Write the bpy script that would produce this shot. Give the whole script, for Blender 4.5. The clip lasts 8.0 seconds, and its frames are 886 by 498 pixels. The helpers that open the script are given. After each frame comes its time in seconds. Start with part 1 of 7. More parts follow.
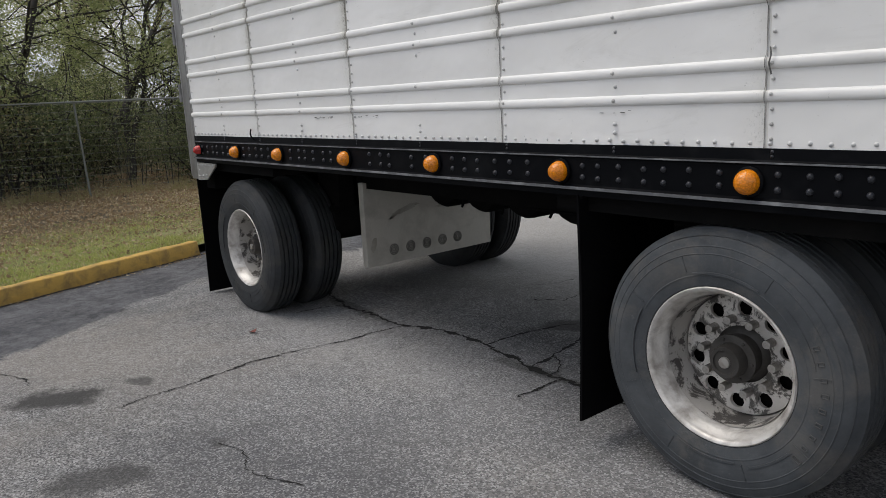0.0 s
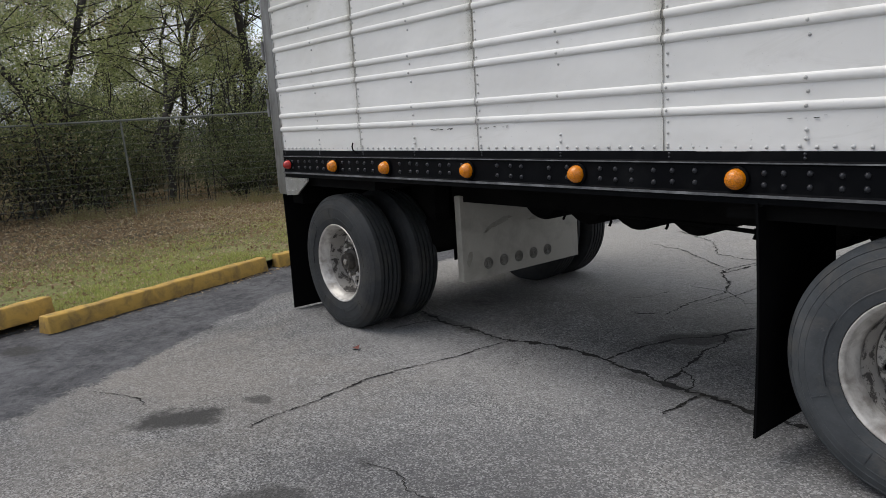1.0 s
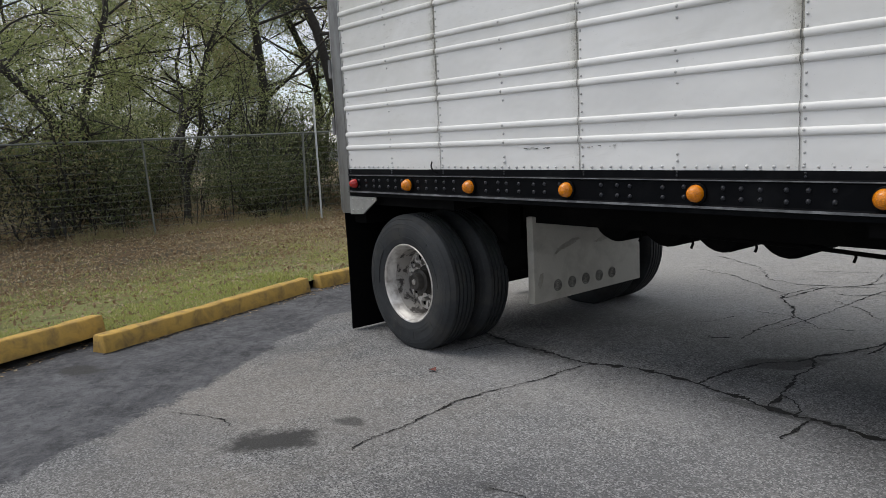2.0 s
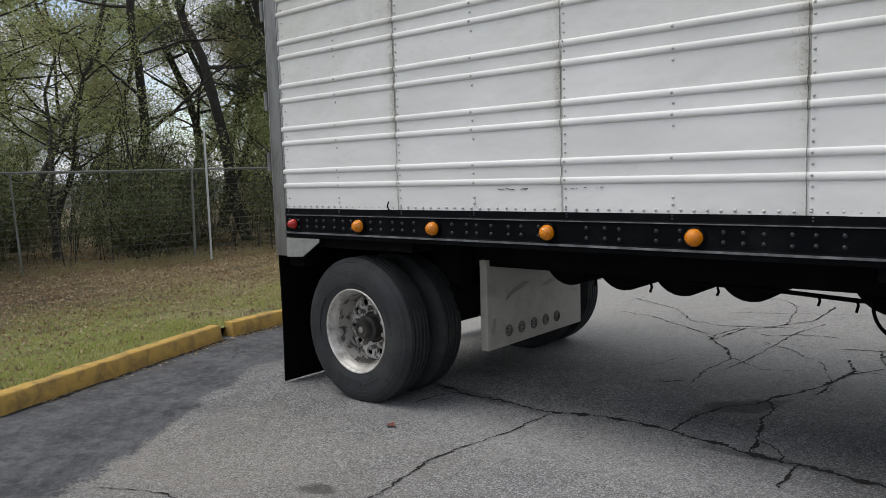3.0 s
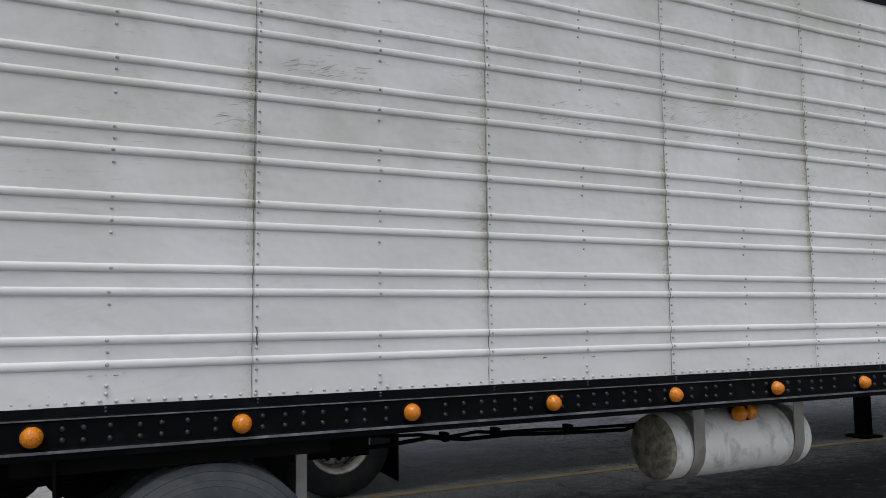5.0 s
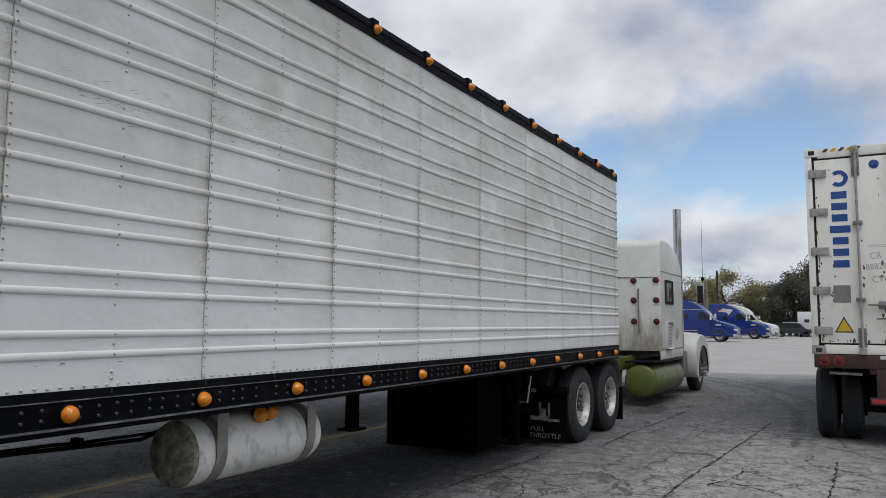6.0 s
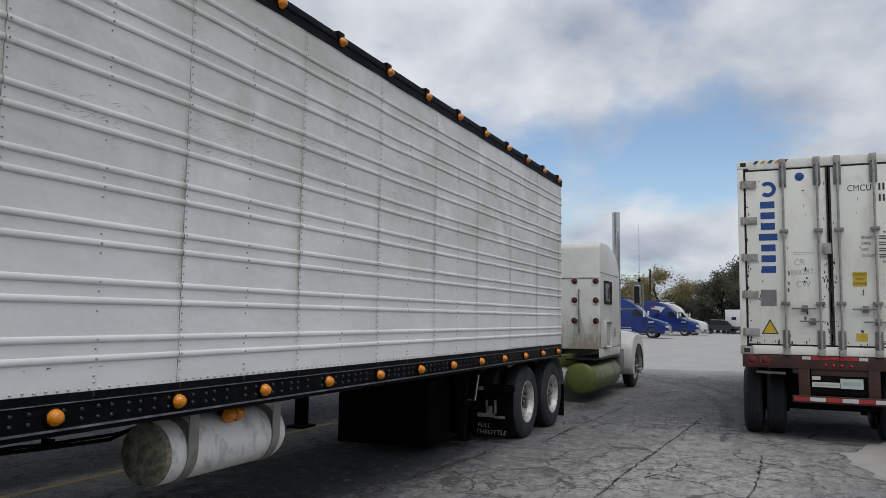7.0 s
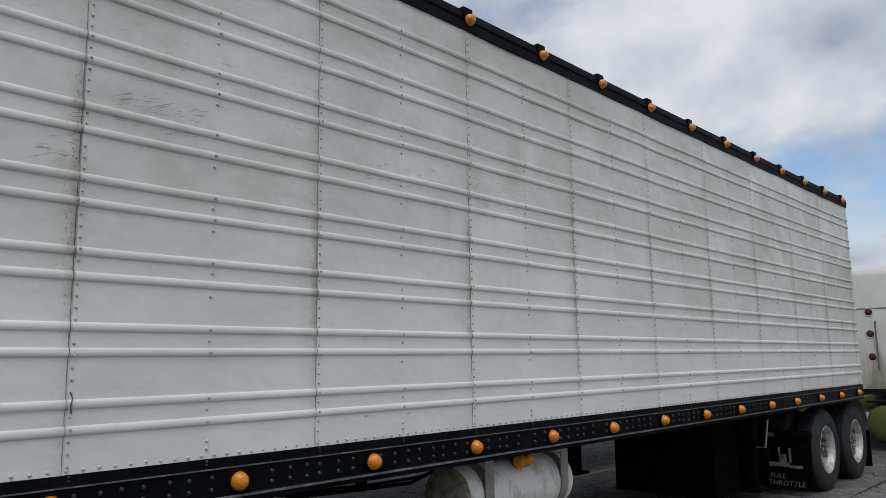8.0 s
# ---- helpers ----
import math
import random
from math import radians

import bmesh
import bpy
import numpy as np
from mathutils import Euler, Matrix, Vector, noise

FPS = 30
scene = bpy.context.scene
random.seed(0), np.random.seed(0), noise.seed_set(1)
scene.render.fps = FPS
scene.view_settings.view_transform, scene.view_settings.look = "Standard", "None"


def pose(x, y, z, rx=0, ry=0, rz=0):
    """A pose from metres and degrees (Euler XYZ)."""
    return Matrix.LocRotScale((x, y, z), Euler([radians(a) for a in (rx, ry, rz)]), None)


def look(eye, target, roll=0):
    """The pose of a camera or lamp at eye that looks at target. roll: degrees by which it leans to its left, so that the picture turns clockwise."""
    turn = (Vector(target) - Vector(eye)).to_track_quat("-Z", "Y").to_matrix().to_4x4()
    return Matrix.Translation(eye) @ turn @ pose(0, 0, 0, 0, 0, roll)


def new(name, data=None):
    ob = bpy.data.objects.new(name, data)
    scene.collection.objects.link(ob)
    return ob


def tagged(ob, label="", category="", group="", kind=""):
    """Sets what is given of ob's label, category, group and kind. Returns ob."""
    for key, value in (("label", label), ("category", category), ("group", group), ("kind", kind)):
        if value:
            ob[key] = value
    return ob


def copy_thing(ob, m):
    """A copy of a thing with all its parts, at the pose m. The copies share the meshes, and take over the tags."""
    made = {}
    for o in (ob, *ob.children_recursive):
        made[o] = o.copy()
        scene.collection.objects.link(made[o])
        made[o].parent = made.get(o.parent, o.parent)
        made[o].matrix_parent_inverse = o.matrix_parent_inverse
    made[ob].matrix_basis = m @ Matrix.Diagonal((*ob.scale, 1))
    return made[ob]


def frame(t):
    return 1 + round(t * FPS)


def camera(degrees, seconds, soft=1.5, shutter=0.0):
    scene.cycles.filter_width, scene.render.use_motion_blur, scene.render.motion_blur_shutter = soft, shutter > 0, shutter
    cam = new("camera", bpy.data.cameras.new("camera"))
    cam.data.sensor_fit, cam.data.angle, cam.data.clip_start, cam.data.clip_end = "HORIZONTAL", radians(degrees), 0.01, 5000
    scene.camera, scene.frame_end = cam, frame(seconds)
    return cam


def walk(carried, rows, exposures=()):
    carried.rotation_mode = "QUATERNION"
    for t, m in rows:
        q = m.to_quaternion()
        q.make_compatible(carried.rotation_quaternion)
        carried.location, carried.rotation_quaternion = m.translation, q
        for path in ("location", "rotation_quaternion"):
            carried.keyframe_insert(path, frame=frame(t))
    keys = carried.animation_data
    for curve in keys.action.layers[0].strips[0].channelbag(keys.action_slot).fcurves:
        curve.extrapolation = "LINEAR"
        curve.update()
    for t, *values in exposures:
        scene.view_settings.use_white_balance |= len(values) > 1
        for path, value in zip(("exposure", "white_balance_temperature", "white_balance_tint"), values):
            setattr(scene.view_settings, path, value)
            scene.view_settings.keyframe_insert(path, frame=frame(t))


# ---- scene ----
cam = camera(61.1, 8.0, soft=0.6)
PATH = [
    (0, (6.126, -2.366, 1.531), (4.603, -1.134, 1.128), -3.0),
    (0.5, (5.942, -2.644, 1.553), (4.409, -1.416, 1.173), -2.9),
    (1, (5.645, -2.812, 1.54), (4.098, -1.597, 1.178), -3.7),
    (1.5, (5.389, -3.023, 1.554), (3.838, -1.807, 1.219), -3.6),
    (1.7, (5.337, -3.136, 1.522), (3.791, -1.907, 1.213), -3.1),
    (2.8, (4.692, -3.415, 1.569), (3.29, -2.01, 1.322), -2.7),
    (3, (4.592, -3.471, 1.537), (3.292, -1.965, 1.334), -1.7),
    (3.5, (4.389, -3.563, 1.631), (3.367, -1.845, 1.58), -1.1),
    (3.8, (4.274, -3.535, 1.656), (3.376, -1.748, 1.688), -3.9),
    (4, (4.164, -3.498, 1.637), (3.386, -1.658, 1.741), -5.9),
    (4.1, (4.113, -3.497, 1.663), (3.444, -1.617, 1.792), -6.2),
    (4.2, (4.085, -3.478, 1.668), (3.543, -1.56, 1.826), -5.7),
    (5.3, (4.285, -3.494, 1.652), (5.53, -1.942, 1.857), -0.6),
    (5.5, (4.293, -3.413, 1.645), (5.727, -2.035, 1.854), -1.4),
    (5.7, (4.264, -3.356, 1.638), (5.853, -2.159, 1.841), -0.9),
    (6, (4.154, -3.342, 1.648), (5.897, -2.382, 1.841), 0.4),
    (6.5, (3.945, -3.325, 1.668), (5.758, -2.497, 1.833), 0.6),
    (7, (3.823, -3.32, 1.717), (5.639, -2.504, 1.898), 0.8),
    (7.5, (3.789, -3.288, 1.706), (5.563, -2.386, 1.904), 0.6),
    (7.8, (3.759, -3.222, 1.719), (5.396, -2.095, 1.945), 0.1),
    (8, (3.711, -3.143, 1.728), (5.159, -1.794, 2.022), -0.8),
]
EXPOSURES = [(0.0, 0.62, 6750, 11), (1.5, 0.60, 6650, 10), (3.0, 0.60, 6640, 9), (3.5, 0.54, 6580, 12), (4.2, 0.48, 6560, 12), (5.3, 0.35, 6480, 11), (6.0, 0.20, 6420, 10), (6.5, 0.13, 6400, 9), (8.0, 0.14, 6450, 9)]
walk(cam, [(t, look(eye, target, roll)) for t, eye, target, roll in PATH], exposures=EXPOSURES)

# ---- world and light ----
SUN_EL, SUN_AZ = 62.0, 228.0
world = bpy.data.worlds.new("cloudy_sky")
scene.world = world
world.use_nodes = True
wn, wl = world.node_tree.nodes, world.node_tree.links
wn.clear()


def wnode(kind, **vals):
    n = wn.new(kind)
    for k, v in vals.items():
        n.inputs[k].default_value = v
    return n


sky = wn.new("ShaderNodeTexSky")
sky.sky_type, sky.sun_disc = "NISHITA", False
sky.sun_elevation, sky.sun_rotation = radians(SUN_EL), radians(SUN_AZ)
sky.air_density, sky.dust_density = 1.0, 0.4
coord = wn.new("ShaderNodeTexCoord")
sep = wn.new("ShaderNodeSeparateXYZ")
wl.new(coord.outputs["Generated"], sep.inputs[0])
lift = wn.new("ShaderNodeMath")
lift.operation = "ADD"
lift.inputs[1].default_value = 0.55
up = wn.new("ShaderNodeMath")
up.operation = "MAXIMUM"
up.inputs[1].default_value = 0.0
wl.new(sep.outputs["Z"], up.inputs[0])
wl.new(up.outputs[0], lift.inputs[0])
flat = wn.new("ShaderNodeVectorMath")
flat.operation = "DIVIDE"
comb = wn.new("ShaderNodeCombineXYZ")
for k in range(3):
    wl.new(lift.outputs[0], comb.inputs[k])
wl.new(coord.outputs["Generated"], flat.inputs[0])
wl.new(comb.outputs[0], flat.inputs[1])
shift = wn.new("ShaderNodeMapping")
shift.inputs["Location"].default_value = (0.2, 0.6, 0.0)
wl.new(flat.outputs[0], shift.inputs[0])
big = wnode("ShaderNodeTexNoise", Scale=1.9, Detail=9.0, Roughness=0.54, Distortion=0.1)
fine = wnode("ShaderNodeTexNoise", Scale=4.0, Detail=9.0, Roughness=0.5, Distortion=0.05)
for n in (big, fine):
    wl.new(shift.outputs[0], n.inputs["Vector"])
cover = wn.new("ShaderNodeValToRGB")
cover.color_ramp.elements[0].position, cover.color_ramp.elements[1].position = 0.37, 0.47
wl.new(big.outputs["Fac"], cover.inputs[0])
tone = wn.new("ShaderNodeValToRGB")
tone.color_ramp.elements[0].position, tone.color_ramp.elements[1].position = 0.36, 0.64
tone.color_ramp.elements[0].color = (2.8, 3.12, 3.8, 1)
tone.color_ramp.elements[1].color = (5.6, 5.75, 6.05, 1)
wl.new(fine.outputs["Fac"], tone.inputs[0])
mixc = wn.new("ShaderNodeMix")
mixc.data_type = "RGBA"
wl.new(cover.outputs["Color"], mixc.inputs["Factor"])
wl.new(sky.outputs[0], mixc.inputs["A"])
wl.new(tone.outputs["Color"], mixc.inputs["B"])
back = wnode("ShaderNodeBackground", Strength=0.118)
wout = wn.new("ShaderNodeOutputWorld")
wl.new(mixc.outputs["Result"], back.inputs["Color"])
wl.new(back.outputs[0], wout.inputs["Surface"])

sun = new("sun", bpy.data.lights.new("sun", "SUN"))
sun.data.energy, sun.data.angle, sun.data.color = 1.35, radians(40), (1.0, 0.96, 0.9)
_el, _az = radians(SUN_EL), radians(SUN_AZ)
sun.matrix_world = look((0, 0, 30), (-math.sin(_az) * math.cos(_el), -math.cos(_az) * math.cos(_el), 30 - math.sin(_el)))


# ---- materials ----
class Mat:
    """A small wrapper for building a node material."""

    def __init__(self, name, color=(0.5, 0.5, 0.5), rough=0.6, metal=0.0):
        self.m = bpy.data.materials.new(name)
        self.m.use_nodes = True
        self.n, self.l = self.m.node_tree.nodes, self.m.node_tree.links
        self.b = self.n["Principled BSDF"]
        self.b.inputs["Base Color"].default_value = (*color, 1)
        self.b.inputs["Roughness"].default_value = rough
        self.b.inputs["Metallic"].default_value = metal
        self.tc = self.n.new("ShaderNodeTexCoord")
        self.heights = []

    def coords(self, stretch=(1, 1, 1), kind="Object"):
        mp = self.n.new("ShaderNodeMapping")
        mp.inputs["Scale"].default_value = stretch
        self.l.new(self.tc.outputs[kind], mp.inputs[0])
        return mp.outputs[0]

    def noise(self, scale, detail=4, rough=0.55, stretch=(1, 1, 1), distort=0.0, kind="Object"):
        t = self.n.new("ShaderNodeTexNoise")
        t.inputs["Scale"].default_value, t.inputs["Detail"].default_value = scale, detail
        t.inputs["Roughness"].default_value, t.inputs["Distortion"].default_value = rough, distort
        self.l.new(self.coords(stretch, kind), t.inputs["Vector"])
        return t.outputs["Fac"]

    def ramp(self, fac, lo, hi, c0=(0, 0, 0), c1=(1, 1, 1)):
        r = self.n.new("ShaderNodeValToRGB")
        e = r.color_ramp.elements
        e[0].position, e[1].position = lo, hi
        e[0].color, e[1].color = (*c0, 1), (*c1, 1)
        self.l.new(fac, r.inputs[0])
        return r.outputs["Color"]

    def math(self, op, a, b):
        t = self.n.new("ShaderNodeMath")
        t.operation = op
        for k, v in enumerate((a, b)):
            if isinstance(v, (int, float)):
                t.inputs[k].default_value = v
            else:
                self.l.new(v, t.inputs[k])
        return t.outputs[0]

    def mix(self, fac, a, b, blend="MIX"):
        t = self.n.new("ShaderNodeMix")
        t.data_type, t.blend_type = "RGBA", blend
        for key, v in (("Factor", fac), ("A", a), ("B", b)):
            sock = t.inputs[key] if key == "Factor" else [s for s in t.inputs if s.name == key and s.type == "RGBA"][0]
            if isinstance(v, (int, float)):
                sock.default_value = v
            elif isinstance(v, tuple):
                sock.default_value = (*v, 1)
            else:
                self.l.new(v, sock)
        return [s for s in t.outputs if s.type == "RGBA"][0]

    def color(self, out):
        self.l.new(out, self.b.inputs["Base Color"])
        return self

    def rough(self, out):
        self.l.new(out, self.b.inputs["Roughness"])
        return self

    def bump(self, height, strength=0.3, dist=0.01):
        t = self.n.new("ShaderNodeBump")
        t.inputs["Strength"].default_value, t.inputs["Distance"].default_value = strength, dist
        self.l.new(height, t.inputs["Height"])
        if self.b.inputs["Normal"].links:
            self.l.new(self.b.inputs["Normal"].links[0].from_socket, t.inputs["Normal"])
        self.l.new(t.outputs[0], self.b.inputs["Normal"])
        return self


def worn(name, base, dirt, rough=0.5, metal=0.0, amount=0.5, scale=3.0, fine=60.0, bump=0.15, stretch=(1, 1, 1), gloss=0.5):
    """Base colour with soft dirt in patches and a fine grain."""
    k = Mat(name, base, rough, metal)
    k.b.inputs["Specular IOR Level"].default_value = gloss
    patch = k.ramp(k.noise(scale, 6, 0.6, stretch, 0.4), 0.62 - 0.3 * amount, 0.95 - 0.25 * amount)
    grain = k.noise(fine, 3, 0.6)
    c = k.mix(patch, base, dirt)
    c = k.mix(k.math("MULTIPLY", grain, 0.35), c, tuple(v * 0.6 for v in base))
    k.color(c)
    k.rough(k.math("ADD", k.math("MULTIPLY", k.noise(scale * 4, 4), 0.25), rough - 0.1))
    k.bump(grain, bump, 0.003)
    return k.m


M = {}


# ---- mesh helpers ----
class Shape:
    """Collects vertices and faces for one mesh."""

    def __init__(self):
        self.v, self.f, self.smooth = [], [], False

    def add(self, verts, faces):
        o = len(self.v)
        self.v += [tuple(p) for p in verts]
        self.f += [tuple(i + o for i in q) for q in faces]
        return self

    def box(self, x0, x1, y0, y1, z0, z1, bevel=0.0, m=None):
        bm = bmesh.new()
        bmesh.ops.create_cube(bm, size=1.0)
        for v in bm.verts:
            v.co = Vector(((x0 + x1) / 2 + v.co.x * (x1 - x0), (y0 + y1) / 2 + v.co.y * (y1 - y0), (z0 + z1) / 2 + v.co.z * (z1 - z0)))
        if bevel:
            bmesh.ops.bevel(bm, geom=bm.edges[:], offset=bevel, segments=2, affect="EDGES", profile=0.6)
        if m is not None:
            bm.transform(m)
        bm.verts.index_update()
        self.add([v.co[:] for v in bm.verts], [[v.index for v in q.verts] for q in bm.faces])
        bm.free()
        return self

    def lathe(self, prof, c=(0, 0, 0), axis="y", seg=48, start=0.0, end=2 * math.pi, closed=False):
        """Turns a profile of (along the axis, radius) about an axis through c."""
        full = abs(end - start - 2 * math.pi) < 1e-6
        n = seg if full else seg + 1
        vs = []
        for k in range(n):
            a = start + (end - start) * k / seg
            ca, sa = math.cos(a), math.sin(a)
            for t, r in prof:
                p = {"x": (t, r * ca, r * sa), "y": (r * ca, t, r * sa), "z": (r * ca, r * sa, t)}[axis]
                vs.append((c[0] + p[0], c[1] + p[1], c[2] + p[2]))
        m = len(prof)
        fs = []
        for k in range(seg):
            k2 = (k + 1) % n
            for j in range(m if closed else m - 1):
                j2 = (j + 1) % m
                fs.append((k * m + j, k * m + j2, k2 * m + j2, k2 * m + j))
        return self.add(vs, fs)

    def tube(self, pts, r, seg=8, r1=None, caps=True):
        """A round bar along points, tapering from r to r1."""
        pts = [Vector(p) for p in pts]
        r1 = r if r1 is None else r1
        vs, n = [], len(pts)
        u = None
        for i, p in enumerate(pts):
            d = (pts[min(i + 1, n - 1)] - pts[max(i - 1, 0)]).normalized()
            if u is None:
                u = d.orthogonal().normalized()
            u = (u - d * u.dot(d)).normalized() if (u - d * u.dot(d)).length > 1e-6 else d.orthogonal().normalized()
            w = d.cross(u)
            rr = r + (r1 - r) * i / max(n - 1, 1)
            for k in range(seg):
                a = 2 * math.pi * k / seg
                vs.append((p + (u * math.cos(a) + w * math.sin(a)) * rr)[:])
        fs = [(i * seg + k, i * seg + (k + 1) % seg, (i + 1) * seg + (k + 1) % seg, (i + 1) * seg + k) for i in range(n - 1) for k in range(seg)]
        if caps:
            fs += [tuple(range(seg))[::-1], tuple((n - 1) * seg + k for k in range(seg))]
        return self.add(vs, fs)

    def extrude(self, prof, axis, a, b, caps=True):
        """Sweeps a closed outline of (p, q) from a to b along an axis."""
        put = {"x": lambda t, p, q: (t, p, q), "y": lambda t, p, q: (p, t, q), "z": lambda t, p, q: (p, q, t)}[axis]
        n = len(prof)
        vs = [put(a, *p) for p in prof] + [put(b, *p) for p in prof]
        fs = [(k, (k + 1) % n, n + (k + 1) % n, n + k) for k in range(n)]
        if caps:
            fs += [tuple(range(n))[::-1], tuple(range(n, 2 * n))]
        return self.add(vs, fs)

    def grid(self, nu, nv, fn):
        vs = [fn(i / nu, j / nv) for i in range(nu + 1) for j in range(nv + 1)]
        w = nv + 1
        return self.add(vs, [(i * w + j, (i + 1) * w + j, (i + 1) * w + j + 1, i * w + j + 1) for i in range(nu) for j in range(nv)])

    def dome(self, c, r, h, axis=(0, -1, 0), seg=6, rings=2):
        """A small domed head, for rivets and bolts."""
        ax = Vector(axis)
        u = ax.orthogonal().normalized()
        w = ax.cross(u)
        vs = []
        for j in range(rings):
            a = math.pi / 2 * j / rings
            for k in range(seg):
                t = 2 * math.pi * k / seg
                vs.append((Vector(c) + (u * math.cos(t) + w * math.sin(t)) * r * math.cos(a) + ax * h * math.sin(a))[:])
        vs.append((Vector(c) + ax * h)[:])
        fs = [(j * seg + k, j * seg + (k + 1) % seg, (j + 1) * seg + (k + 1) % seg, (j + 1) * seg + k) for j in range(rings - 1) for k in range(seg)]
        fs += [((rings - 1) * seg + k, (rings - 1) * seg + (k + 1) % seg, rings * seg) for k in range(seg)]
        return self.add(vs, fs)

    def move(self, m):
        self.v = [(m @ Vector(p))[:] for p in self.v]
        return self

    def mesh(self, name, mat, smooth=None):
        me = bpy.data.meshes.new(name)
        me.from_pydata(self.v, [], self.f)
        bm = bmesh.new()
        bm.from_mesh(me)
        if len(bm.faces) < 60000:
            bmesh.ops.recalc_face_normals(bm, faces=bm.faces[:])
        bm.to_mesh(me)
        bm.free()
        if mat:
            me.materials.append(mat)
        if smooth is not None:
            me.shade_smooth() if smooth >= 180 else smooth_by(me, smooth)
        return me


def smooth_by(me, degrees):
    """Smooth shading, with edges sharper than the angle kept hard."""
    me.shade_smooth()
    bm = bmesh.new()
    bm.from_mesh(me)
    lim = radians(degrees)
    for e in bm.edges:
        e.smooth = not (len(e.link_faces) == 2 and e.calc_face_angle(0.0) > lim)
    bm.to_mesh(me)
    bm.free()


def thing(name, at=(0, 0, 0), label="", category="", group="", kind="", rz=0.0):
    ob = new(name)
    ob.empty_display_size = 0.2
    ob.matrix_world = pose(*at, 0, 0, rz)
    return tagged(ob, label, category, group, kind)


def part(name, shape, mat, parent, label="", smooth=35, kind=""):
    me = shape if isinstance(shape, bpy.types.Mesh) else shape.mesh(name, mat, smooth)
    ob = new(name, me)
    ob.parent = parent
    return tagged(ob, label, kind=kind)


def solo(name, shape, mat, label="", category="", group="", kind="", at=None, smooth=35):
    """A thing of one mesh."""
    ob = new(name, shape.mesh(name, mat, smooth))
    if at is not None:
        ob.matrix_world = at
    return tagged(ob, label, category, group, kind)


def wording(text, size, mat, parent, m, name="lettering", label="", depth=0.002, spacing=1.0, align="LEFT"):
    """Raised lettering in the built-in font, as a mesh. Lies in the xy plane of m."""
    cu = bpy.data.curves.new(name, "FONT")
    cu.body, cu.size, cu.extrude, cu.align_x = text, size, depth, align
    cu.space_character, cu.resolution_u = spacing, 3
    tmp = bpy.data.objects.new(name, cu)
    scene.collection.objects.link(tmp)
    me = bpy.data.meshes.new_from_object(tmp.evaluated_get(bpy.context.evaluated_depsgraph_get()))
    bpy.data.objects.remove(tmp)
    bpy.data.curves.remove(cu)
    me.transform(m)
    me.materials.clear()
    me.materials.append(mat)
    ob = new(name, me)
    ob.parent = parent
    return tagged(ob, label)


# soaked stains and painted underbody shade: centre, half sizes, turn, strength
OIL_AND_SHADE = [(-0.74, -1.95, 0.2, 0.12, 0.3, 0.9), (1.62, -1.56, 0.25, 0.17, 1.0, 0.95), (1.70, -1.14, 0.10, 0.06, 0.4, 0.7), (2.80, -1.69, 0.24, 0.14, 0.9, 0.7), (1.3, 0.60, 0.5, 0.06, -0.1, 0.55), (2.95, 1.35, 0.3, 0.12, 0.9, 0.75), (2.86, -1.15, 0.07, 0.04, 0.0, 0.5), (3.35, 0.53, 0.35, 0.06, 0.0, 0.5),
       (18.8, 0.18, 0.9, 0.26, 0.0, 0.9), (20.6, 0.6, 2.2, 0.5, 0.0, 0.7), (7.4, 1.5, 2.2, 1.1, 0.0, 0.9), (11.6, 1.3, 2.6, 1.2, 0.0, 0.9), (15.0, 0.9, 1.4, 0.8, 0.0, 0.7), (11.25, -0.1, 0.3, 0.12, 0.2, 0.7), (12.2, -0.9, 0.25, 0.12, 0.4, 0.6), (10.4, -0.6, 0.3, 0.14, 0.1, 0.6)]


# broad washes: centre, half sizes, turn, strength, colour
# the near-black entries paint shade around the axle, far wheels and tank
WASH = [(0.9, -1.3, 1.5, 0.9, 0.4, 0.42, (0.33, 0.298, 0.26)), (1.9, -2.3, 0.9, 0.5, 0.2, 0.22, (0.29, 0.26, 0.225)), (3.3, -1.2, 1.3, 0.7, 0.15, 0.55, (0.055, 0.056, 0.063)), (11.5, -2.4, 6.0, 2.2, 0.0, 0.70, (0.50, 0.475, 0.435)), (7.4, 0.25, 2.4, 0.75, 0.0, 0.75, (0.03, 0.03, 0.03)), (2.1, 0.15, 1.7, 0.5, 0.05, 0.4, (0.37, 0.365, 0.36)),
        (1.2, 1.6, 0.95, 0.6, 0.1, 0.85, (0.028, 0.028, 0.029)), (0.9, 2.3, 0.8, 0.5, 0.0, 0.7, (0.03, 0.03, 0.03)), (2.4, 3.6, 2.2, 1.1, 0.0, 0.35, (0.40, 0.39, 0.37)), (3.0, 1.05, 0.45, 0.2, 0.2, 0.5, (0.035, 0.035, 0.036))]


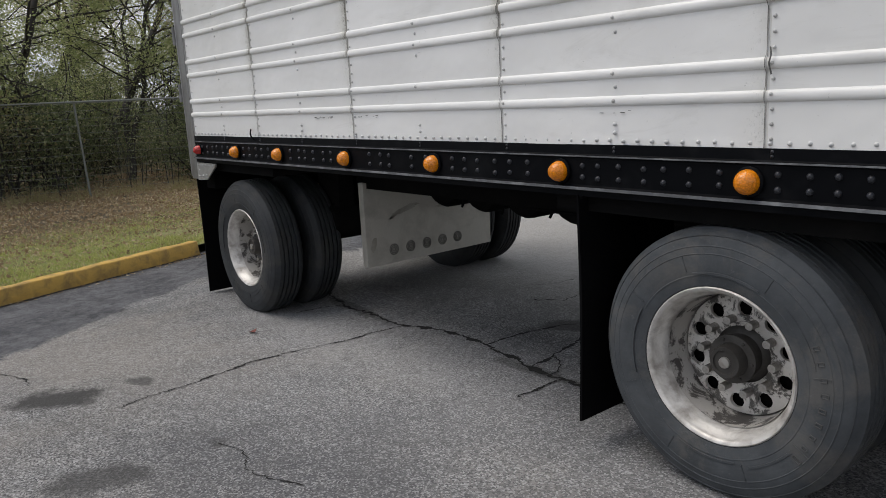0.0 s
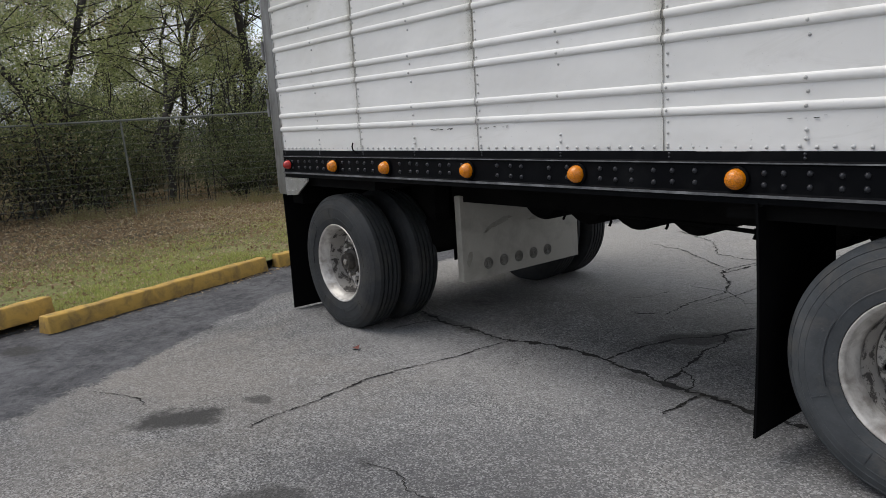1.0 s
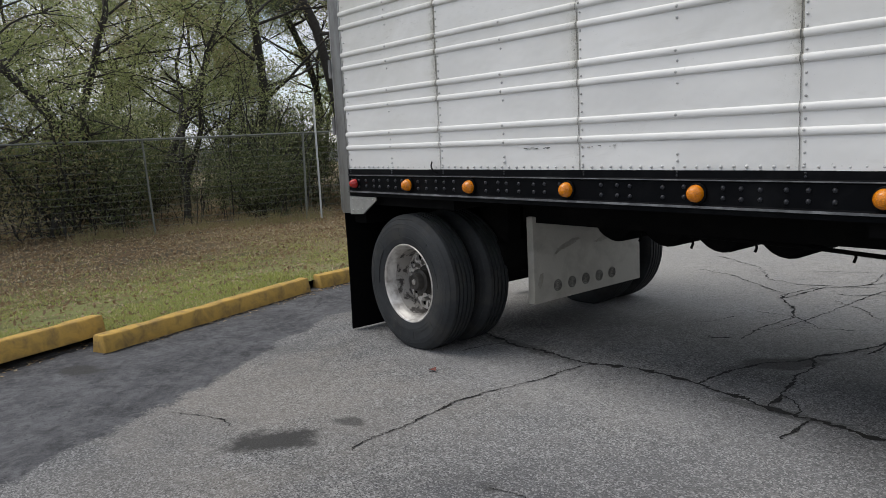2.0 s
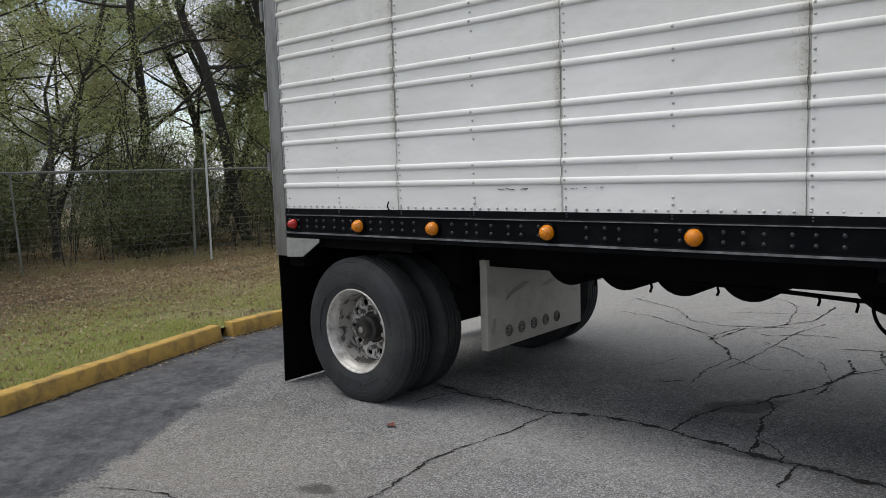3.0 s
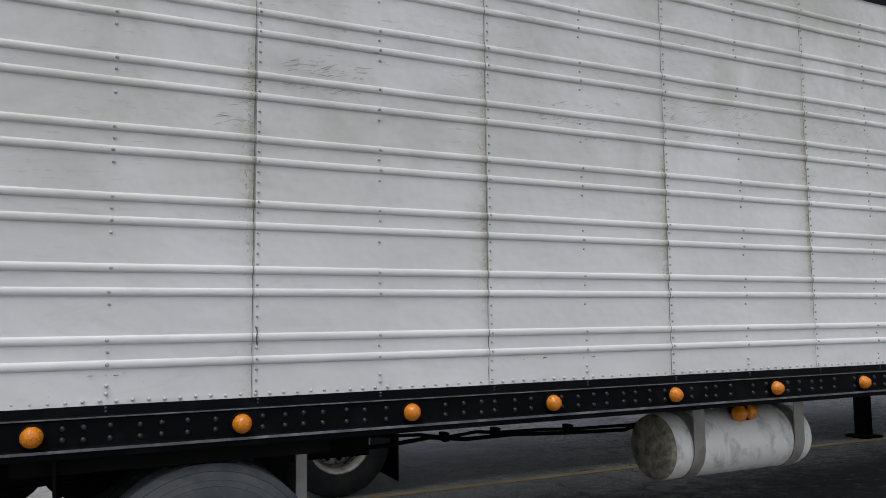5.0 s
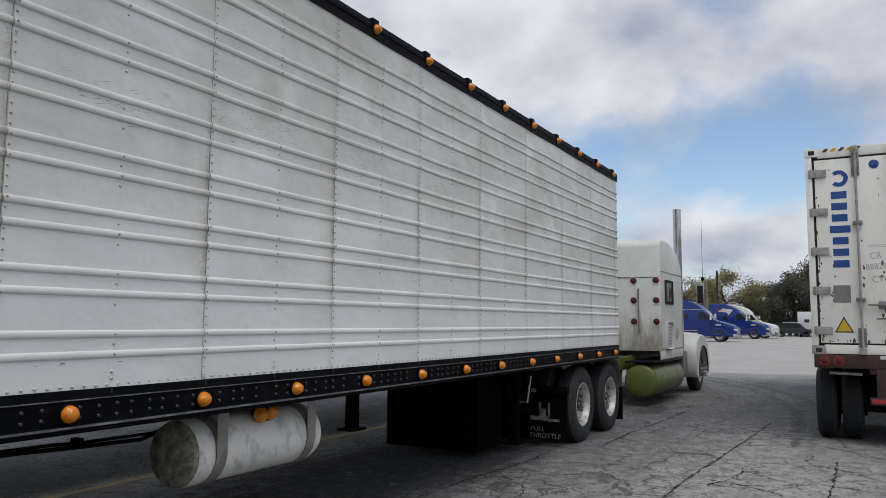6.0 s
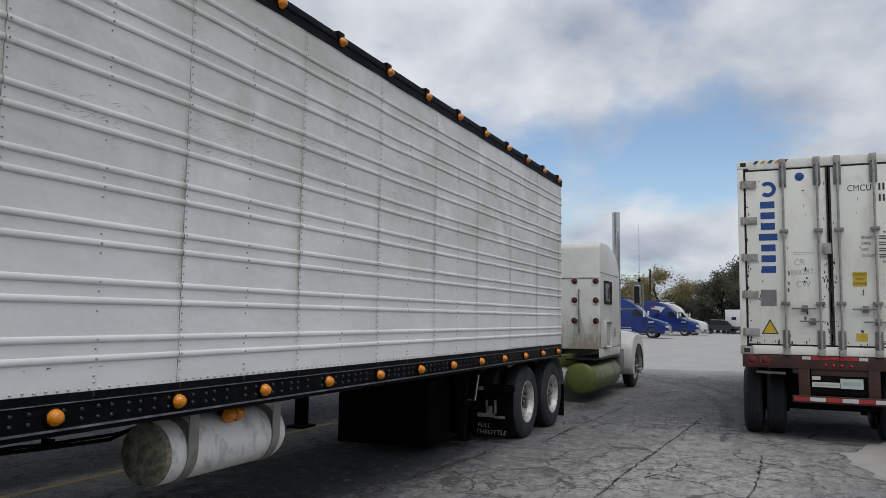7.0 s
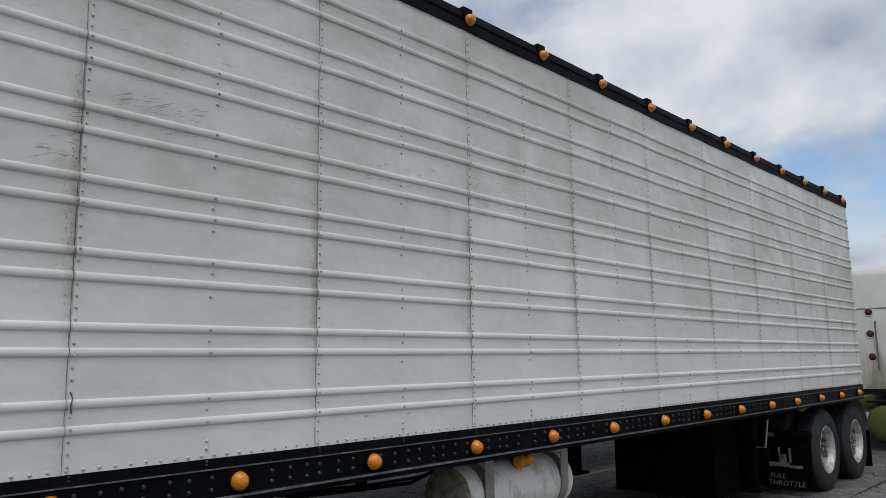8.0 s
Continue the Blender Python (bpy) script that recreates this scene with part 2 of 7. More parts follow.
def asphalt_material():
    """Old asphalt: exposed grit, soaked stains, painted shade, tar by the kerb, map cracking further on."""
    k = Mat("weathered_asphalt", (0.2, 0.2, 0.2), 0.9)
    pos = k.coords(kind="Object")
    sepn = k.n.new("ShaderNodeSeparateXYZ")
    k.l.new(pos, sepn.inputs[0])
    X, Y = sepn.outputs["X"], sepn.outputs["Y"]
    broad = k.noise(0.35, 5, 0.6, distort=0.6)
    mid = k.noise(2.2, 6, 0.7)
    grit = k.noise(80, 4, 0.8)
    coarse = k.noise(38, 4, 0.7)
    c = k.mix(k.ramp(broad, 0.3, 0.7), (0.132, 0.132, 0.138), (0.205, 0.203, 0.20))
    c = k.mix(k.math("MULTIPLY", k.ramp(mid, 0.35, 0.7), 0.5), c, (0.32, 0.316, 0.308))
    dust = k.ramp(k.noise(0.7, 6, 0.65, distort=0.7), 0.46, 0.62)
    c = k.mix(k.math("MULTIPLY", dust, 0.5), c, (0.27, 0.245, 0.21))
    # stones of the worn surface, light and dark
    ag = k.n.new("ShaderNodeTexVoronoi")
    ag.inputs["Scale"].default_value = 132.0
    k.l.new(pos, ag.inputs["Vector"])
    agc = k.n.new("ShaderNodeSeparateColor")
    k.l.new(ag.outputs["Color"], agc.inputs[0])
    stone = k.ramp(agc.outputs[0], 0.0, 1.0)
    bare = k.math("ADD", k.math("MULTIPLY", k.ramp(mid, 0.3, 0.7), 0.5), 0.5)
    c = k.mix(k.math("MULTIPLY", k.ramp(agc.outputs[0], 0.55, 0.95), k.math("MULTIPLY", bare, 0.5)), c, (0.44, 0.44, 0.435))
    c = k.mix(k.math("MULTIPLY", k.ramp(agc.outputs[0], 0.12, 0.42, (1, 1, 1), (0, 0, 0)), k.math("MULTIPLY", bare, 0.85)), c, (0.035, 0.036, 0.04))
    c = k.mix(k.math("MULTIPLY", k.ramp(coarse, 0.53, 0.61), 0.5), c, (0.055, 0.056, 0.06))
    c = k.mix(k.math("MULTIPLY", k.ramp(k.noise(27, 6, 0.82), 0.55, 0.64), 0.42), c, (0.40, 0.398, 0.39))
    drift = k.ramp(k.noise(0.42, 6, 0.62, distort=1.2), 0.42, 0.60)
    c = k.mix(k.math("MULTIPLY", drift, 0.6), c, (0.085, 0.087, 0.094))
    wear = k.ramp(k.noise(1.3, 7, 0.72, distort=0.9), 0.5, 0.68)
    c = k.mix(k.math("MULTIPLY", wear, 0.42), c, (0.075, 0.076, 0.078))
    patchy = k.ramp(k.noise(9, 6, 0.8), 0.42, 0.62)
    c = k.mix(k.math("MULTIPLY", patchy, 0.46), c, (0.09, 0.09, 0.092))
    # bare bright stone where wheels have scrubbed the binder away
    ex, ey = k.math("DIVIDE", k.math("SUBTRACT", X, 3.0), 1.9), k.math("DIVIDE", k.math("ADD", Y, 0.35), 1.0)
    er = k.math("SQRT", k.math("ADD", k.math("MULTIPLY", ex, ex), k.math("MULTIPLY", ey, ey)), 0.0)
    scrub = k.ramp(k.math("ADD", k.math("MULTIPLY", er, 0.5), k.math("MULTIPLY", k.math("SUBTRACT", k.noise(1.4, 6, 0.65), 0.5), 0.7)), 0.25, 0.65, (1, 1, 1), (0, 0, 0))
    c = k.mix(k.math("MULTIPLY", scrub, 0.28), c, (0.34, 0.34, 0.345))
    c = k.mix(k.math("MULTIPLY", k.math("MULTIPLY", scrub, k.ramp(agc.outputs[0], 0.72, 0.95)), 0.3), c, (0.58, 0.58, 0.58))
    # a tan wash of dust, pale and dark sweeps, shade painted under the trailer
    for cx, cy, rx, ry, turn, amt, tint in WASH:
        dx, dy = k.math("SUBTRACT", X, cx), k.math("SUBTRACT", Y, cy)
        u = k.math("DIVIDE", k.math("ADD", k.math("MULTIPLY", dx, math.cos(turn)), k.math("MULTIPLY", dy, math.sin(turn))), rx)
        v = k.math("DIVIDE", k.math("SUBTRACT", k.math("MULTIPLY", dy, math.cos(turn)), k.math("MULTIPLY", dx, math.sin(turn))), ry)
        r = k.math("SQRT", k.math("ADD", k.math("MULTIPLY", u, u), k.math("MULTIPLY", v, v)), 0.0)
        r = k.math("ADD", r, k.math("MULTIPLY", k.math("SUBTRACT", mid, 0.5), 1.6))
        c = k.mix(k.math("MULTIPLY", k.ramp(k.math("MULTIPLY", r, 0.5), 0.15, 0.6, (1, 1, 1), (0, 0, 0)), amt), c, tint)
    # paler ground between the parking rows
    row = k.math("MULTIPLY", k.ramp(k.math("MULTIPLY", k.math("ADD", k.math("SUBTRACT", Y, 1.4), k.math("MULTIPLY", k.noise(1.2, 5), 0.8)), 0.7), 0.0, 1.0), k.ramp(k.math("MULTIPLY", k.math("SUBTRACT", X, 5.0), 0.5), 0.0, 1.0, (1, 1, 1), (0, 0, 0)))
    c = k.mix(k.math("MULTIPLY", row, 0.62), c, (0.42, 0.405, 0.38))
    # the stones show through dust and wash alike
    c = k.mix(k.math("MULTIPLY", k.ramp(agc.outputs[0], 0.62, 0.95), k.math("MULTIPLY", bare, 0.44)), c, (0.50, 0.50, 0.495))
    c = k.mix(k.math("MULTIPLY", k.ramp(agc.outputs[0], 0.05, 0.4, (1, 1, 1), (0, 0, 0)), k.math("MULTIPLY", bare, 0.5)), c, (0.035, 0.035, 0.038))
    c = k.mix(k.math("MULTIPLY", k.ramp(k.noise(16, 7, 0.8), 0.54, 0.60), 0.2), c, (0.06, 0.06, 0.063))
    # pale concrete apron far across the lot
    wob = k.math("MULTIPLY", k.math("SUBTRACT", k.noise(0.25, 3), 0.5), 10.0)
    far = k.ramp(k.math("MULTIPLY", k.math("SUBTRACT", k.math("ADD", X, wob), 27.0), 0.2), 0.0, 1.0)
    conc = k.mix(k.ramp(broad, 0.3, 0.7), (0.36, 0.345, 0.32), (0.43, 0.415, 0.39))
    c = k.mix(far, c, conc)
    # dark newer tar along the kerb, its edge ravelled
    d = k.math("ADD", k.math("MULTIPLY", X, 0.842), k.math("MULTIPLY", k.math("MINIMUM", Y, 0.12), 0.539))
    d = k.math("ADD", d, k.math("MULTIPLY", k.math("SUBTRACT", k.noise(1.1, 8, 0.7), 0.5), 0.8))
    d = k.math("ADD", d, k.math("MULTIPLY", k.math("SUBTRACT", coarse, 0.5), 0.22))
    tarm = k.ramp(k.math("MULTIPLY", k.math("ADD", d, 0.54), 16.0), 0.0, 1.0, (1, 1, 1), (0, 0, 0))
    tarc = k.mix(k.ramp(k.noise(1.6, 8, 0.72), 0.38, 0.66), (0.028, 0.029, 0.034), (0.10, 0.101, 0.110))
    tarc = k.mix(k.math("MULTIPLY", k.ramp(agc.outputs[0], 0.6, 0.95), 0.22), tarc, (0.17, 0.17, 0.175))
    tarc = k.mix(k.math("MULTIPLY", k.ramp(k.noise(8, 7, 0.78), 0.46, 0.60), 0.6), tarc, (0.14, 0.141, 0.149))
    tarc = k.mix(k.math("MULTIPLY", k.ramp(k.noise(17, 7, 0.8), 0.55, 0.62), 0.6), tarc, (0.014, 0.014, 0.016))
    tarc = k.mix(k.math("MULTIPLY", k.ramp(k.noise(3.2, 7, 0.75, distort=1.0), 0.54, 0.66), 0.6), tarc, (0.016, 0.016, 0.018))
    c = k.mix(tarm, c, tarc)
    # oil soaked into the surface, and shade painted under trailer and tractor
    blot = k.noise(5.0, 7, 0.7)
    for cx, cy, rx, ry, turn, amt in OIL_AND_SHADE:
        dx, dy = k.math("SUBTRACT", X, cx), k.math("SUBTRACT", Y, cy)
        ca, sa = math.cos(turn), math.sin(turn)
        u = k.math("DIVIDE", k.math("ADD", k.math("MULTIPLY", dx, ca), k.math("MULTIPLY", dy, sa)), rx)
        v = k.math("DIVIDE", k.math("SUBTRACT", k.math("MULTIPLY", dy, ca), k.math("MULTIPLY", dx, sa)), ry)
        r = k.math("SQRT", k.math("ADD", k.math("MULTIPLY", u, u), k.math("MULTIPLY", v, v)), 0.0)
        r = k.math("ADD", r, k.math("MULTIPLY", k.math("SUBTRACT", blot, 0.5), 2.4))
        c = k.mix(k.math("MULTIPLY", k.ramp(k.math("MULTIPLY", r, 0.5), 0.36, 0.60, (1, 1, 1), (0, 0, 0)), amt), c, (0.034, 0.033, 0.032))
    # drips and dark blotches where trucks stand
    stand = k.math("MULTIPLY", k.ramp(k.math("MULTIPLY", k.math("SUBTRACT", X, 6.0), 0.25), 0.0, 1.0), k.math("SUBTRACT", 1.0, far))
    drip = k.ramp(k.noise(2.6, 6, 0.75, stretch=(0.8, 1.6, 1)), 0.60, 0.68)
    c = k.mix(k.math("MULTIPLY", k.math("MULTIPLY", drip, stand), 0.4), c, (0.045, 0.044, 0.043))
    mott = k.ramp(k.noise(6.5, 8, 0.82, stretch=(0.6, 1.0, 1)), 0.46, 0.58)
    c = k.mix(k.math("MULTIPLY", k.math("MULTIPLY", mott, stand), 0.5), c, (0.075, 0.074, 0.073))
    pale = k.ramp(k.noise(11, 7, 0.8, stretch=(0.5, 1.0, 1)), 0.55, 0.64)
    c = k.mix(k.math("MULTIPLY", k.math("MULTIPLY", pale, stand), 0.4), c, (0.46, 0.45, 0.43))
    sw = k.ramp(k.noise(0.9, 5, 0.65, stretch=(0.2, 2.6, 1)), 0.5, 0.7)
    c = k.mix(k.math("MULTIPLY", k.math("MULTIPLY", sw, stand), 0.32), c, (0.07, 0.07, 0.072))
    # a turning tyre mark
    ax, ay = k.math("SUBTRACT", X, 17.2), k.math("SUBTRACT", Y, 16.3)
    rr = k.math("SQRT", k.math("ADD", k.math("MULTIPLY", ax, ax), k.math("MULTIPLY", ay, ay)), 0.0)
    for rad in (18.75, 19.35):
        arc = k.math("MULTIPLY", k.math("LESS_THAN", k.math("ABSOLUTE", k.math("SUBTRACT", rr, rad), 0.0), 0.12), k.math("GREATER_THAN", X, 17.0))
        c = k.mix(k.math("MULTIPLY", k.math("MULTIPLY", arc, k.ramp(k.noise(3, 5, 0.7), 0.35, 0.65)), k.math("MULTIPLY", k.math("LESS_THAN", Y, 1.0), 0.75)), c, (0.055, 0.055, 0.057))
    # map cracking, coarse and fine
    warp = k.n.new("ShaderNodeVectorMath")
    warp.operation = "MULTIPLY_ADD"
    nz = k.n.new("ShaderNodeTexNoise")
    nz.inputs["Scale"].default_value, nz.inputs["Detail"].default_value, nz.inputs["Roughness"].default_value = 3.0, 8, 0.65
    k.l.new(pos, nz.inputs["Vector"])
    warp.inputs[1].default_value = (0.5, 0.5, 0.0)
    k.l.new(nz.outputs["Color"], warp.inputs[0])
    k.l.new(pos, warp.inputs[2])
    crk = None
    for scale, width, lo, hi in ((1.2, 0.011, 0.26, 0.38), (3.0, 0.017, 0.42, 0.54)):
        vo = k.n.new("ShaderNodeTexVoronoi")
        vo.feature = "DISTANCE_TO_EDGE"
        vo.inputs["Scale"].default_value = scale
        k.l.new(warp.outputs[0], vo.inputs["Vector"])
        where = k.math("MULTIPLY", k.ramp(k.noise(0.5, 4), lo, hi), stand)
        thin = k.math("MULTIPLY", k.noise(6, 4, 0.7), width * 2.0)
        q = k.math("MULTIPLY", k.math("LESS_THAN", vo.outputs["Distance"], thin), where)
        crk = q if crk is None else k.math("MAXIMUM", crk, q)
    c = k.mix(k.math("MULTIPLY", crk, 0.68), c, (0.022, 0.022, 0.021))
    k.color(c)
    h = k.math("ADD", k.math("MULTIPLY", stone, 0.5), coarse)
    h = k.math("SUBTRACT", h, k.math("MULTIPLY", crk, 1.5))
    k.bump(h, 0.8, 0.009)
    return k.m


def panel_material():
    """White painted aluminium, dulled, with grime in smears above and at the joints, and reflection tone painted per
    half sheet.
    """
    k = Mat("aged_white_aluminium", (0.7, 0.7, 0.69), 0.42)
    sp = k.n.new("ShaderNodeSeparateXYZ")
    k.l.new(k.coords(), sp.inputs[0])
    high = k.ramp(k.math("MULTIPLY", k.math("SUBTRACT", k.math("ADD", sp.outputs["Z"], k.math("MULTIPLY", k.noise(0.8, 4), 1.4)), 2.4), 0.8), 0.0, 1.0)
    broad = k.noise(0.9, 5, 0.6, distort=0.5)
    c = k.mix(k.ramp(broad, 0.3, 0.75), (0.79, 0.782, 0.765), (0.695, 0.69, 0.67))
    # darker olive patches in the upper courses
    blotch = k.ramp(k.noise(1.1, 8, 0.66, stretch=(1.0, 1, 1.3), distort=0.8), 0.40, 0.62)
    c = k.mix(k.math("MULTIPLY", k.math("MULTIPLY", blotch, high), 0.7), c, (0.49, 0.48, 0.41))
    smear = k.ramp(k.noise(1.6, 7, 0.7, stretch=(0.8, 1, 3.0), distort=1.2), 0.56, 0.74)
    c = k.mix(k.math("MULTIPLY", smear, 0.42), c, (0.50, 0.485, 0.45))
    run = k.ramp(k.noise(9, 6, 0.7, stretch=(1, 1, 0.12), distort=0.3), 0.56, 0.72)
    c = k.mix(k.math("MULTIPLY", k.math("MULTIPLY", run, high), 0.05), c, (0.42, 0.41, 0.37))
    # short slanting scratches
    mp = k.n.new("ShaderNodeMapping")
    mp.inputs["Rotation"].default_value = (0.0, 0.25, 0.0)
    mp.inputs["Scale"].default_value = (1.6, 1.0, 9.0)
    k.l.new(k.tc.outputs["Object"], mp.inputs[0])
    sn = k.n.new("ShaderNodeTexNoise")
    sn.inputs["Scale"].default_value, sn.inputs["Detail"].default_value, sn.inputs["Roughness"].default_value = 5.0, 8, 0.75
    k.l.new(mp.outputs[0], sn.inputs["Vector"])
    scr = k.math("MULTIPLY", k.ramp(sn.outputs["Fac"], 0.57, 0.63), k.ramp(k.noise(1.1, 3), 0.47, 0.57))
    c = k.mix(k.math("MULTIPLY", k.math("MULTIPLY", scr, high), 0.6), c, (0.30, 0.29, 0.26))
    scr2 = k.ramp(k.noise(7, 8, 0.75, stretch=(1, 1, 2.6), distort=2.5), 0.66, 0.70)
    c = k.mix(k.math("MULTIPLY", scr2, 0.4), c, (0.33, 0.32, 0.30))
    # colour steps per half sheet stand in for uneven reflections
    half = k.n.new("ShaderNodeTexWhiteNoise")
    half.noise_dimensions = "1D"
    k.l.new(k.math("FLOOR", k.math("DIVIDE", k.math("SUBTRACT", sp.outputs["X"], 0.01), 0.61), 0.0), half.inputs["W"])
    c = k.mix(k.math("MULTIPLY", k.math("MULTIPLY", half.outputs["Value"], high), 0.26), c, (0.47, 0.46, 0.405))
    speck = k.ramp(k.noise(70, 3, 0.6), 0.70, 0.76)
    c = k.mix(k.math("MULTIPLY", speck, 0.5), c, (0.3, 0.3, 0.28))
    # grime caught at the lapped joints, spreading back over the sheet behind
    q = k.math("FRACT", k.math("DIVIDE", k.math("SUBTRACT", sp.outputs["X"], 0.02), 1.22), 0.0)
    left = k.math("MULTIPLY", k.math("SUBTRACT", 1.0, q), 1.22)
    near = k.ramp(k.math("ADD", left, k.math("MULTIPLY", k.noise(22, 6, 0.8, stretch=(0.7, 1, 1.0)), 0.13)), 0.055, 0.115, (1, 1, 1), (0, 0, 0))
    Z = sp.outputs["Z"]
    mid = k.math("MULTIPLY", k.ramp(k.math("SUBTRACT", Z, 1.5), 0.1, 0.5), k.ramp(k.math("SUBTRACT", Z, 2.6), 0.1, 0.6, (1, 1, 1), (0, 0, 0)))
    band = k.math("MULTIPLY", k.ramp(k.noise(1.9, 4, 0.6), 0.36, 0.52), k.math("ADD", k.math("MULTIPLY", mid, 0.75), 0.25))
    spread = k.ramp(k.math("ADD", left, k.math("MULTIPLY", k.noise(7, 5, 0.7, stretch=(0.6, 1, 1.6)), 0.26)), 0.12, 0.27, (1, 1, 1), (0, 0, 0))
    c = k.mix(k.math("MULTIPLY", k.math("MULTIPLY", spread, band), 0.5), c, (0.44, 0.41, 0.32))
    c = k.mix(k.math("MULTIPLY", k.math("MULTIPLY", near, band), 0.8), c, (0.17, 0.155, 0.11))
    fleck = k.math("MULTIPLY", k.ramp(k.noise(95, 5, 0.75, stretch=(1, 1, 0.7)), 0.57, 0.62), k.ramp(k.math("ADD", left, k.math("MULTIPLY", k.noise(12, 5, 0.7), 0.16)), 0.10, 0.17, (1, 1, 1), (0, 0, 0)))
    c = k.mix(k.math("MULTIPLY", k.math("MULTIPLY", fleck, band), 0.9), c, (0.07, 0.065, 0.05))
    oi = k.n.new("ShaderNodeObjectInfo")
    c = k.mix(k.math("MULTIPLY", oi.outputs["Random"], 0.16), c, (0.55, 0.55, 0.52))
    k.color(c)
    k.rough(k.math("ADD", k.math("MULTIPLY", broad, 0.22), k.math("ADD", k.math("MULTIPLY", blotch, 0.15), 0.20)))
    k.bump(k.noise(2.6, 3, 0.5, stretch=(1, 1, 1.2)), 0.5, 0.035)
    k.bump(k.noise(120, 2), 0.03, 0.002)
    return k.m


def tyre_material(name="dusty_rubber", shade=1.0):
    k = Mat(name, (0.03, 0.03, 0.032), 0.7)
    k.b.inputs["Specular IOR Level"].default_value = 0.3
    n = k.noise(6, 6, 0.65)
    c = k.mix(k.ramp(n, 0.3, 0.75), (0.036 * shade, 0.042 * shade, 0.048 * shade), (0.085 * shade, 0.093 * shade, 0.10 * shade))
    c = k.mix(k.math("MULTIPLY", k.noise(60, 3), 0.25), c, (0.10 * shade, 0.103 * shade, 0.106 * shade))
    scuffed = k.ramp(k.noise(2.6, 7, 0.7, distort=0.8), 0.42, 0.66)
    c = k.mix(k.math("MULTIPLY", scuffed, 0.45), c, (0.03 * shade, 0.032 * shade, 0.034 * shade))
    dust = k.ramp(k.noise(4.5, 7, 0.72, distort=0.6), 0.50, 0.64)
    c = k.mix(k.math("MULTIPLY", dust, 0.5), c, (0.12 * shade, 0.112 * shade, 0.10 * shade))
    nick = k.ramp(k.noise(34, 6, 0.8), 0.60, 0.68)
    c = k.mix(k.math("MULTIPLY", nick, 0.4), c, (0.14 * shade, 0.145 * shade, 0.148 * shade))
    k.color(c)
    k.bump(k.noise(90, 3), 0.35, 0.003)
    return k.m


def grass_material():
    k = Mat("winter_verge", (0.1, 0.1, 0.04), 0.95)
    n = k.noise(1.4, 6, 0.65)
    sp = k.n.new("ShaderNodeSeparateXYZ")
    k.l.new(k.coords(), sp.inputs[0])
    d = k.math("ADD", sp.outputs["X"], k.math("MULTIPLY", sp.outputs["Y"], 0.25))
    d = k.math("ADD", d, k.math("MULTIPLY", n, 2.6))
    t = k.ramp(k.math("MULTIPLY", k.math("ADD", d, 4.4), 0.36), 0.1, 0.9)
    c = k.mix(t, (0.085, 0.06, 0.04), (0.25, 0.28, 0.085))
    c = k.mix(k.math("MULTIPLY", k.ramp(k.math("MULTIPLY", k.math("ADD", sp.outputs["Y"], n), 0.3), 0.3, 0.9), 0.7), c, (0.31, 0.24, 0.135))
    c = k.mix(k.math("MULTIPLY", k.noise(45, 4, 0.7), 0.5), c, (0.28, 0.24, 0.13))
    dark = k.ramp(k.noise(0.8, 4, 0.6, stretch=(1.6, 0.5, 1)), 0.52, 0.64)
    c = k.mix(k.math("MULTIPLY", dark, 0.72), c, (0.045, 0.042, 0.024))
    c = k.mix(k.math("MULTIPLY", k.ramp(k.noise(48, 5, 0.8), 0.55, 0.67), 0.6), c, (0.055, 0.046, 0.028))
    k.color(c)
    k.bump(k.noise(30, 5, 0.8), 0.9, 0.05)
    return k.m


def peeling(name, base, bared, scale, cut):
    """Dulled paint or alloy with hard-edged patches of baked-on dirt."""
    k = Mat(name, base, 0.5, 0.1)
    c = k.mix(k.math("MULTIPLY", k.noise(60, 4, 0.7), 0.4), base, tuple(v * 0.55 for v in base))
    patch = k.ramp(k.noise(scale, 7, 0.72, distort=0.6), cut, cut + 0.06)
    c = k.mix(k.math("MULTIPLY", patch, 0.88), c, bared)
    k.color(c)
    k.bump(k.noise(90, 3), 0.3, 0.003)
    return k.m


def leaf_material(name, c0, c1, c2):
    k = Mat(name, c0, 0.6)
    g = k.n.new("ShaderNodeNewGeometry")
    c = k.mix(k.ramp(g.outputs["Random Per Island"], 0.0, 0.7), c0, c1)
    c = k.mix(k.math("MULTIPLY", k.ramp(g.outputs["Random Per Island"], 0.7, 1.0), 0.8), c, c2)
    k.color(c)
    # thin leaves let light through
    tr = k.n.new("ShaderNodeBsdfTranslucent")
    k.l.new(c, tr.inputs["Color"])
    mx = k.n.new("ShaderNodeMixShader")
    mx.inputs[0].default_value = 0.45
    k.l.new(k.b.outputs[0], mx.inputs[1])
    k.l.new(tr.outputs[0], mx.inputs[2])
    k.l.new(mx.outputs[0], k.n["Material Output"].inputs["Surface"])
    return k.m


M["sealant"] = worn("dark_joint_sealant", (0.10, 0.10, 0.09), (0.34, 0.34, 0.32), 0.8, amount=0.5, scale=6, fine=80)
M["asphalt"] = asphalt_material()
M["panel"] = panel_material()
# the inner and far tyres carry their shade in this darker rubber colour
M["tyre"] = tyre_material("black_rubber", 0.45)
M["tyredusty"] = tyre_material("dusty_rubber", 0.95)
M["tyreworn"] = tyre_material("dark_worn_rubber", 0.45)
M["leafred"] = worn("withered_red_leaf", (0.14, 0.035, 0.025), (0.08, 0.04, 0.03), 0.7)
M["verge"] = grass_material()
M["rail"] = worn("black_painted_steel", (0.004, 0.0044, 0.0055), (0.016, 0.0165, 0.018), 0.4, amount=0.4, scale=5, gloss=0.045)
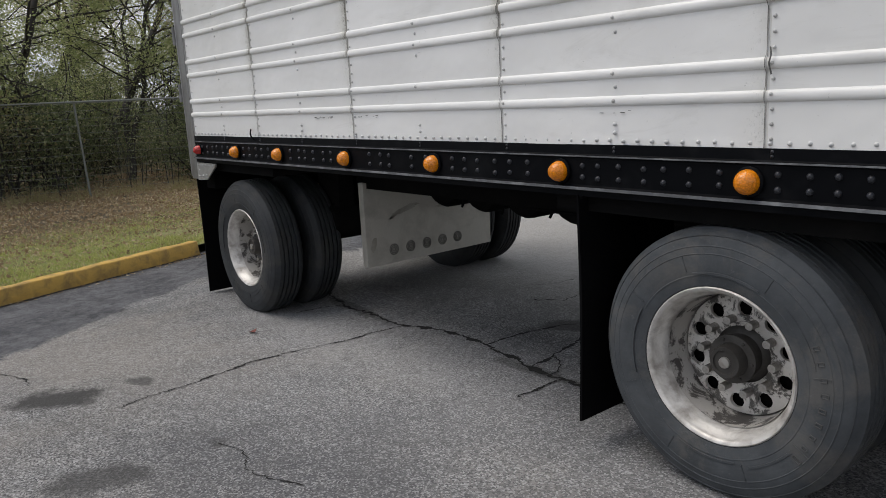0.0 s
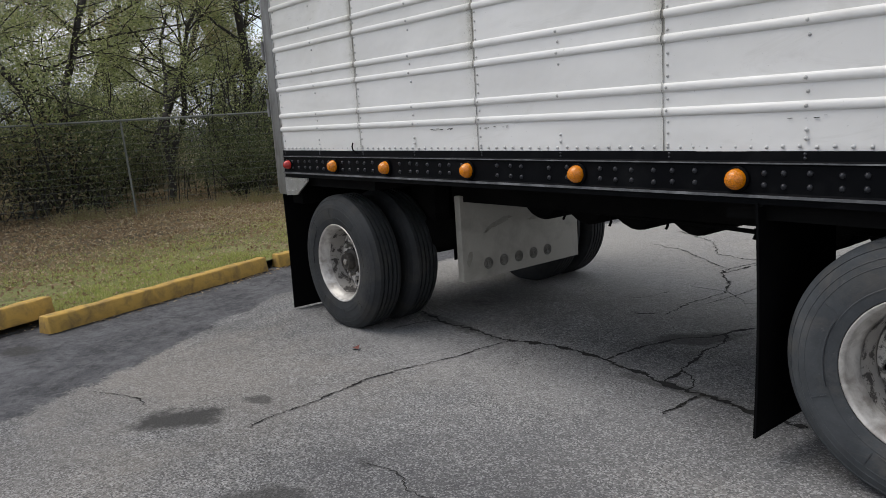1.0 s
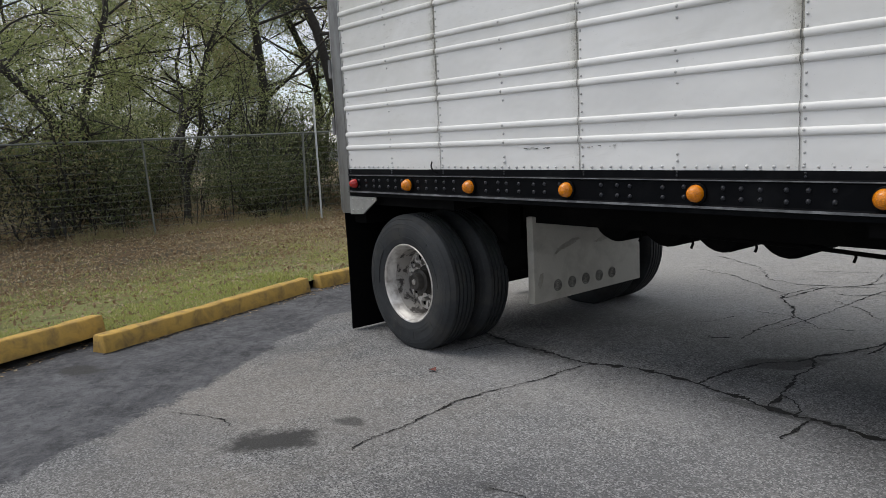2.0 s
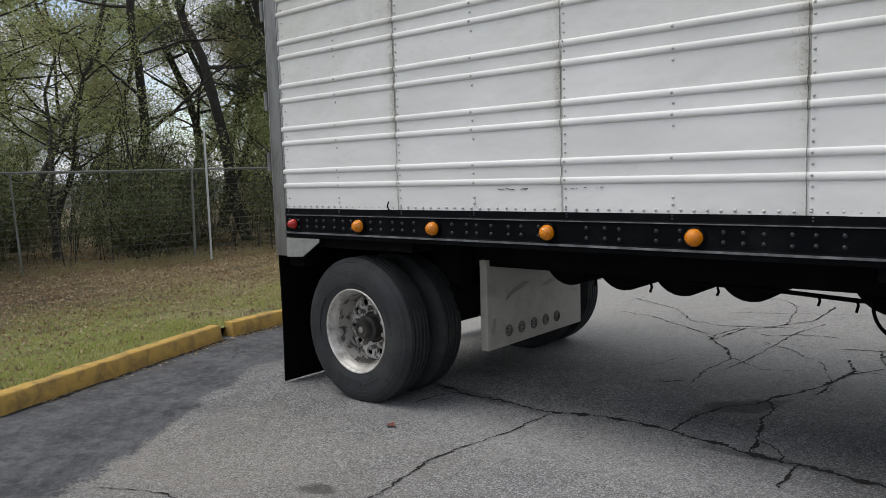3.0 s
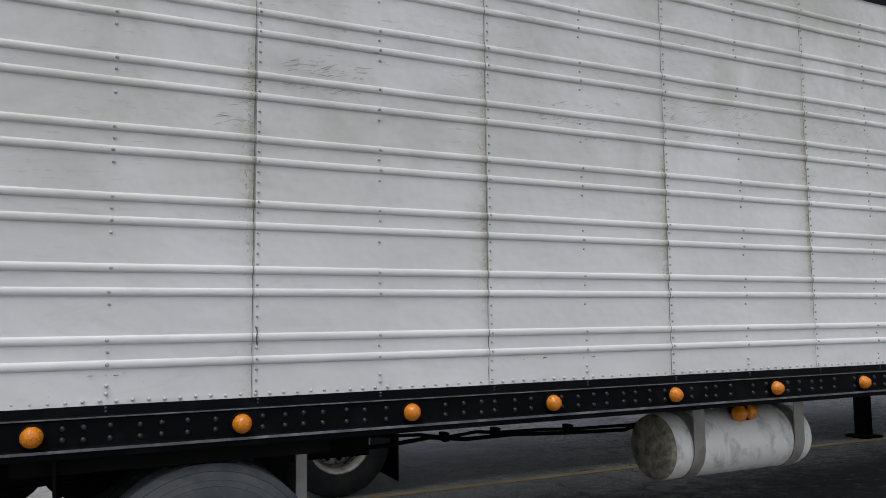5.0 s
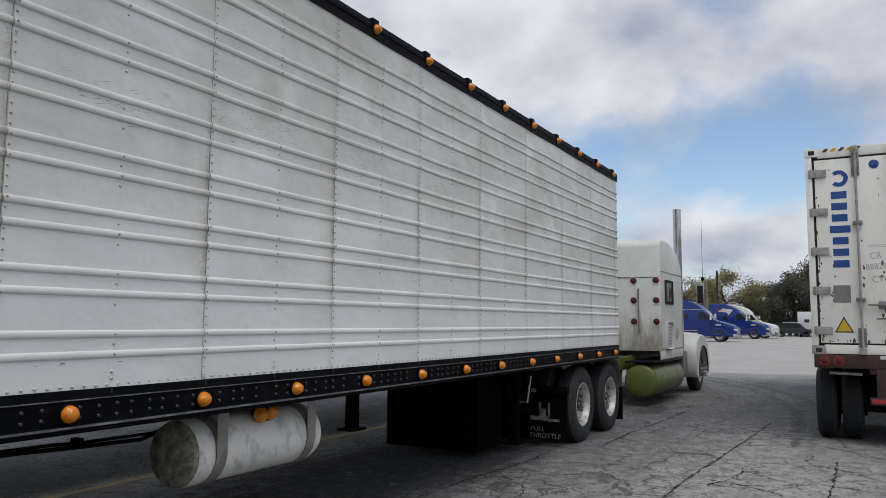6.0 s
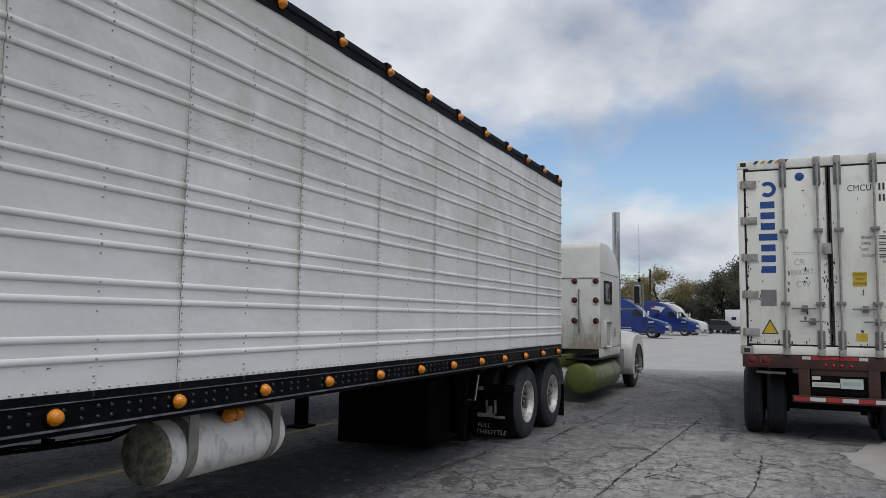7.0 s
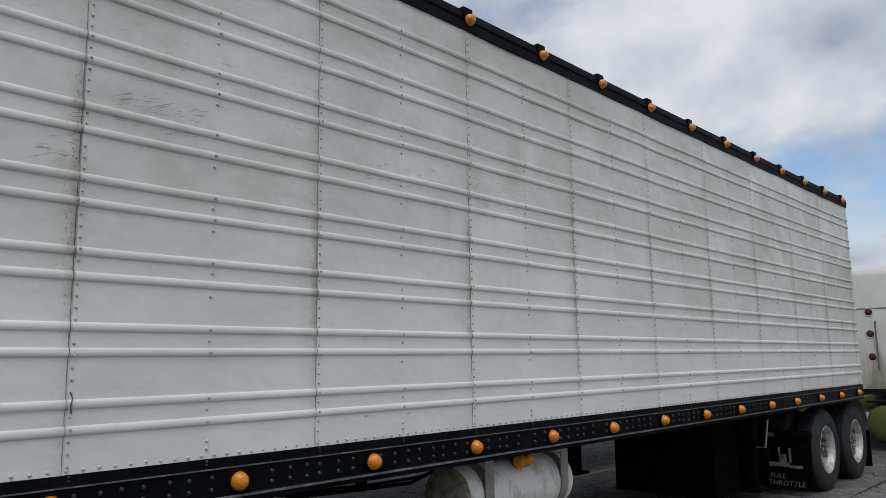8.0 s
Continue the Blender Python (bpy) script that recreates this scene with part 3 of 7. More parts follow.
M["toprail"] = worn("black_top_rail_paint", (0.011, 0.011, 0.016), (0.025, 0.025, 0.03), 0.6, amount=0.3, scale=5, gloss=0.06)
M["edge"] = worn("pale_rail_edge", (0.09, 0.094, 0.10), (0.36, 0.37, 0.38), 0.45, 0.0, amount=0.5, scale=8)
M["under"] = worn("grimy_underbody", (0.006, 0.006, 0.006), (0.014, 0.0125, 0.0115), 0.9, amount=0.4, gloss=0.04)
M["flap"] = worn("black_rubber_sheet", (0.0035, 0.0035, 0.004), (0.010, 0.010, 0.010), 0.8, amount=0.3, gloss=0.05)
M["rivet"] = worn("dulled_rivet", (0.54, 0.54, 0.525), (0.10, 0.095, 0.085), 0.42, 0.2, amount=0.5, scale=9)
M["rivetlight"] = worn("white_painted_rivet", (0.56, 0.56, 0.55), (0.2, 0.19, 0.175), 0.35, 0.0, amount=0.45, scale=9)
M["ventring"] = worn("dull_dark_vent", (0.11, 0.108, 0.10), (0.2, 0.19, 0.17), 0.6)
M["scratch"] = worn("bare_scratch", (0.24, 0.235, 0.22), (0.42, 0.41, 0.39), 0.6, amount=0.6, scale=14)
M["scuff"] = worn("grey_scuff", (0.36, 0.34, 0.29), (0.5, 0.48, 0.43), 0.6, amount=0.8, scale=14)
M["tyremark"] = worn("raised_rubber_mark", (0.075, 0.075, 0.074), (0.11, 0.11, 0.105), 0.7, gloss=0.3)
# lighter patches put the highlights of the black bolt heads into the colour
M["bolt"] = worn("black_bolt_with_glints", (0.016, 0.0175, 0.022), (0.13, 0.135, 0.15), 0.3, 0.4, amount=0.5, scale=14)
M["rim"] = worn("dulled_wheel_alloy", (0.62, 0.60, 0.565), (0.12, 0.095, 0.075), 0.42, 0.3, amount=0.68, scale=11)
M["disc"] = peeling("grimy_wheel_disc", (0.64, 0.615, 0.58), (0.03, 0.026, 0.023), 13.0, 0.50)
M["barrel"] = peeling("brake_dusted_alloy", (0.42, 0.40, 0.37), (0.025, 0.021, 0.019), 9.0, 0.50)
M["grease"] = worn("greasy_steel", (0.06, 0.056, 0.052), (0.02, 0.018, 0.016), 0.5, 0.4, amount=0.6, scale=14)
M["nut"] = worn("dull_nut_steel", (0.40, 0.385, 0.36), (0.10, 0.075, 0.06), 0.45, 0.7, amount=0.5, scale=30)
M["steel"] = worn("brushed_stainless", (0.5, 0.5, 0.49), (0.24, 0.23, 0.21), 0.38, 0.8, amount=0.5, scale=6)
M["dullsteel"] = worn("weathered_galvanised_post", (0.27, 0.27, 0.262), (0.10, 0.092, 0.085), 0.45, 0.5, amount=0.62, scale=7, stretch=(1.6, 1.6, 0.5))
M["cream"] = worn("cream_painted_metal", (0.56, 0.54, 0.48), (0.3, 0.28, 0.24), 0.5, amount=0.45, scale=3.5)
M["tank"] = worn("chalky_white_tank_paint", (0.78, 0.765, 0.715), (0.14, 0.12, 0.09), 0.5, amount=0.42, scale=8, fine=70, stretch=(1.5, 1, 0.9))
M["tankend"] = worn("dirt_caked_tank_end", (0.36, 0.33, 0.235), (0.018, 0.016, 0.013), 0.9, amount=1.0, scale=17, fine=150, bump=1.0)
M["kerb"] = worn("yellow_kerb_paint", (0.52, 0.325, 0.075), (0.13, 0.095, 0.055), 0.85, amount=0.66, scale=9, fine=45, bump=0.9)
M["fence"] = worn("galvanised_wire", (0.18, 0.19, 0.165), (0.11, 0.11, 0.09), 0.6, 0.1, amount=0.5)
M["bark"] = worn("grey_bark", (0.048, 0.043, 0.037), (0.02, 0.018, 0.016), 0.95, amount=0.6, scale=12, fine=30, bump=1.0)
M["leaf"] = leaf_material("evergreen_leaves", (0.15, 0.185, 0.075), (0.34, 0.38, 0.14), (0.56, 0.54, 0.34))
M["leaf_tan"] = leaf_material("dry_tan_leaves", (0.30, 0.235, 0.12), (0.29, 0.28, 0.125), (0.42, 0.32, 0.19))
# thicket and undergrowth leaves are darker copies, woodland shade put into the colour
M["leaf_thicket"] = leaf_material("shaded_tangled_leaves", (0.06, 0.072, 0.036), (0.14, 0.15, 0.07), (0.36, 0.33, 0.23))
M["leaf_oak"] = leaf_material("dull_oak_leaves", (0.08, 0.086, 0.06), (0.14, 0.145, 0.098), (0.22, 0.20, 0.15))
M["leaf_pine"] = leaf_material("dark_pine_needles", (0.045, 0.062, 0.036), (0.075, 0.096, 0.056), (0.12, 0.125, 0.075))
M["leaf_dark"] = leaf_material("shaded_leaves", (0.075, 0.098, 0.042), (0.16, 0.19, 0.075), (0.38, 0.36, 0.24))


def lens_material(name, c):
    k = Mat(name, c, 0.22)
    vo = k.n.new("ShaderNodeTexVoronoi")
    vo.inputs["Scale"].default_value = 150
    k.l.new(k.coords(), vo.inputs["Vector"])
    tint = k.mix(k.ramp(vo.outputs["Distance"], 0.15, 0.75), c, tuple(v * 0.66 for v in c))
    k.color(k.mix(k.math("MULTIPLY", k.ramp(k.noise(30, 4, 0.7), 0.45, 0.65), 0.18), tint, tuple(v * 0.4 for v in c)))
    k.b.inputs["Coat Weight"].default_value = 0.25
    k.bump(vo.outputs["Distance"], 0.4, 0.004)
    return k.m


M["amber"] = lens_material("amber_lens", (0.86, 0.265, 0.004))
M["red"] = lens_material("red_lens", (0.55, 0.025, 0.02))


# ---- ground, kerb, verge ----
def ground_z(x):
    """The lot falls a little towards the kerb."""
    return min(0.0, max(-0.085, 0.0115 * (x - 5.2)))


EAST = [-1500, -400, -80, -2.19, 5.2, 80, 400, 1500]
g = Shape()
g.grid(7, 8, lambda u, v: (EAST[round(u * 7)], -1500 + 3000 * v, ground_z(EAST[round(u * 7)])))
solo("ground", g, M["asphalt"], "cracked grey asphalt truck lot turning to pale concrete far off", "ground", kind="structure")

KERB = [(-0.62, -4.3), (-1.56, -1.64), (-1.26, -1.44), (-2.02, 0.76), (-2.32, 3.2), (-2.66, 5.5), (-3.0, 7.8), (-3.3, 10.1)]


def verge_height(x, y):
    return ground_z(x) + 0.075 + 0.035 * noise.noise((x * 0.5, y * 0.5, 0)) + 0.022 * noise.noise((x * 2.6, y * 2.6, 2))


def verge_surface():
    """Grass bank from the back of the kerb to the woods."""
    s = Shape()

    def fn(u, v):
        t = v * (len(KERB) - 1)
        i = min(int(t), len(KERB) - 2)
        x = KERB[i][0] + (KERB[i + 1][0] - KERB[i][0]) * (t - i) - 0.12
        y = KERB[i][1] + (KERB[i + 1][1] - KERB[i][1]) * (t - i)
        x -= 40 * u ** 1.6
        y += (y - 0.5) * 2.2 * u
        return (x, y, verge_height(x, y))

    s.grid(90, 90, fn)
    return s


solo("ground_verge", verge_surface(), M["verge"], "leaf-littered winter grass verge behind the kerb", "verge", kind="structure", smooth=180)


def kerb_block(a, b, seed, trim=0.03):
    """One cast kerb block with worn corners, from a to b along its foot."""
    a, b = Vector((*a, 0)), Vector((*b, 0))
    d = (b - a).normalized()
    L = (b - a).length - 2 * trim
    rnd = random.Random(seed)
    bm = bmesh.new()
    bmesh.ops.create_cube(bm, size=1.0)
    for v in bm.verts:
        v.co = Vector(((v.co.x + 0.5) * L, (v.co.y + 0.5) * 0.19, (v.co.z + 0.5) * 0.17 - 0.02))
        if v.co.z > 0.1:
            v.co.y = 0.03 if v.co.y < 0.1 else 0.16
    bmesh.ops.bevel(bm, geom=bm.edges[:], offset=0.014, segments=2, affect="EDGES", profile=0.5)
    bmesh.ops.bisect_plane(bm, geom=bm.verts[:] + bm.edges[:] + bm.faces[:], plane_co=(L / 2, 0, 0), plane_no=(1, 0, 0))
    for k in range(1, 34):
        bmesh.ops.bisect_plane(bm, geom=bm.verts[:] + bm.edges[:] + bm.faces[:], plane_co=(L * k / 34 + rnd.uniform(-0.03, 0.03), 0, 0), plane_no=(1, 0, 0))
    for v in bm.verts:
        q = noise.noise((v.co.x * 6 + seed * 9, v.co.y * 14, v.co.z * 14))
        chip = max(0.0, noise.noise((v.co.x * 3.1 + seed * 5, v.co.y * 9, 2.0)) - 0.15)
        v.co.z += (0.005 * q - 0.022 * chip) * (v.co.z > 0.08)
        v.co.y += 0.006 * noise.noise((v.co.x * 9 + 3, v.co.y * 9, seed)) + 0.014 * noise.noise((v.co.x * 1.3, 0, seed))
    me = bpy.data.meshes.new("kerb_block")
    bm.to_mesh(me)
    bm.free()
    me.materials.append(M["kerb"])
    smooth_by(me, 40)
    ob = new("kerb_block", me)
    c = a + d * trim
    ob.matrix_world = Matrix.Translation(c) @ Matrix.Rotation(math.atan2(d.y, d.x), 4, "Z")
    return tagged(ob, "chipped yellow-painted concrete kerb block", "kerb block", "kerb along the verge", "structure")


BLOCKS = [((-0.66, -3.95), (-1.58, -1.50)), ((-1.09, -1.70), (-1.99, 0.74)), ((-2.02, 0.84), (-2.32, 3.2))] + list(zip(KERB[4:], KERB[5:]))
for i, (a, b) in enumerate(BLOCKS):
    ob = kerb_block(a, b, i, 0.03)
    ob.location.z += ground_z((a[0] + b[0]) / 2)
    if i == 0:
        ob.location.z += 0.075
        ob.rotation_euler.x -= 0.05

# ---- the trailer ----
LEN, PITCH, WIDTH = 16.03, 1.22, 2.6
RIBS = [1.4725 + 0.3072 * k + d for k in range(8) for d in (0.0, 0.1028)]
Z_SKIRT, Z_TOP = 1.305, 3.93
trailer = thing("semi_trailer", (0, 0, 0), "long white ribbed refrigerated semi-trailer with black rails and amber lamps", "trailer")


def draw_in(k):
    """How far the middle row of rivets pulls a sheet in."""
    return 0.0035 + 0.0025 * math.sin(k * 2.4)


def side_panel(x0, x1, lap, seed):
    """One ribbed side sheet; lap sets its edge over the next sheet."""
    prof = [(0.0, Z_SKIRT)]
    for z in RIBS:
        w, h = 0.0185, 0.0118
        prof += [(0.0, z - w - 0.006), (0.0, z - w - 0.001)] + [(-h * math.cos(q * math.pi / 10) ** 0.8, z + w * math.sin(q * math.pi / 10)) for q in range(-4, 5)] + [(0.0, z + w + 0.001), (0.0, z + w + 0.006)]
    prof.append((0.0, Z_TOP + 0.01))
    s = Shape()
    n = 16

    def fn(u, v):
        j = round(v * (len(prof) - 1))
        y, z = prof[j]
        x = x0 + (x1 + lap - x0) * u
        wave = 0.0034 * noise.noise((x * 2.1, z * 2.6, seed)) * (0 < u < 1)
        step = -0.0035 * u * lap / 0.01 if lap else 0
        half = (2 * u) % 1.0
        pillow = math.sin(math.pi * half) * 0.012 * noise.noise((z * 2.6, seed * 2.7, 3.3 + 5.1 * (u >= 0.5)))
        return (x, y + wave + step - pillow + draw_in(seed) * (1 - abs(2 * u - 1)), z)

    s.grid(n, len(prof) - 1, fn)
    s.f = [q[::-1] for q in s.f]
    # turned-in edges give the sheet its thickness
    e = [(x1 + lap, prof[j][0] - 0.0035 * (lap > 0), prof[j][1]) for j in range(len(prof))]
    e2 = [(x, y + 0.0035, z) for x, y, z in e]
    m = len(prof)
    s.add(e + e2, [(j, j + 1, m + j + 1, m + j) for j in range(m - 1)])
    return s


RIVET = Shape().dome((0, 0, 0), 0.0088, 0.010, seg=8, rings=2).mesh("rivet", M["rivetlight"], 60)
BOLT = Shape().dome((0, 0, 0), 0.013, 0.011, seg=7, rings=2).mesh("bolt", M["bolt"], 60)


def lone_rivet(x, z):
    """One white-painted rivet of the bottom edge."""
    ob = new("rivet", RIVET)
    ob.parent = trailer
    ob.matrix_basis = pose(x, 0, z)


SCRATCHES = [(5.2, 2.83, 0.2, 0.08, 110, 0.3), (4.78, 2.62, 0.08, 0.14, 40, 0.2), (6.6, 2.76, 0.28, 0.10, 110, 0.3), (7.7, 2.85, 0.4, 0.16, 150, 0.3), (8.8, 2.9, 0.4, 0.2, 130, 0.3), (3.4, 3.0, 0.3, 0.25, 60, 0.5), (2.3, 3.1, 0.4, 0.3, 50, 0.5), (10.2, 2.9, 0.6, 0.3, 130, 0.3)]
seams = [0.07] + [PITCH * k for k in range(1, 14)] + [LEN]
for k in range(14):
    x0, x1 = seams[k], seams[k + 1]
    part("side_panel", side_panel(x0, x1, 0.01 if k < 13 else 0.0, k), M["panel"], trailer, "white-painted ribbed aluminium sheet with grimy joints", smooth=50)
    riv = Shape()
    rnd = random.Random(k)
    if k == 0:
        for q in range(58):
            z = Z_SKIRT + 0.03 + 0.045 * q
            if min(abs(z - r) for r in RIBS) > 0.024:
                riv.dome((0.088 + 0.03 * (q % 2), -0.001, z), 0.007, 0.0075)
    if k:
        z = Z_SKIRT + 0.03
        while z < Z_TOP:
            d = min(abs(z - r) for r in RIBS)
            if not 0.013 < d < 0.024:
                riv.dome((x0 + 0.032, -0.0138 if d < 0.017 else -0.001, z), 0.007, 0.0075)
            z += 0.048
    xm = (x0 + x1) / 2 + 0.02
    for z in sorted(RIBS + [1.525 + 0.3075 * q for q in range(8)] + [1.727 + 0.3075 * q for q in range(7)]):
        d = min(abs(z - r) for r in RIBS)
        if rnd.random() < 0.9:
            riv.dome((xm + rnd.uniform(-0.004, 0.004), draw_in(k) - (0.0138 if d < 0.017 else 0.001), z), 0.0088, 0.0095)
    for z in (1.352, 1.385):
        lone_rivet(xm, z)
    x = x0 + 0.03
    while x < x1 - 0.02:
        lone_rivet(x, 1.322 + rnd.uniform(-0.002, 0.002))
        x += 0.0640
    part("rivets", riv, M["rivet"], trailer, kind="stuff", smooth=60)


def joint_line(x, seed):
    """Dark cracked sealant along the edge of a lapped sheet."""
    s = Shape()
    n = 130
    pts = []
    for j in range(n + 1):
        z = Z_SKIRT + (Z_TOP - Z_SKIRT) * j / n
        d = min(abs(z - r) for r in RIBS)
        y = -0.0172 if d < 0.017 else -0.0048
        w = (0.0012 if 2 < seed < 7 else 0.0008) + (0.0022 if 2 < seed < 7 else 0.0013) * max(0.0, noise.noise((z * 7, seed, 0.3)) + 0.2)
        pts.append((x - w + 0.002 * noise.noise((z * 20, seed, 5)), x + w * 0.6, y, z))
    s.add([(a, y, z) for a, b2, y, z in pts] + [(b2, y, z) for a, b2, y, z in pts], [(j, j + 1, n + 2 + j, n + 1 + j) for j in range(n)])
    return s


for k in range(1, 14):
    part("joint_sealant", joint_line(PITCH * k + 0.010, k), M["sealant"], trailer, "dark dirty joint line between sheets")
s = Shape()
rnd = random.Random(4)
for cx, n, w in ((2.12, 16, 0.11), (2.6, 6, 0.1), (4.4, 5, 0.2), (6.6, 6, 0.3)):
    for q in range(n):
        x, z, l = cx + rnd.uniform(-w, w), 1.431 + rnd.uniform(-0.005, 0.005), rnd.uniform(0.006, 0.022)
        s.box(x, x + l, -0.0022, 0.0, z, z + rnd.uniform(0.0015, 0.004))
part("scuff_marks", s, M["sealant"], trailer, "short dark scuffs in the paint", kind="stuff")
# slanting scratches in the upper sheets
def scratches(cx, cz, rx, rz, count, slope, rnd):
    s = Shape()
    for q in range(count):
        x, z = cx + rnd.uniform(-rx, rx), cz + rnd.uniform(-rz, rz)
        if min(abs(z - r) for r in RIBS) < 0.03:
            continue
        l, w = rnd.uniform(0.015, 0.09), rnd.uniform(0.0005, 0.0015)
        d = slope + rnd.gauss(0, 0.15)
        s.add([(x, -0.004, z), (x + l * 0.5, -0.004, z + l * 0.5 * d - w), (x + l, -0.004, z + l * d), (x + l * 0.4, -0.004, z + l * 0.4 * d + w)], [(0, 1, 2, 3)])
    return s


rnd = random.Random(14)
for cx, cz, rx, rz, n, sl in SCRATCHES:
    part("scratch_marks", scratches(cx, cz, rx, rz, n, sl, rnd), M["scratch"], trailer, "dark slanting scratches in the paint", kind="stuff")
s = Shape()
s.tube([(4.905, -0.012, 1.625), (4.912, -0.02, 1.60), (4.906, -0.022, 1.575), (4.912, -0.014, 1.54)], 0.0028, 6)
part("torn_lip", s, M["ventring"], trailer, "torn dark sheet edge at a joint")
s = Shape()
s.tube([(1.195, -0.012, 1.285), (1.18, -0.02, 1.295), (1.165, -0.03, 1.315), (1.16, -0.03, 1.335), (1.168, -0.026, 1.36)], 0.005, 6)
part("cable_hook", s, M["flap"], trailer, "small black bent cable end on the rail")

# body box behind the sheets, roof, nose
s = Shape()
s.box(0.05, LEN - 0.005, 0.012, WIDTH - 0.012, 1.16, 4.03)
part("insulated_box", s, M["panel"], trailer)
s = Shape()
s.box(0.0, LEN, 0.0, WIDTH, 4.03, 4.06, 0.012)
part("roof", s, M["panel"], trailer)


def rail_profile():
    return [(0.03, 1.306), (-0.006, 1.306), (-0.008, 1.268), (-0.014, 1.264), (-0.016, 1.258), (-0.010, 1.254), (-0.006, 1.25),
            (-0.006, 1.142), (-0.012, 1.138), (-0.026, 1.134), (-0.026, 1.126), (-0.012, 1.122), (-0.006, 1.118), (-0.006, 1.096), (0.10, 1.096), (0.10, 1.12), (0.03, 1.14)]


s = Shape()
s.extrude(rail_profile(), "x", 0.07, LEN)
part("lower_side_rail", s, M["rail"], trailer, "black riveted bottom rail", smooth=20)
s = Shape()
s.extrude([(-0.0275, 1.1355), (-0.0275, 1.1245), (-0.025, 1.124), (-0.025, 1.136)], "x", 0.08, LEN - 0.01)
s.extrude([(-0.0172, 1.2615), (-0.0172, 1.2565), (-0.0145, 1.256), (-0.0145, 1.262)], "x", 0.08, LEN - 0.01)
part("rail_edge", s, M["edge"], trailer, "thin pale lines along the edges of the rail")
s = Shape()
s.extrude([(0.02, 3.925), (-0.012, 3.925), (-0.016, 3.97), (-0.016, 4.03), (-0.004, 4.065), (0.06, 4.068), (0.06, 4.04), (0.02, 4.03)], "x", 0.05, LEN)
part("upper_side_rail", s, M["toprail"], trailer, "black top rail")
s = Shape()
s.extrude([(-0.012, 3.992), (-0.024, 3.992), (-0.026, 4.004), (-0.012, 4.008)], "x", 0.06, LEN - 0.01)
part("rail_ledge", s, M["rail"], trailer, "narrow ledge along the top rail")

LAMPS = [0.871, 1.537, 2.366, 3.184, 4.022, 4.848, 5.668, 6.49, 7.333, 8.155, 8.971, 9.81, 10.65, 11.47, 12.32, 13.14, 14.03, 14.88, 15.73]
for k in range(14):
    bolts = Shape()
    x0, x1 = seams[k], seams[k + 1]
    rnd = random.Random(50 + k)
    n = 12
    for q in range(n):
        x = x0 + (q + 0.5) * (x1 - x0) / n + rnd.uniform(-0.014, 0.014)
        if min(abs(x - a) for a in LAMPS) < 0.06 or rnd.random() < 0.06:
            continue
        for z in (1.222 + rnd.uniform(-0.004, 0.004), 1.172 + rnd.uniform(-0.004, 0.004)):
            if k > 11:
                bolts.dome((x, -0.006, z), 0.013, 0.011)
                continue
            ob = new("bolt", BOLT)
            ob.parent = trailer
            ob.matrix_basis = pose(x, -0.006, z)
    for z in (1.295, 1.28):
        bolts.dome((x0 + 0.04, -0.007, z), 0.007, 0.005)
        bolts.dome(((x0 + x1) / 2 + 0.02, -0.007, z), 0.007, 0.005)
    part("rail_bolts", bolts, M["bolt"], trailer, kind="stuff", smooth=60)


def beehive_lamp(x, z, mat, label, tilt=0.0, r=0.043, top=False):
    """Marker lamp: metal base ring, ribbed conical lens."""
    root = part("marker_lamp", Shape().lathe([(0.0, 0.0), (0.0, r + 0.008), (-0.010, r + 0.009), (-0.014, r + 0.003), (-0.014, 0.0)], (x, -0.008, z), "y", 20), M["rail"], trailer, label)
    prof = [(-0.013, r), (-0.022, r), (-0.026, r * 0.96), (-0.034, r * 0.93), (-0.037, r * 0.87), (-0.045, r * 0.80), (-0.048, r * 0.72), (-0.056, r * 0.62), (-0.060, r * 0.45), (-0.063, r * 0.22), (-0.064, 0.0)]
    lens = Shape().lathe(prof, (x, -0.008, z), "y", 22)
    part("lens", lens, mat, root, smooth=50)
    return root


beehive_lamp(0.178, 1.195, M["red"], "red beehive marker lamp", r=0.036)
for x in LAMPS:
    beehive_lamp(x, 1.195, M["amber"], "amber beehive marker lamp")
for k in range(18):
    x = 15.785 - 0.8435 * k
    beehive_lamp(x, 4.0, M["amber"], "amber roof marker lamp", r=0.04)
    part("lamp_box", Shape().box(x - 0.06, x + 0.035, -0.028, 0.03, 4.015, 4.082, 0.008), M["rail"], trailer, "black lamp box on the roof edge")

# rear door frame
s = Shape()
s.box(-0.06, 0.068, -0.012, 0.09, 0.95, 4.07, 0.012)
s.box(-0.06, 0.068, WIDTH - 0.09, WIDTH + 0.012, 0.95, 4.07, 0.012)
s.box(-0.06, 0.05, 0.09, WIDTH - 0.09, 3.95, 4.07, 0.01)
s.box(-0.06, 0.05, 0.09, WIDTH - 0.09, 0.98, 1.25, 0.01)
part("rear_frame", s, M["dullsteel"], trailer, "dull galvanised rear door frame")
s = Shape()
s.box(0.071, 0.079, -0.009, 0.0, 1.31, 3.93, 0.002)
s.box(-0.061, -0.054, -0.0165, 0.0, 0.97, 4.05, 0.003)
part("post_lip", s, M["steel"], trailer, "bright rubbed lips of the rear corner post")
s = Shape()
s.box(-0.045, 0.0, 0.1, WIDTH - 0.1, 1.26, 3.94, 0.01)
part("rear_door", s, M["panel"], trailer)
for z in (1.65, 2.1, 2.75, 3.3):
    s = Shape()
    s.box(-0.085, -0.055, 0.0, 0.16, z - 0.05, z + 0.05, 0.008)
    s.tube([(-0.08, -0.018, z - 0.07), (-0.08, -0.018, z + 0.07)], 0.016, 10)
    part("door_hinge", s, M["dullsteel"], trailer)
s = Shape()
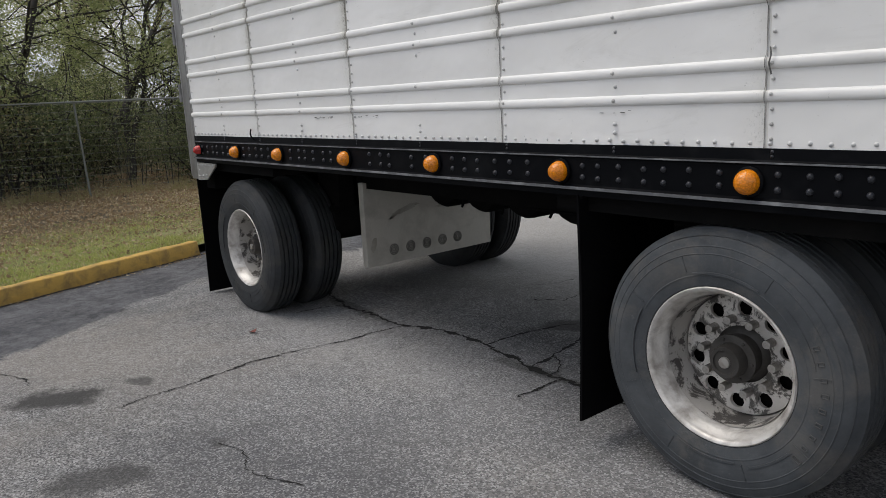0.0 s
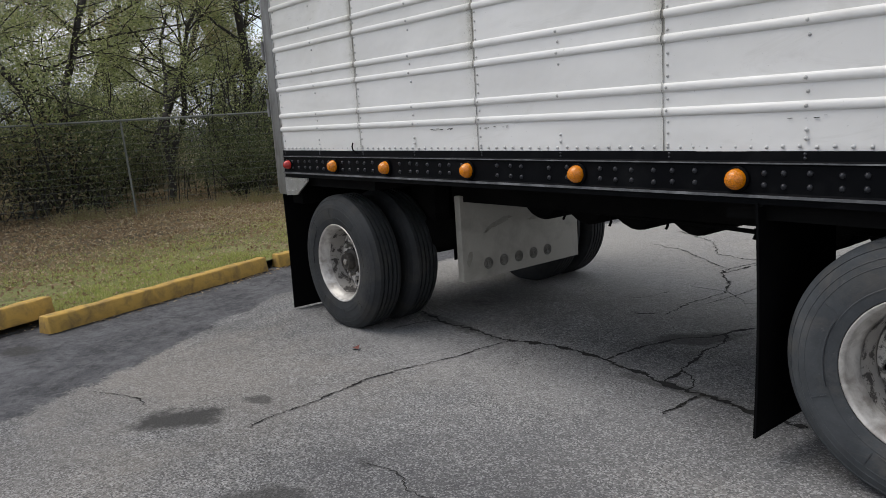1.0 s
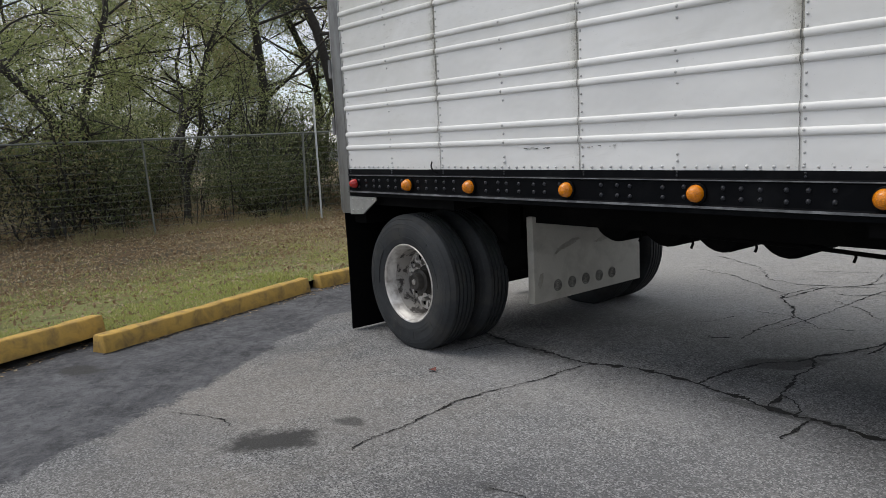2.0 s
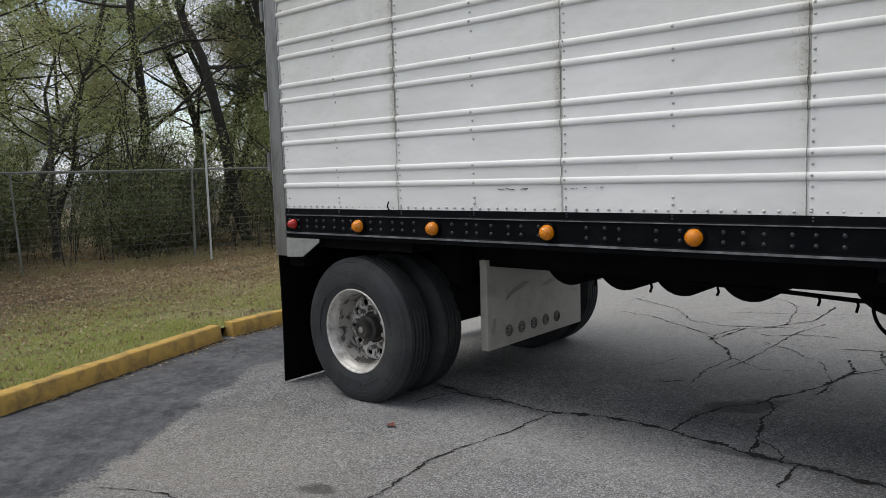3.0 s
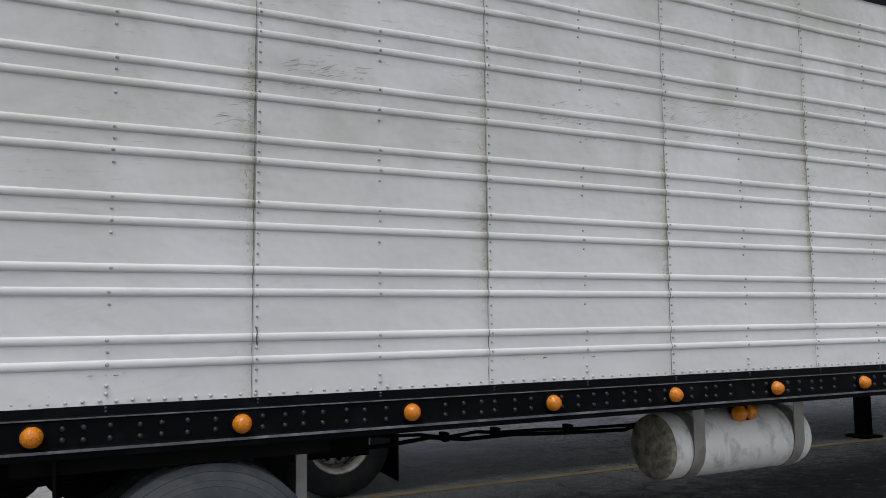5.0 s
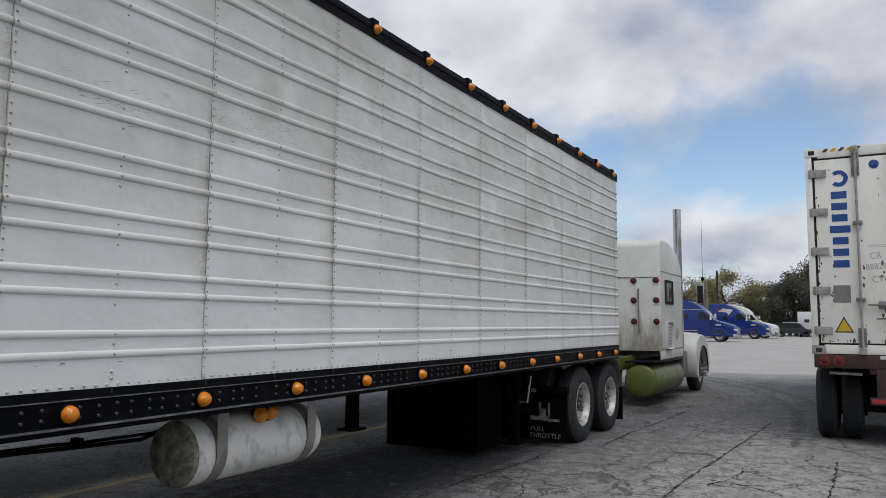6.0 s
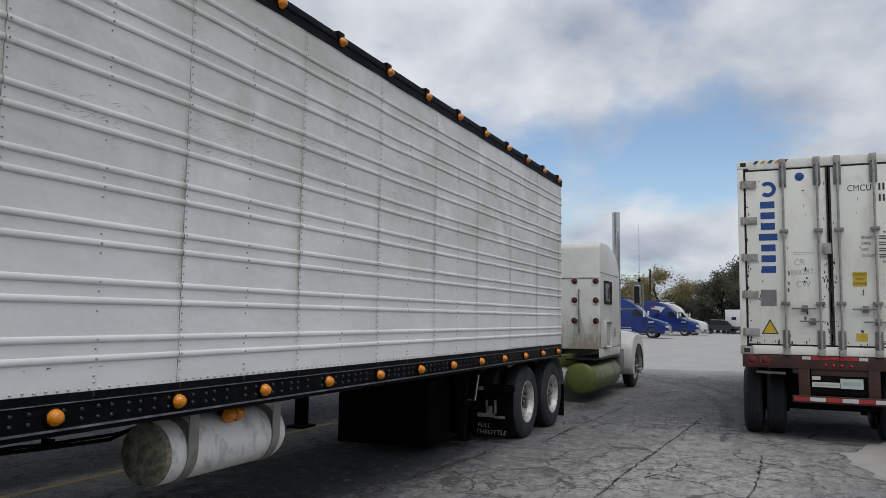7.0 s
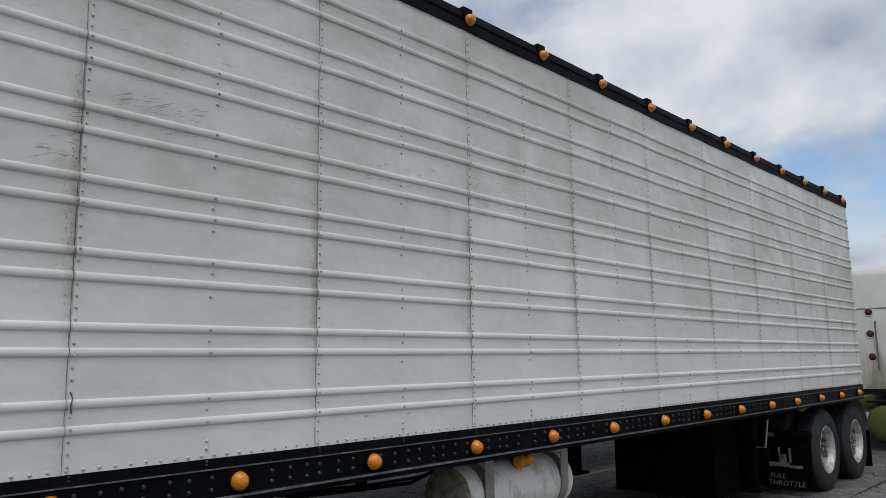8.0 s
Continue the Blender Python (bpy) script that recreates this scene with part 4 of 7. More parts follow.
s.extrude([(0.07, 1.09), (0.44, 1.09), (0.44, 1.068), (0.25, 0.955), (0.07, 0.945)], "y", -0.012, 0.0)
part("corner_gusset", s, M["steel"], trailer, "riveted stainless corner gusset")
s = Shape()
for x, z in ((0.11, 1.07), (0.18, 1.07), (0.25, 1.07), (0.32, 1.07), (0.39, 1.07), (0.11, 0.98), (0.18, 0.985), (0.11, 1.025), (0.25, 0.995)):
    s.dome((x, -0.012, z), 0.009, 0.007)
part("gusset_bolts", s, M["steel"], trailer, kind="stuff")

# subframe
s = Shape()
for y in (0.82, 1.78):
    part("chassis_rail", Shape().box(0.1, 5.72, y - 0.05, y + 0.05, 0.86, 1.1), M["under"], trailer, "black grimy chassis rail")
x = 0.3
while x < LEN - 0.3:
    part("cross_member", Shape().box(x - 0.03, x + 0.03, 0.11, WIDTH - 0.03, 1.085, 1.16), M["under"], trailer)
    x += 0.305


def welded(me):
    bm = bmesh.new()
    bm.from_mesh(me)
    bmesh.ops.remove_doubles(bm, verts=bm.verts[:], dist=0.0004)
    bm.to_mesh(me)
    bm.free()
    return me


def wheel_meshes():
    """Tyre, rim and disc with hand holes, axle along y, outer side at y = 0, tyre inward to +y."""
    R, W = 0.52, 0.275
    prof = [(0.034, 0.292), (0.014, 0.305), (0.008, 0.328), (0.003, 0.36), (0.0, 0.40), (0.004, 0.44), (0.016, 0.475), (0.030, 0.497), (0.046, 0.508)]
    ribs = 5
    for q in range(ribs):
        a = 0.046 + (W - 0.092) * q / ribs
        b = 0.046 + (W - 0.092) * (q + 1) / ribs
        if q:
            prof += [(a - 0.007, R - 0.001), (a - 0.0055, R - 0.018), (a + 0.0055, R - 0.018), (a + 0.007, R - 0.001)]
        else:
            prof.append((a + 0.006, R - 0.004))
        if q == ribs - 1:
            prof.append((b - 0.006, R - 0.004))
    prof += [(W - t, r) for t, r in prof[:9][::-1]]
    tyre = Shape().lathe(prof, seg=144)
    # zigzag groove walls
    m = len(prof)
    tyre.v = [(x, y + (0.0010 if (i // m) // 2 % 2 else -0.0010) * (0.06 < prof[i % m][0] < W - 0.06), z) for i, (x, y, z) in enumerate(tyre.v)]
    # raised rings, dividing ticks and plain label strips on the side wall
    for r in (0.345, 0.452):
        tyre.lathe([(0.0055 if r < 0.4 else 0.008, r - 0.005), (0.0038 if r < 0.4 else 0.0058, r), (0.0055 if r < 0.4 else 0.0105, r + 0.005)], seg=72)
    tyre.lathe([(0.0025, 0.421), (0.0008, 0.425), (0.004, 0.429)], seg=72)
    tyre.lathe([(0.026, 0.482), (0.0205, 0.488), (0.031, 0.494)], seg=72)
    for deg in (12, 63, 112, 150, 205, 246, 292, 330):
        tyre.box(0.362, 0.422, -0.0012, 0.005, -0.0014, 0.0014, 0.0, pose(0, 0, 0, 0, -deg, 0))
    for a0, a1, r in ((66, 108, 0.353), (154, 200, 0.356), (250, 288, 0.356), (296, 326, 0.372), (16, 50, 0.372)):
        tyre.lathe([(0.003, r - 0.0045), (-0.0008, r - 0.004), (-0.0008, r + 0.004), (0.003, r + 0.0045)], seg=10, start=radians(a0), end=radians(a1))
    rim = Shape().lathe([(0.036, 0.290), (0.026, 0.298), (0.017, 0.301), (0.012, 0.296), (0.015, 0.287), (0.026, 0.280), (0.050, 0.275), (0.058, 0.266), (0.085, 0.260), (0.108, 0.252)], seg=64)
    barrel = Shape().lathe([(0.093, 0.2525), (0.12, 0.2485), (0.215, 0.244), (0.235, 0.236)], seg=64)
    disc = Shape()
    rin, rout, rh, rc = 0.112, 0.238, 0.0295, 0.187
    yd = lambda r: 0.205 - 0.014 * math.sin((r - rin) / (rout - rin) * math.pi)
    for k in range(10):
        a0, a1 = 2 * math.pi * k / 10, 2 * math.pi * (k + 1) / 10
        am = (a0 + a1) / 2
        ring = []
        for j in range(6):
            ring.append((a0 + (a1 - a0) * j / 6, rout))
        for j in range(3):
            ring.append((a1, rout + (rin - rout) * j / 3))
        for j in range(6):
            ring.append((a1 + (a0 - a1) * j / 6, rin))
        for j in range(3):
            ring.append((a0, rin + (rout - rin) * j / 3))
        outer = [(r * math.cos(a), yd(r), r * math.sin(a)) for a, r in ring]
        c = (rc * math.cos(am), rc * math.sin(am))
        inner, deep = [], []
        for x, _, z in outer:
            d = Vector((x - c[0], z - c[1])).normalized() * rh
            inner.append((c[0] + d.x, yd(rc), c[1] + d.y))
            deep.append((c[0] + d.x, yd(rc) + 0.018, c[1] + d.y))
        n = len(outer)
        disc.add(outer + inner + deep, [(j, (j + 1) % n, n + (j + 1) % n, n + j) for j in range(n)] + [(n + j, n + (j + 1) % n, 2 * n + (j + 1) % n, 2 * n + j) for j in range(n)])
    hub = Shape().lathe([(0.235, 0.114), (0.220, 0.116), (0.204, 0.104), (0.195, 0.084), (0.150, 0.078), (0.145, 0.094), (0.128, 0.094), (0.124, 0.066), (0.082, 0.062), (0.074, 0.058), (0.074, 0.046), (0.080, 0.044), (0.080, 0.0)], seg=30)
    for k in range(6):
        a = math.pi * 2 * k / 6
        hub.dome((0.080 * math.cos(a), 0.129, 0.079 * math.sin(a)), 0.009, 0.008)
    nut = Shape().lathe([(0.222, 0.024), (0.210, 0.024), (0.207, 0.017), (0.152, 0.0165), (0.148, 0.0155), (0.146, 0.0)], seg=10)
    back = Shape().lathe([(0.24, 0.0), (0.24, 0.245), (0.272, 0.245)], seg=32)
    cap = Shape().lathe([(0.080, 0.022), (0.070, 0.021), (0.068, 0.0)], seg=14)
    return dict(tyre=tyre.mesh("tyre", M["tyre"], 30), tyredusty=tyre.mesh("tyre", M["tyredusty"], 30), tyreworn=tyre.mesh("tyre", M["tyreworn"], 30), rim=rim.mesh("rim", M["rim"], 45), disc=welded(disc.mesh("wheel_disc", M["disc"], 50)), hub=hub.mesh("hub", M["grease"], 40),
                barrel=barrel.mesh("rim_barrel", M["barrel"], 45), nut=nut.mesh("wheel_nut", M["nut"], 30), back=back.mesh("brake_drum", M["under"], 40), cap=cap.mesh("hub_cap", M["nut"], 40))


WM = wheel_meshes()


def mount(name, me, parent, m=None, label=""):
    ob = new(name, me)
    ob.parent = parent
    if m is not None:
        ob.matrix_basis = m
    return tagged(ob, label)


def dual_wheels(owner, x, y, flip=False, spin=0.0, z=0.515, full=True, gap=0.34, tread="tyre"):
    """An outer wheel with its pieces and the inner tyre beside it."""
    base = pose(x, y, z, 0, 0, 180 if flip else 0) @ pose(0, 0, 0, 0, spin, 0)
    w = mount("wheel", WM[tread], owner, base, "dusty road-worn dual truck tyre")
    mount("rim", WM["rim"], w, None, "scuffed polished alloy rim")
    mount("rim_barrel", WM["barrel"], w, None, "rim barrel streaked with brake dust")
    mount("wheel_disc", WM["disc"], w, None, "grimy wheel disc with round hand holes")
    mount("brake_drum", WM["back"], w)
    if full:
        mount("hub", WM["hub"], w, None, "black greasy axle hub")
        mount("hub_cap", WM["cap"], w)
        for k in range(10):
            a = 2 * math.pi * k / 10
            mount("wheel_nut", WM["nut"], w, pose(0.143 * math.cos(a), 0, 0.143 * math.sin(a)))
    off = -gap if flip else gap
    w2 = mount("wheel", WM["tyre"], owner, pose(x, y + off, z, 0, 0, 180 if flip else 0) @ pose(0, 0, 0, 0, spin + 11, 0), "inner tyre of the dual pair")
    mount("brake_drum", WM["back"], w2)
    return w


for x, sp, zc in ((0.736, 14.0, 0.449), (4.72, 3.0, 0.502)):
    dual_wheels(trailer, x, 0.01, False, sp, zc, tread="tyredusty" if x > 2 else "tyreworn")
    dual_wheels(trailer, x, WIDTH - 0.02, True, sp + 20, zc)
    s = Shape()
    s.tube([(x, 0.2, zc), (x, WIDTH - 0.2, zc)], 0.065, 14)
    s.box(x - 0.35, x + 0.12, 0.78, 0.9, 0.55, 0.8, 0.02)
    s.box(x - 0.35, x + 0.12, 1.7, 1.82, 0.55, 0.8, 0.02)
    part("axle", s, M["under"], trailer, "black trailer axle beam")
    for y in (0.82, 1.78):
        part("suspension_hanger", Shape().box(x - 0.62, x - 0.35, y - 0.09, y + 0.09, 0.86, 1.03, 0.02).box(x - 0.35, x + 0.5, y - 0.06, y + 0.06, 0.60, 0.76, 0.03).box(x + 0.28, x + 0.5, y - 0.14, y + 0.14, 0.66, 1.03, 0.06), M["under"], trailer, "black suspension arm and air spring")
    part("brake_chamber", Shape().lathe([(0.62, 0.0), (0.62, 0.1), (0.78, 0.1), (0.78, 0.0)], (x + 0.25, 0, 0.55), "y", 18), M["under"], trailer)
    part("spring_brake", Shape().lathe([(0.55, 0.0), (0.55, 0.12), (0.66, 0.15), (0.92, 0.15), (0.98, 0.09), (0.98, 0.0)], (x + 0.40, 0, 0.62), "y", 20).box(x + 0.20, x + 0.50, 0.60, 1.0, 0.52, 1.04, 0.03), M["under"], trailer, "black spring brake canister and bracket")
    part("wheel_arch_liner", Shape().box(x - 0.78, x + 0.55, 0.05, 0.75, 1.025, 1.096), M["under"], trailer)

# raised side-wall lettering blocks on the front tyre, plain
for k in range(9):
    s = Shape()
    a = radians(-38 + 62 * k / 8)
    m = pose(4.72, 0.01, 0.502) @ pose(0, 0, 0, 0, -math.degrees(a), 0)
    tall = (0.036, 0.022, 0.022, 0.024, 0.024, 0.028, 0.024, 0.024, 0.024)[k]
    s.box(0.384, 0.384 + tall, -0.0022, 0.008, -0.010, -0.006, 0.001, m)
    s.box(0.384, 0.384 + tall, -0.0022, 0.008, 0.003, 0.007, 0.001, m)
    s.box(0.384, 0.388, -0.0022, 0.008, -0.006, 0.003, 0.001, m)
    s.box(0.380 + tall, 0.384 + tall, -0.0022, 0.008, -0.006, 0.003, 0.001, m)
    part("tyre_marking", s, M["tyremark"], trailer, "raised plain marking block on the tyre wall")

part("rear_sill", Shape().box(-0.05, 0.12, 0.1, WIDTH - 0.1, 0.86, 1.1, 0.01), M["under"], trailer)
# mud flaps
for x, y0, y1, z0, z1, name in ((-0.1, 0.04, 0.78, -0.045, 1.04, "mud_flap"), (4.11, -0.01, 0.66, 0.105, 1.1, "mud_flap")):
    s = Shape()
    s.grid(2, 12, lambda u, v: (x + 0.012 * math.sin(v * 3.0) - 0.012, y0 + (y1 - y0) * u, z1 + (z0 - z1) * v))
    n = len(s.v)
    s.v += [(a + 0.012, b, c) for a, b, c in s.v]
    s.f += [tuple(i + n for i in q)[::-1] for q in s.f]
    edge = [j for j in range(13)] + [13 + 12, 26 + 12] + [26 + j for j in range(11, -1, -1)] + [13]
    s.f += [(edge[k], edge[(k + 1) % len(edge)], edge[(k + 1) % len(edge)] + n, edge[k] + n) for k in range(len(edge))]
    part(name, s, M["flap"], trailer, "plain black rubber mud flap", smooth=40)
    s = Shape()
    s.tube([(x, y0 + 0.01, z1 + 0.0), (x, y1 + 0.1, z1 + 0.0)], 0.018, 8)
    part("flap_bar", s, M["under"], trailer)

# black box added to fill the dark area ahead of the landing legs
part("floor_dark_box", Shape().box(12.39, 13.08, 0.70, 2.0, 0.09, 1.04, 0.01), M["flap"], trailer, "black box filling the dark area under the floor by the landing legs")
part("flap_strut", Shape().tube([(4.2, 1.55, 0.1), (4.2, 1.55, 1.05)], 0.02, 8), M["under"], trailer)
part("mud_flap", Shape().box(4.10, 4.112, 1.94, 2.58, 0.1, 1.05, 0.003), M["flap"], trailer, "plain black rubber mud flap")
part("mud_flap", Shape().box(-0.106, -0.094, 1.84, 2.58, 0.06, 1.04, 0.003), M["flap"], trailer, "plain black rubber mud flap")
# cream cross panels ahead of each axle, with round vents
for x in (1.30, 5.28):
    s = Shape()
    s.box(x, x + 0.065, 0.735, 2.03, 0.245, 0.905, 0.006)
    p = part("splash_panel", s, M["cream"], trailer, "scuffed cream metal panel hanging crosswise under the trailer")
    for k in range(5):
        c = (x + 0.066, 0.99 + 0.165 * k, 0.355)
        v = Shape()
        for r in (0.045, 0.032, 0.018):
            v.lathe([(0.0, r), (0.004, r - 0.003), (0.004, r - 0.005), (0.0, r - 0.008)], c, "x", 20)
        part("round_vent", v, M["ventring"], p, "black ringed round vent")
    for cy, cz, ry, rz, sd in ((1.12, 0.66, 0.13, 0.022, 1), (1.02, 0.63, 0.06, 0.014, 2), (1.62, 0.665, 0.19, 0.02, 3), (0.80, 0.42, 0.03, 0.05, 4), (1.5, 0.86, 0.22, 0.008, 5)):
        n = 26
        q = Shape().add([(x + 0.0655 + 0.0013 * sd, cy, cz)] + [(x + 0.0655 + 0.0013 * sd, cy + ry * math.cos(6.2832 * k / n) * (1 + 0.5 * noise.noise((k * 0.9, sd, 1))), cz + rz * math.sin(6.2832 * k / n) * (1 + 0.7 * noise.noise((k * 0.9, sd, 4))) + 0.03 * math.cos(6.2832 * k / n)) for k in range(n)], [(0, 1 + k, 1 + (k + 1) % n) for k in range(n)])
        part("scuff", q, M["scuff"], p, "grey rubbed scuff")

# brake chambers / air bags hanging from the frame
for x, r in ((1.74, 0.20), (2.17, 0.205), (2.59, 0.21), (3.03, 0.21), (3.81, 0.22), (4.2, 0.22)):
    s = Shape()
    s.lathe([(-0.30, 0.0), (-0.30, r * 0.9), (-0.26, r), (0.26, r), (0.30, r * 0.9), (0.30, 0.0)], (x, 1.5, 0.89), "y", 24)
    part("air_tank", s, M["under"], trailer, "black air reservoir under the frame")
s = Shape()
s.tube([(1.5, 0.9, 0.93), (1.7, 0.85, 0.885), (2.0, 0.85, 0.89), (2.5, 0.9, 0.84), (3.3, 0.9, 0.82), (3.7, 0.9, 0.80), (4.05, 0.9, 0.84)], 0.014, 6)
s.tube([(3.99 - 0.22 * math.cos(math.pi * q / 20), 0.82 + 0.05 * math.cos(0.3 * q), 0.80 - 0.18 * math.sin(math.pi * q / 20) ** 0.8) for q in range(21)], 0.010, 6)
for x, d in ((1.96, 0.01), (2.38, 0.025), (2.83, 0.01), (3.42, 0.02), (3.62, 0.04)):
    s.tube([(x, 1.22, 0.76), (x + 0.012, 1.21, 0.74 - d * 0.5), (x + 0.004, 1.2, 0.72 - d)], 0.009, 6)
part("air_hose", s, M["under"], trailer, "black sagging air hose")
s = Shape()
s.tube([(5.45, 0.9, 0.98), (5.89, 0.9, 0.937), (6.1, 0.9, 0.93), (6.28, 0.9, 0.90), (6.5, 0.9, 0.92), (6.65, 0.9, 0.905), (7.0, 0.9, 0.90), (7.22, 0.9, 0.887), (7.75, 0.9, 0.88), (8.4, 0.9, 0.97)], 0.012, 6)
part("brake_cable", s, M["under"], trailer, "black cable looped under the floor")
s = Shape()
s.tube([(5.4, 0.95, 0.93), (5.7, 0.95, 0.87), (5.89, 0.95, 0.872), (6.2, 0.95, 0.90), (6.45, 0.95, 0.87), (6.8, 0.95, 0.875), (7.22, 0.95, 0.855), (7.72, 0.95, 0.84), (8.2, 0.95, 0.95)], 0.015, 6)
part("brake_cable", s, M["under"], trailer, "black cable looped under the floor")
for x, z in ((6.28, 0.90), (6.65, 0.905), (7.22, 0.887)):
    part("cable_clip", Shape().box(x - 0.02, x + 0.02, 0.885, 0.965, z - 0.025, z + 0.03, 0.004), M["under"], trailer)


# ---- fuel tank of the cooling unit ----
M["strap"] = worn("dull_taupe_steel", (0.30, 0.285, 0.26), (0.17, 0.155, 0.135), 0.5, 0.3, amount=0.5, scale=8)


def tank_under():
    t = thing("fuel_tank", (0, 0, 0), "chalky white cylindrical fuel tank strapped under the trailer", "fuel tank")
    cx, cy, cz, R = (7.50, 8.66), 0.37, 0.825, 0.207
    s = Shape().lathe([(cx[0], R * 0.99), (cx[0] + 0.012, R), (cx[1] - 0.012, R), (cx[1], R * 0.98)], (0, cy, cz), "x", 48)
    part("barrel", s, M["tank"], t, "chalky white painted barrel with dirt streaks")
    s = Shape().lathe([(cx[0] + 0.001, R * 0.985), (cx[0] - 0.03, R * 0.93), (cx[0] - 0.055, R * 0.7), (cx[0] - 0.065, R * 0.4), (cx[0] - 0.068, 0.0)], (0, cy, cz), "x", 40)
    part("end_cap", s, M["tankend"], t, "end cap caked with road dirt")
    s = Shape().lathe([(cx[1] - 0.001, R * 0.975), (cx[1] + 0.03, R * 0.93), (cx[1] + 0.055, R * 0.7), (cx[1] + 0.068, 0.0)], (0, cy, cz), "x", 40)
    part("end_cap", s, M["tank"], t)
    for x in (7.675, 8.55):
        s = Shape().lathe([(x - 0.045, R + 0.002), (x - 0.045, R + 0.008), (x + 0.045, R + 0.008), (x + 0.045, R + 0.002)], (0, cy, cz), "x", 40, math.pi * 0.5, math.pi * 1.95, closed=True)
        s.box(x - 0.045, x + 0.045, cy - R - 0.010, cy - R - 0.002, cz - 0.02, 1.11, 0.001)
        for q in (-0.025, 0.025):
            s.dome((x + q, cy - R - 0.01, 1.085), 0.009, 0.007)
        part("strap", s, M["strap"], t, "dull steel strap")
    s = Shape().box(8.06, 8.18, cy - 0.17, cy - 0.08, 0.97, 1.09, 0.006)
    part("lamp_bracket", s, M["rail"], t)
    for x, y, a in ((8.05, cy - 0.175, -25), (8.16, cy - 0.15, 40)):
        l = Shape().lathe([(0.0, 0.0), (0.0, 0.05), (-0.02, 0.052), (-0.025, 0.046), (-0.045, 0.036), (-0.06, 0.02), (-0.064, 0.0)], (0, 0, 0), "y", 20).move(pose(x, y, 1.02, 0, 0, a))
        part("turn_lamp", l, M["amber"], t, "amber turn lamp")
    return t


tank_under()


def landing_gear():
    t = thing("landing_gear", (0, 0, 0), "black raised landing legs with braces and a crank", "landing gear")
    for y in (0.62, 1.98):
        s = Shape().box(13.23, 13.37, y - 0.07, y + 0.07, 0.5, 1.1, 0.008)
        s.box(13.245, 13.355, y - 0.055, y + 0.055, 0.12, 0.5, 0.006)
        part("leg", s, M["under"], t)
        s = Shape().box(13.16, 13.44, y - 0.12, y + 0.12, 0.085, 0.115, 0.008)
        s.box(13.25, 13.35, y - 0.04, y + 0.04, 0.115, 0.16, 0.008)
        part("sand_shoe", s, M["under"], t)
        s = Shape().tube([(13.3, y, 0.58), (12.85, y, 1.08)], 0.024, 8)
        s.tube([(13.3, y, 0.58), (13.62, y, 1.08)], 0.024, 8)
        part("brace", s, M["under"], t)
    s = Shape().tube([(13.3, 0.62, 0.6), (13.3, 1.98, 0.6)], 0.03, 8)
    s.tube([(13.3, 0.7, 0.5), (13.3, 1.9, 1.05)], 0.02, 6)
    part("cross_shaft", s, M["under"], t)
    s = Shape().tube([(13.3, 0.55, 0.62), (13.3, 0.44, 0.62), (13.38, 0.42, 0.95)], 0.013, 8)
    part("crank_handle", s, M["steel"], t, "bare steel crank handle")


landing_gear()

# ---- more materials ----
M["cabwhite"] = worn("chalky_white_cab_paint", (0.68, 0.68, 0.65), (0.40, 0.36, 0.28), 0.38, amount=0.5, scale=1.6, stretch=(1.6, 1.6, 0.35))
M["olive"] = worn("olive_green_paint", (0.115, 0.14, 0.032), (0.06, 0.07, 0.022), 0.38, amount=0.4)
M["chrome"] = worn("chrome_plate", (0.55, 0.55, 0.56), (0.3, 0.3, 0.31), 0.16, 1.0, amount=0.3)
M["glass"] = worn("dark_window_glass", (0.02, 0.022, 0.025), (0.03, 0.03, 0.03), 0.1, amount=0.1)
M["deepred"] = lens_material("dark_red_lens", (0.10, 0.012, 0.012))
M["boxwhite"] = worn("chalked_white_container_paint", (0.88, 0.865, 0.785), (0.56, 0.51, 0.415), 0.5, amount=0.38, scale=2.5, stretch=(1, 1, 0.5))
M["rust"] = worn("rust_red_chassis_paint", (0.065, 0.026, 0.02), (0.022, 0.016, 0.014), 0.75, amount=0.7, scale=6)
M["chiprust"] = worn("rust_under_chipped_paint", (0.085, 0.062, 0.048), (0.24, 0.225, 0.20), 0.8, amount=0.6, scale=9)
M["galv"] = worn("grey_lock_hardware", (0.40, 0.39, 0.36), (0.16, 0.135, 0.11), 0.55, 0.25, amount=0.6, scale=12)
M["gasket"] = worn("black_door_seal", (0.02, 0.02, 0.02), (0.06, 0.055, 0.05), 0.8)
M["inkblue"] = worn("blue_vinyl", (0.015, 0.07, 0.27), (0.05, 0.12, 0.3), 0.45, amount=0.3)
M["ink"] = worn("dark_paint_marking", (0.03, 0.03, 0.032), (0.1, 0.1, 0.1), 0.6)
M["chalk"] = worn("faint_grey_scrawl", (0.42, 0.42, 0.40), (0.58, 0.57, 0.53), 0.8)
M["signyellow"] = worn("yellow_sticker", (0.62, 0.42, 0.03), (0.45, 0.33, 0.06), 0.5, amount=0.3)
M["tapered"] = worn("red_reflective_tape", (0.4, 0.03, 0.035), (0.2, 0.03, 0.03), 0.4, amount=0.4, scale=9)
M["tapewhite"] = worn("white_reflective_tape", (0.62, 0.61, 0.58), (0.35, 0.33, 0.3), 0.4, amount=0.4, scale=9)
M["paleplate"] = worn("pale_green_plate", (0.5, 0.6, 0.56), (0.4, 0.5, 0.48), 0.4, amount=0.2)
M["flapmark"] = worn("faded_flap_print", (0.27, 0.275, 0.27), (0.03, 0.03, 0.03), 0.7, amount=0.7, scale=14)
M["bluepaint"] = worn("glossy_blue_truck_paint", (0.009, 0.03, 0.17), (0.012, 0.03, 0.12), 0.16, amount=0.2)
